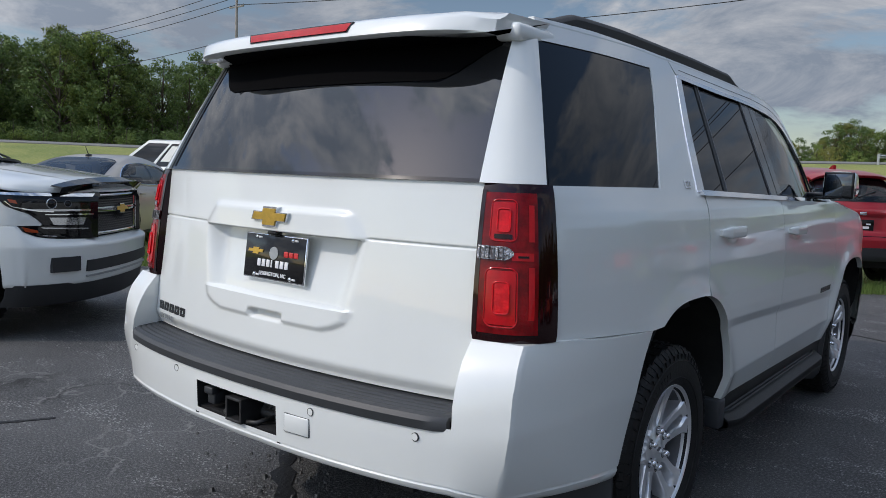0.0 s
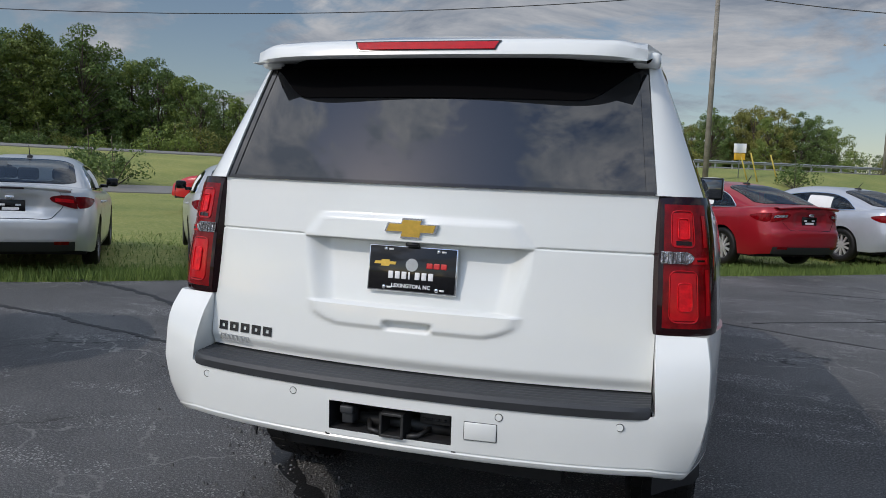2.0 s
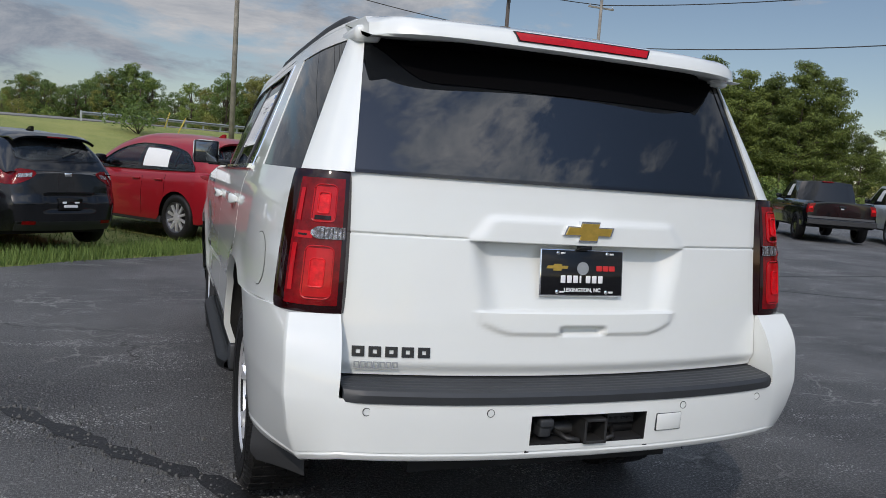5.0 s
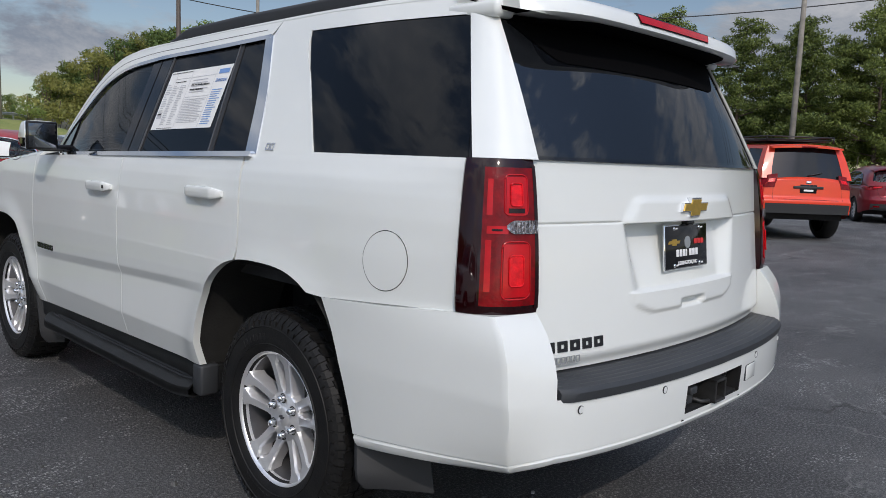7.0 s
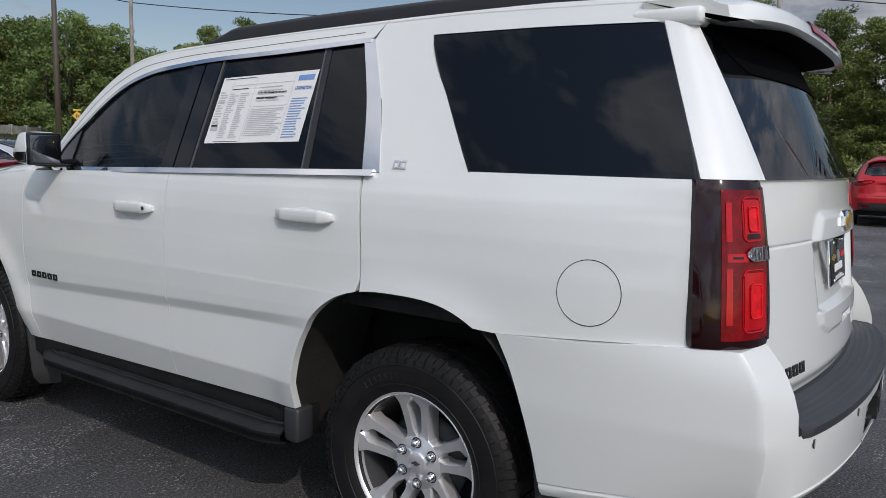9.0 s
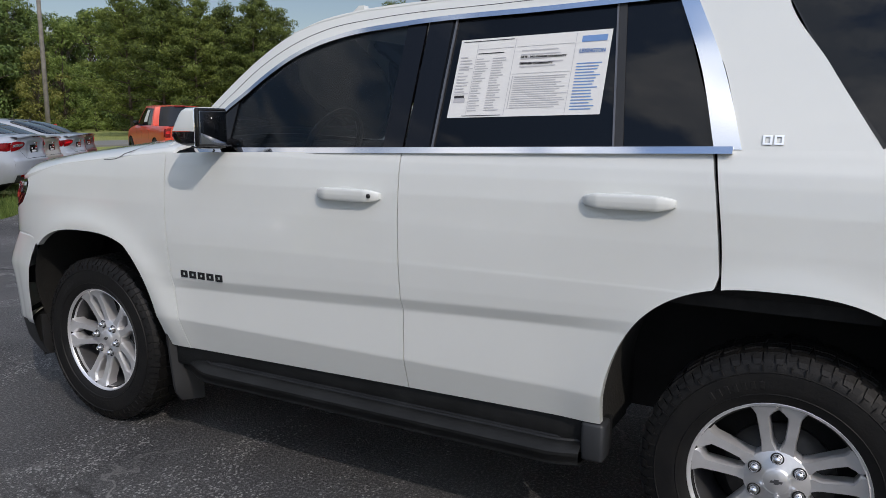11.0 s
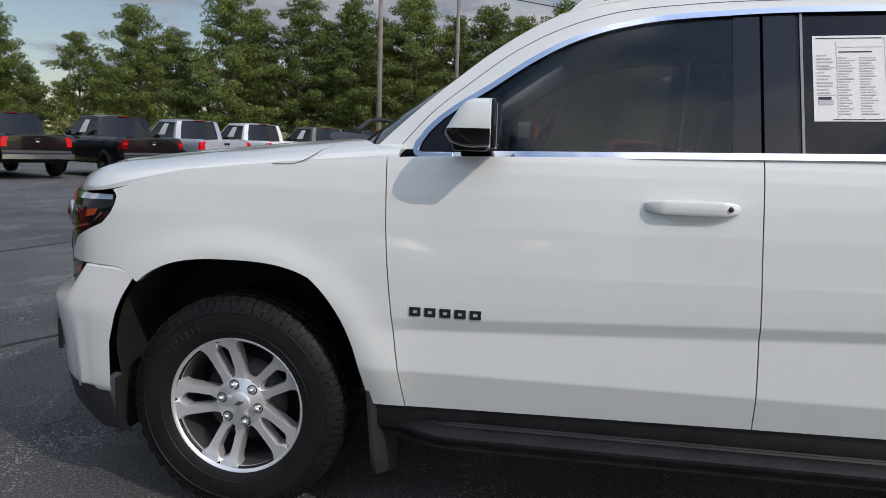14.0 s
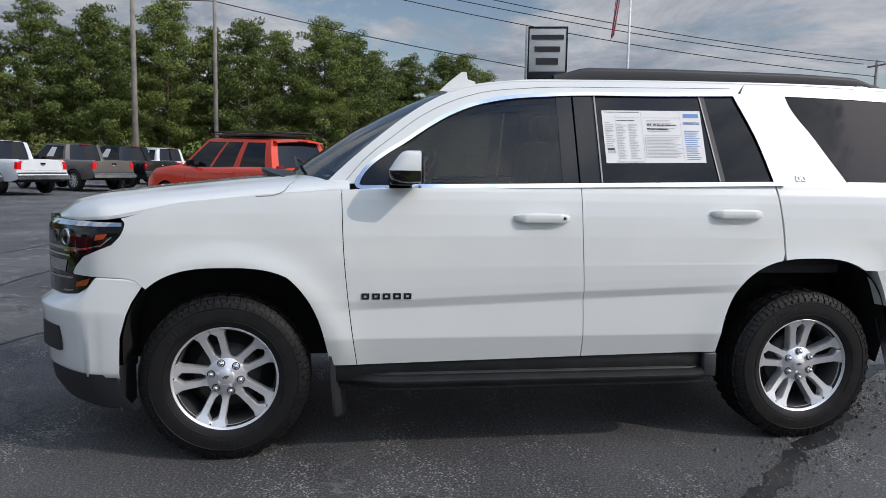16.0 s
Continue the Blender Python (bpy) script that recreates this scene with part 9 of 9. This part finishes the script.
def wood(az0, az1, count, d0, d1, tops, kinds):
    """Trees scattered over a sector; tops gives the height of their tips over the bearing."""
    for k in range(count):
        az = az0 + (az1 - az0) * (k + rt.random()) / count
        hh = float(np.interp(az, [p[0] for p in tops], [p[1] for p in tops]))
        plant(rt.choice(kinds), az, rt.uniform(d0, d1), hh * rt.uniform(0.80, 1.0))


# the pines beyond the far row of trucks, one by one
for az, d, top, k in ((36.5, 84, 14.3, 0), (38.6, 80, 14.8, 3), (40.8, 80, 13.5, 0), (42.8, 82, 13.4, 1), (44.9, 80, 14.4, 3), (46.6, 82, 13.0, 0), (48.9, 90, 8.4, 1), (51.7, 80, 11.0, 4), (53.3, 88, 9.0, 2),
                      (55.4, 76, 13.4, 1), (58.2, 84, 12.5, 0), (61.8, 75, 16.4, 2), (63.8, 80, 14.6, 3), (66.4, 76, 15.6, 2), (68.7, 82, 14.0, 0), (71.0, 75, 15.5, 3), (73.2, 80, 14.4, 1), (75.4, 77, 17.0, 0),
                      (78.2, 80, 15.0, 3)):
    plant(PINES[k], az, d, top)
for az, d, top, k in ((81.1, 75, 15.4, 1), (84.0, 80, 15.2, 3), (87.0, 75, 15.8, 0), (89.0, 78, 15.2, 1), (91.4, 84, 14.2, 3), (94.2, 90, 14.6, 2), (96.4, 90, 14.8, 1), (98.5, 90, 15.0, 3), (100.2, 96, 13.5, 2)):
    plant(PINES[k], az, d, top)
wood(36, 99, 34, 90, 104, [(36, 12), (46, 12), (48.5, 8), (52, 8), (55, 11), (75, 13), (95, 13), (99, 12)], FAR_PINES)
wood(100, 112, 8, 108, 120, [(100, 12), (104, 9), (112, 6)], FAR_PINES)
# the broken wood along the highway
wood(-86, -36, 66, 100, 118, [(-86, 17), (-69, 17.5), (-64, 19), (-60, 16), (-56, 17), (-51, 19), (-47.3, 20.5), (-43, 19.2), (-39, 17.4), (-36, 14.5)], BROADS[:3] + FAR_PINES[:1])
wood(-36, -24, 20, 100, 114, [(-36, 14), (-32, 12), (-29.5, 11.4), (-26.6, 14.2), (-25, 9.5), (-24, 8.5)], BROADS[:3])
wood(-24, -11, 40, 104, 120, [(-24, 8.4), (-19.7, 8.0), (-15.8, 8.0), (-11, 8.2)], BROADS)
wood(-11, -1.5, 26, 106, 118, [(-11, 9.0), (-9.8, 11.4), (-7, 9.6), (-3.8, 14.4), (-1.5, 10)], BROADS)
wood(-1.5, 11, 26, 98, 112, [(-1.5, 9.0), (0, 10), (3.4, 13.6), (7.9, 12.6), (11, 10.5)], BROADS)
wood(11, 18, 8, 150, 165, [(11, 10), (18, 12.5)], BROADS)
wood(17.0, 25, 18, 134, 150, [(17.0, 12.5), (20, 17.5), (23, 21.5), (25, 23.5)], BROADS + FAR_PINES[:2])
wood(25, 46, 34, 126, 146, [(25, 24), (26.6, 25), (29, 23), (32.8, 20), (36, 22), (39, 22), (42.5, 19), (46, 17)], FAR_PINES[:1] + BROADS[1:3] + BROADS[2:3])
plant(BROADS[3], 31.5, 122, 12), plant(BROADS[2], 33.0, 122, 11), plant(BROADS[3], 20.3, 128, 16.5), plant(BROADS[3], -25.2, 99, 9)
for k in range(46):    # undergrowth
    az = 30 + k * 1.6 + rt.uniform(-0.6, 0.6)
    plant(rt.choice(BUSHES), az, (70 if az > 40 else 122) + rt.uniform(-2, 4), rt.uniform(1.8, 4.0), 0.2)
for az, d, top in ((-3.5, 60, 6.0), (-41.5, 40, 3.0), (-43, 42, 3.4), (9, 66, 4.8)):
    plant(BUSHES[0], az, d, top, 0.1)
for k in range(60):
    az = -84 + k * 1.75
    plant(rt.choice(BUSHES), az, 92 + rt.uniform(0, 6), rt.uniform(4.8, 7.0), 0.3)

# ---- grass along the lot's edge ----
rg = random.Random(5)
gv, gf = [], []
for k in range(70000):
    u = rg.uniform(-17, 24)
    s = abs(rg.gauss(0, 0.55)) + rg.uniform(-0.10, 0.25) if k % 3 else rg.uniform(0, 7)
    x, y = at_edge(u, s)
    h = rg.uniform(0.04, 0.14) * (1.1 if s < 1.0 else 0.7)
    a = rg.uniform(0, 6.28)
    w = rg.uniform(0.004, 0.010)
    dx, dy = math.cos(a), math.sin(a)
    bx, by_ = rg.uniform(-0.06, 0.06), rg.uniform(-0.06, 0.06)
    i = len(gv)
    gv += [(x - dx * w, y - dy * w, -0.02), (x + dx * w, y + dy * w, -0.02), (x + bx + dx * w * 0.3, y + by_ + dy * w * 0.3, h)]
    gf.append((i, i + 1, i + 2))
tagged(part("grass", (gv, gf), BLADE, smooth=False), "uneven green grass along the asphalt edge", "grass", kind="stuff")
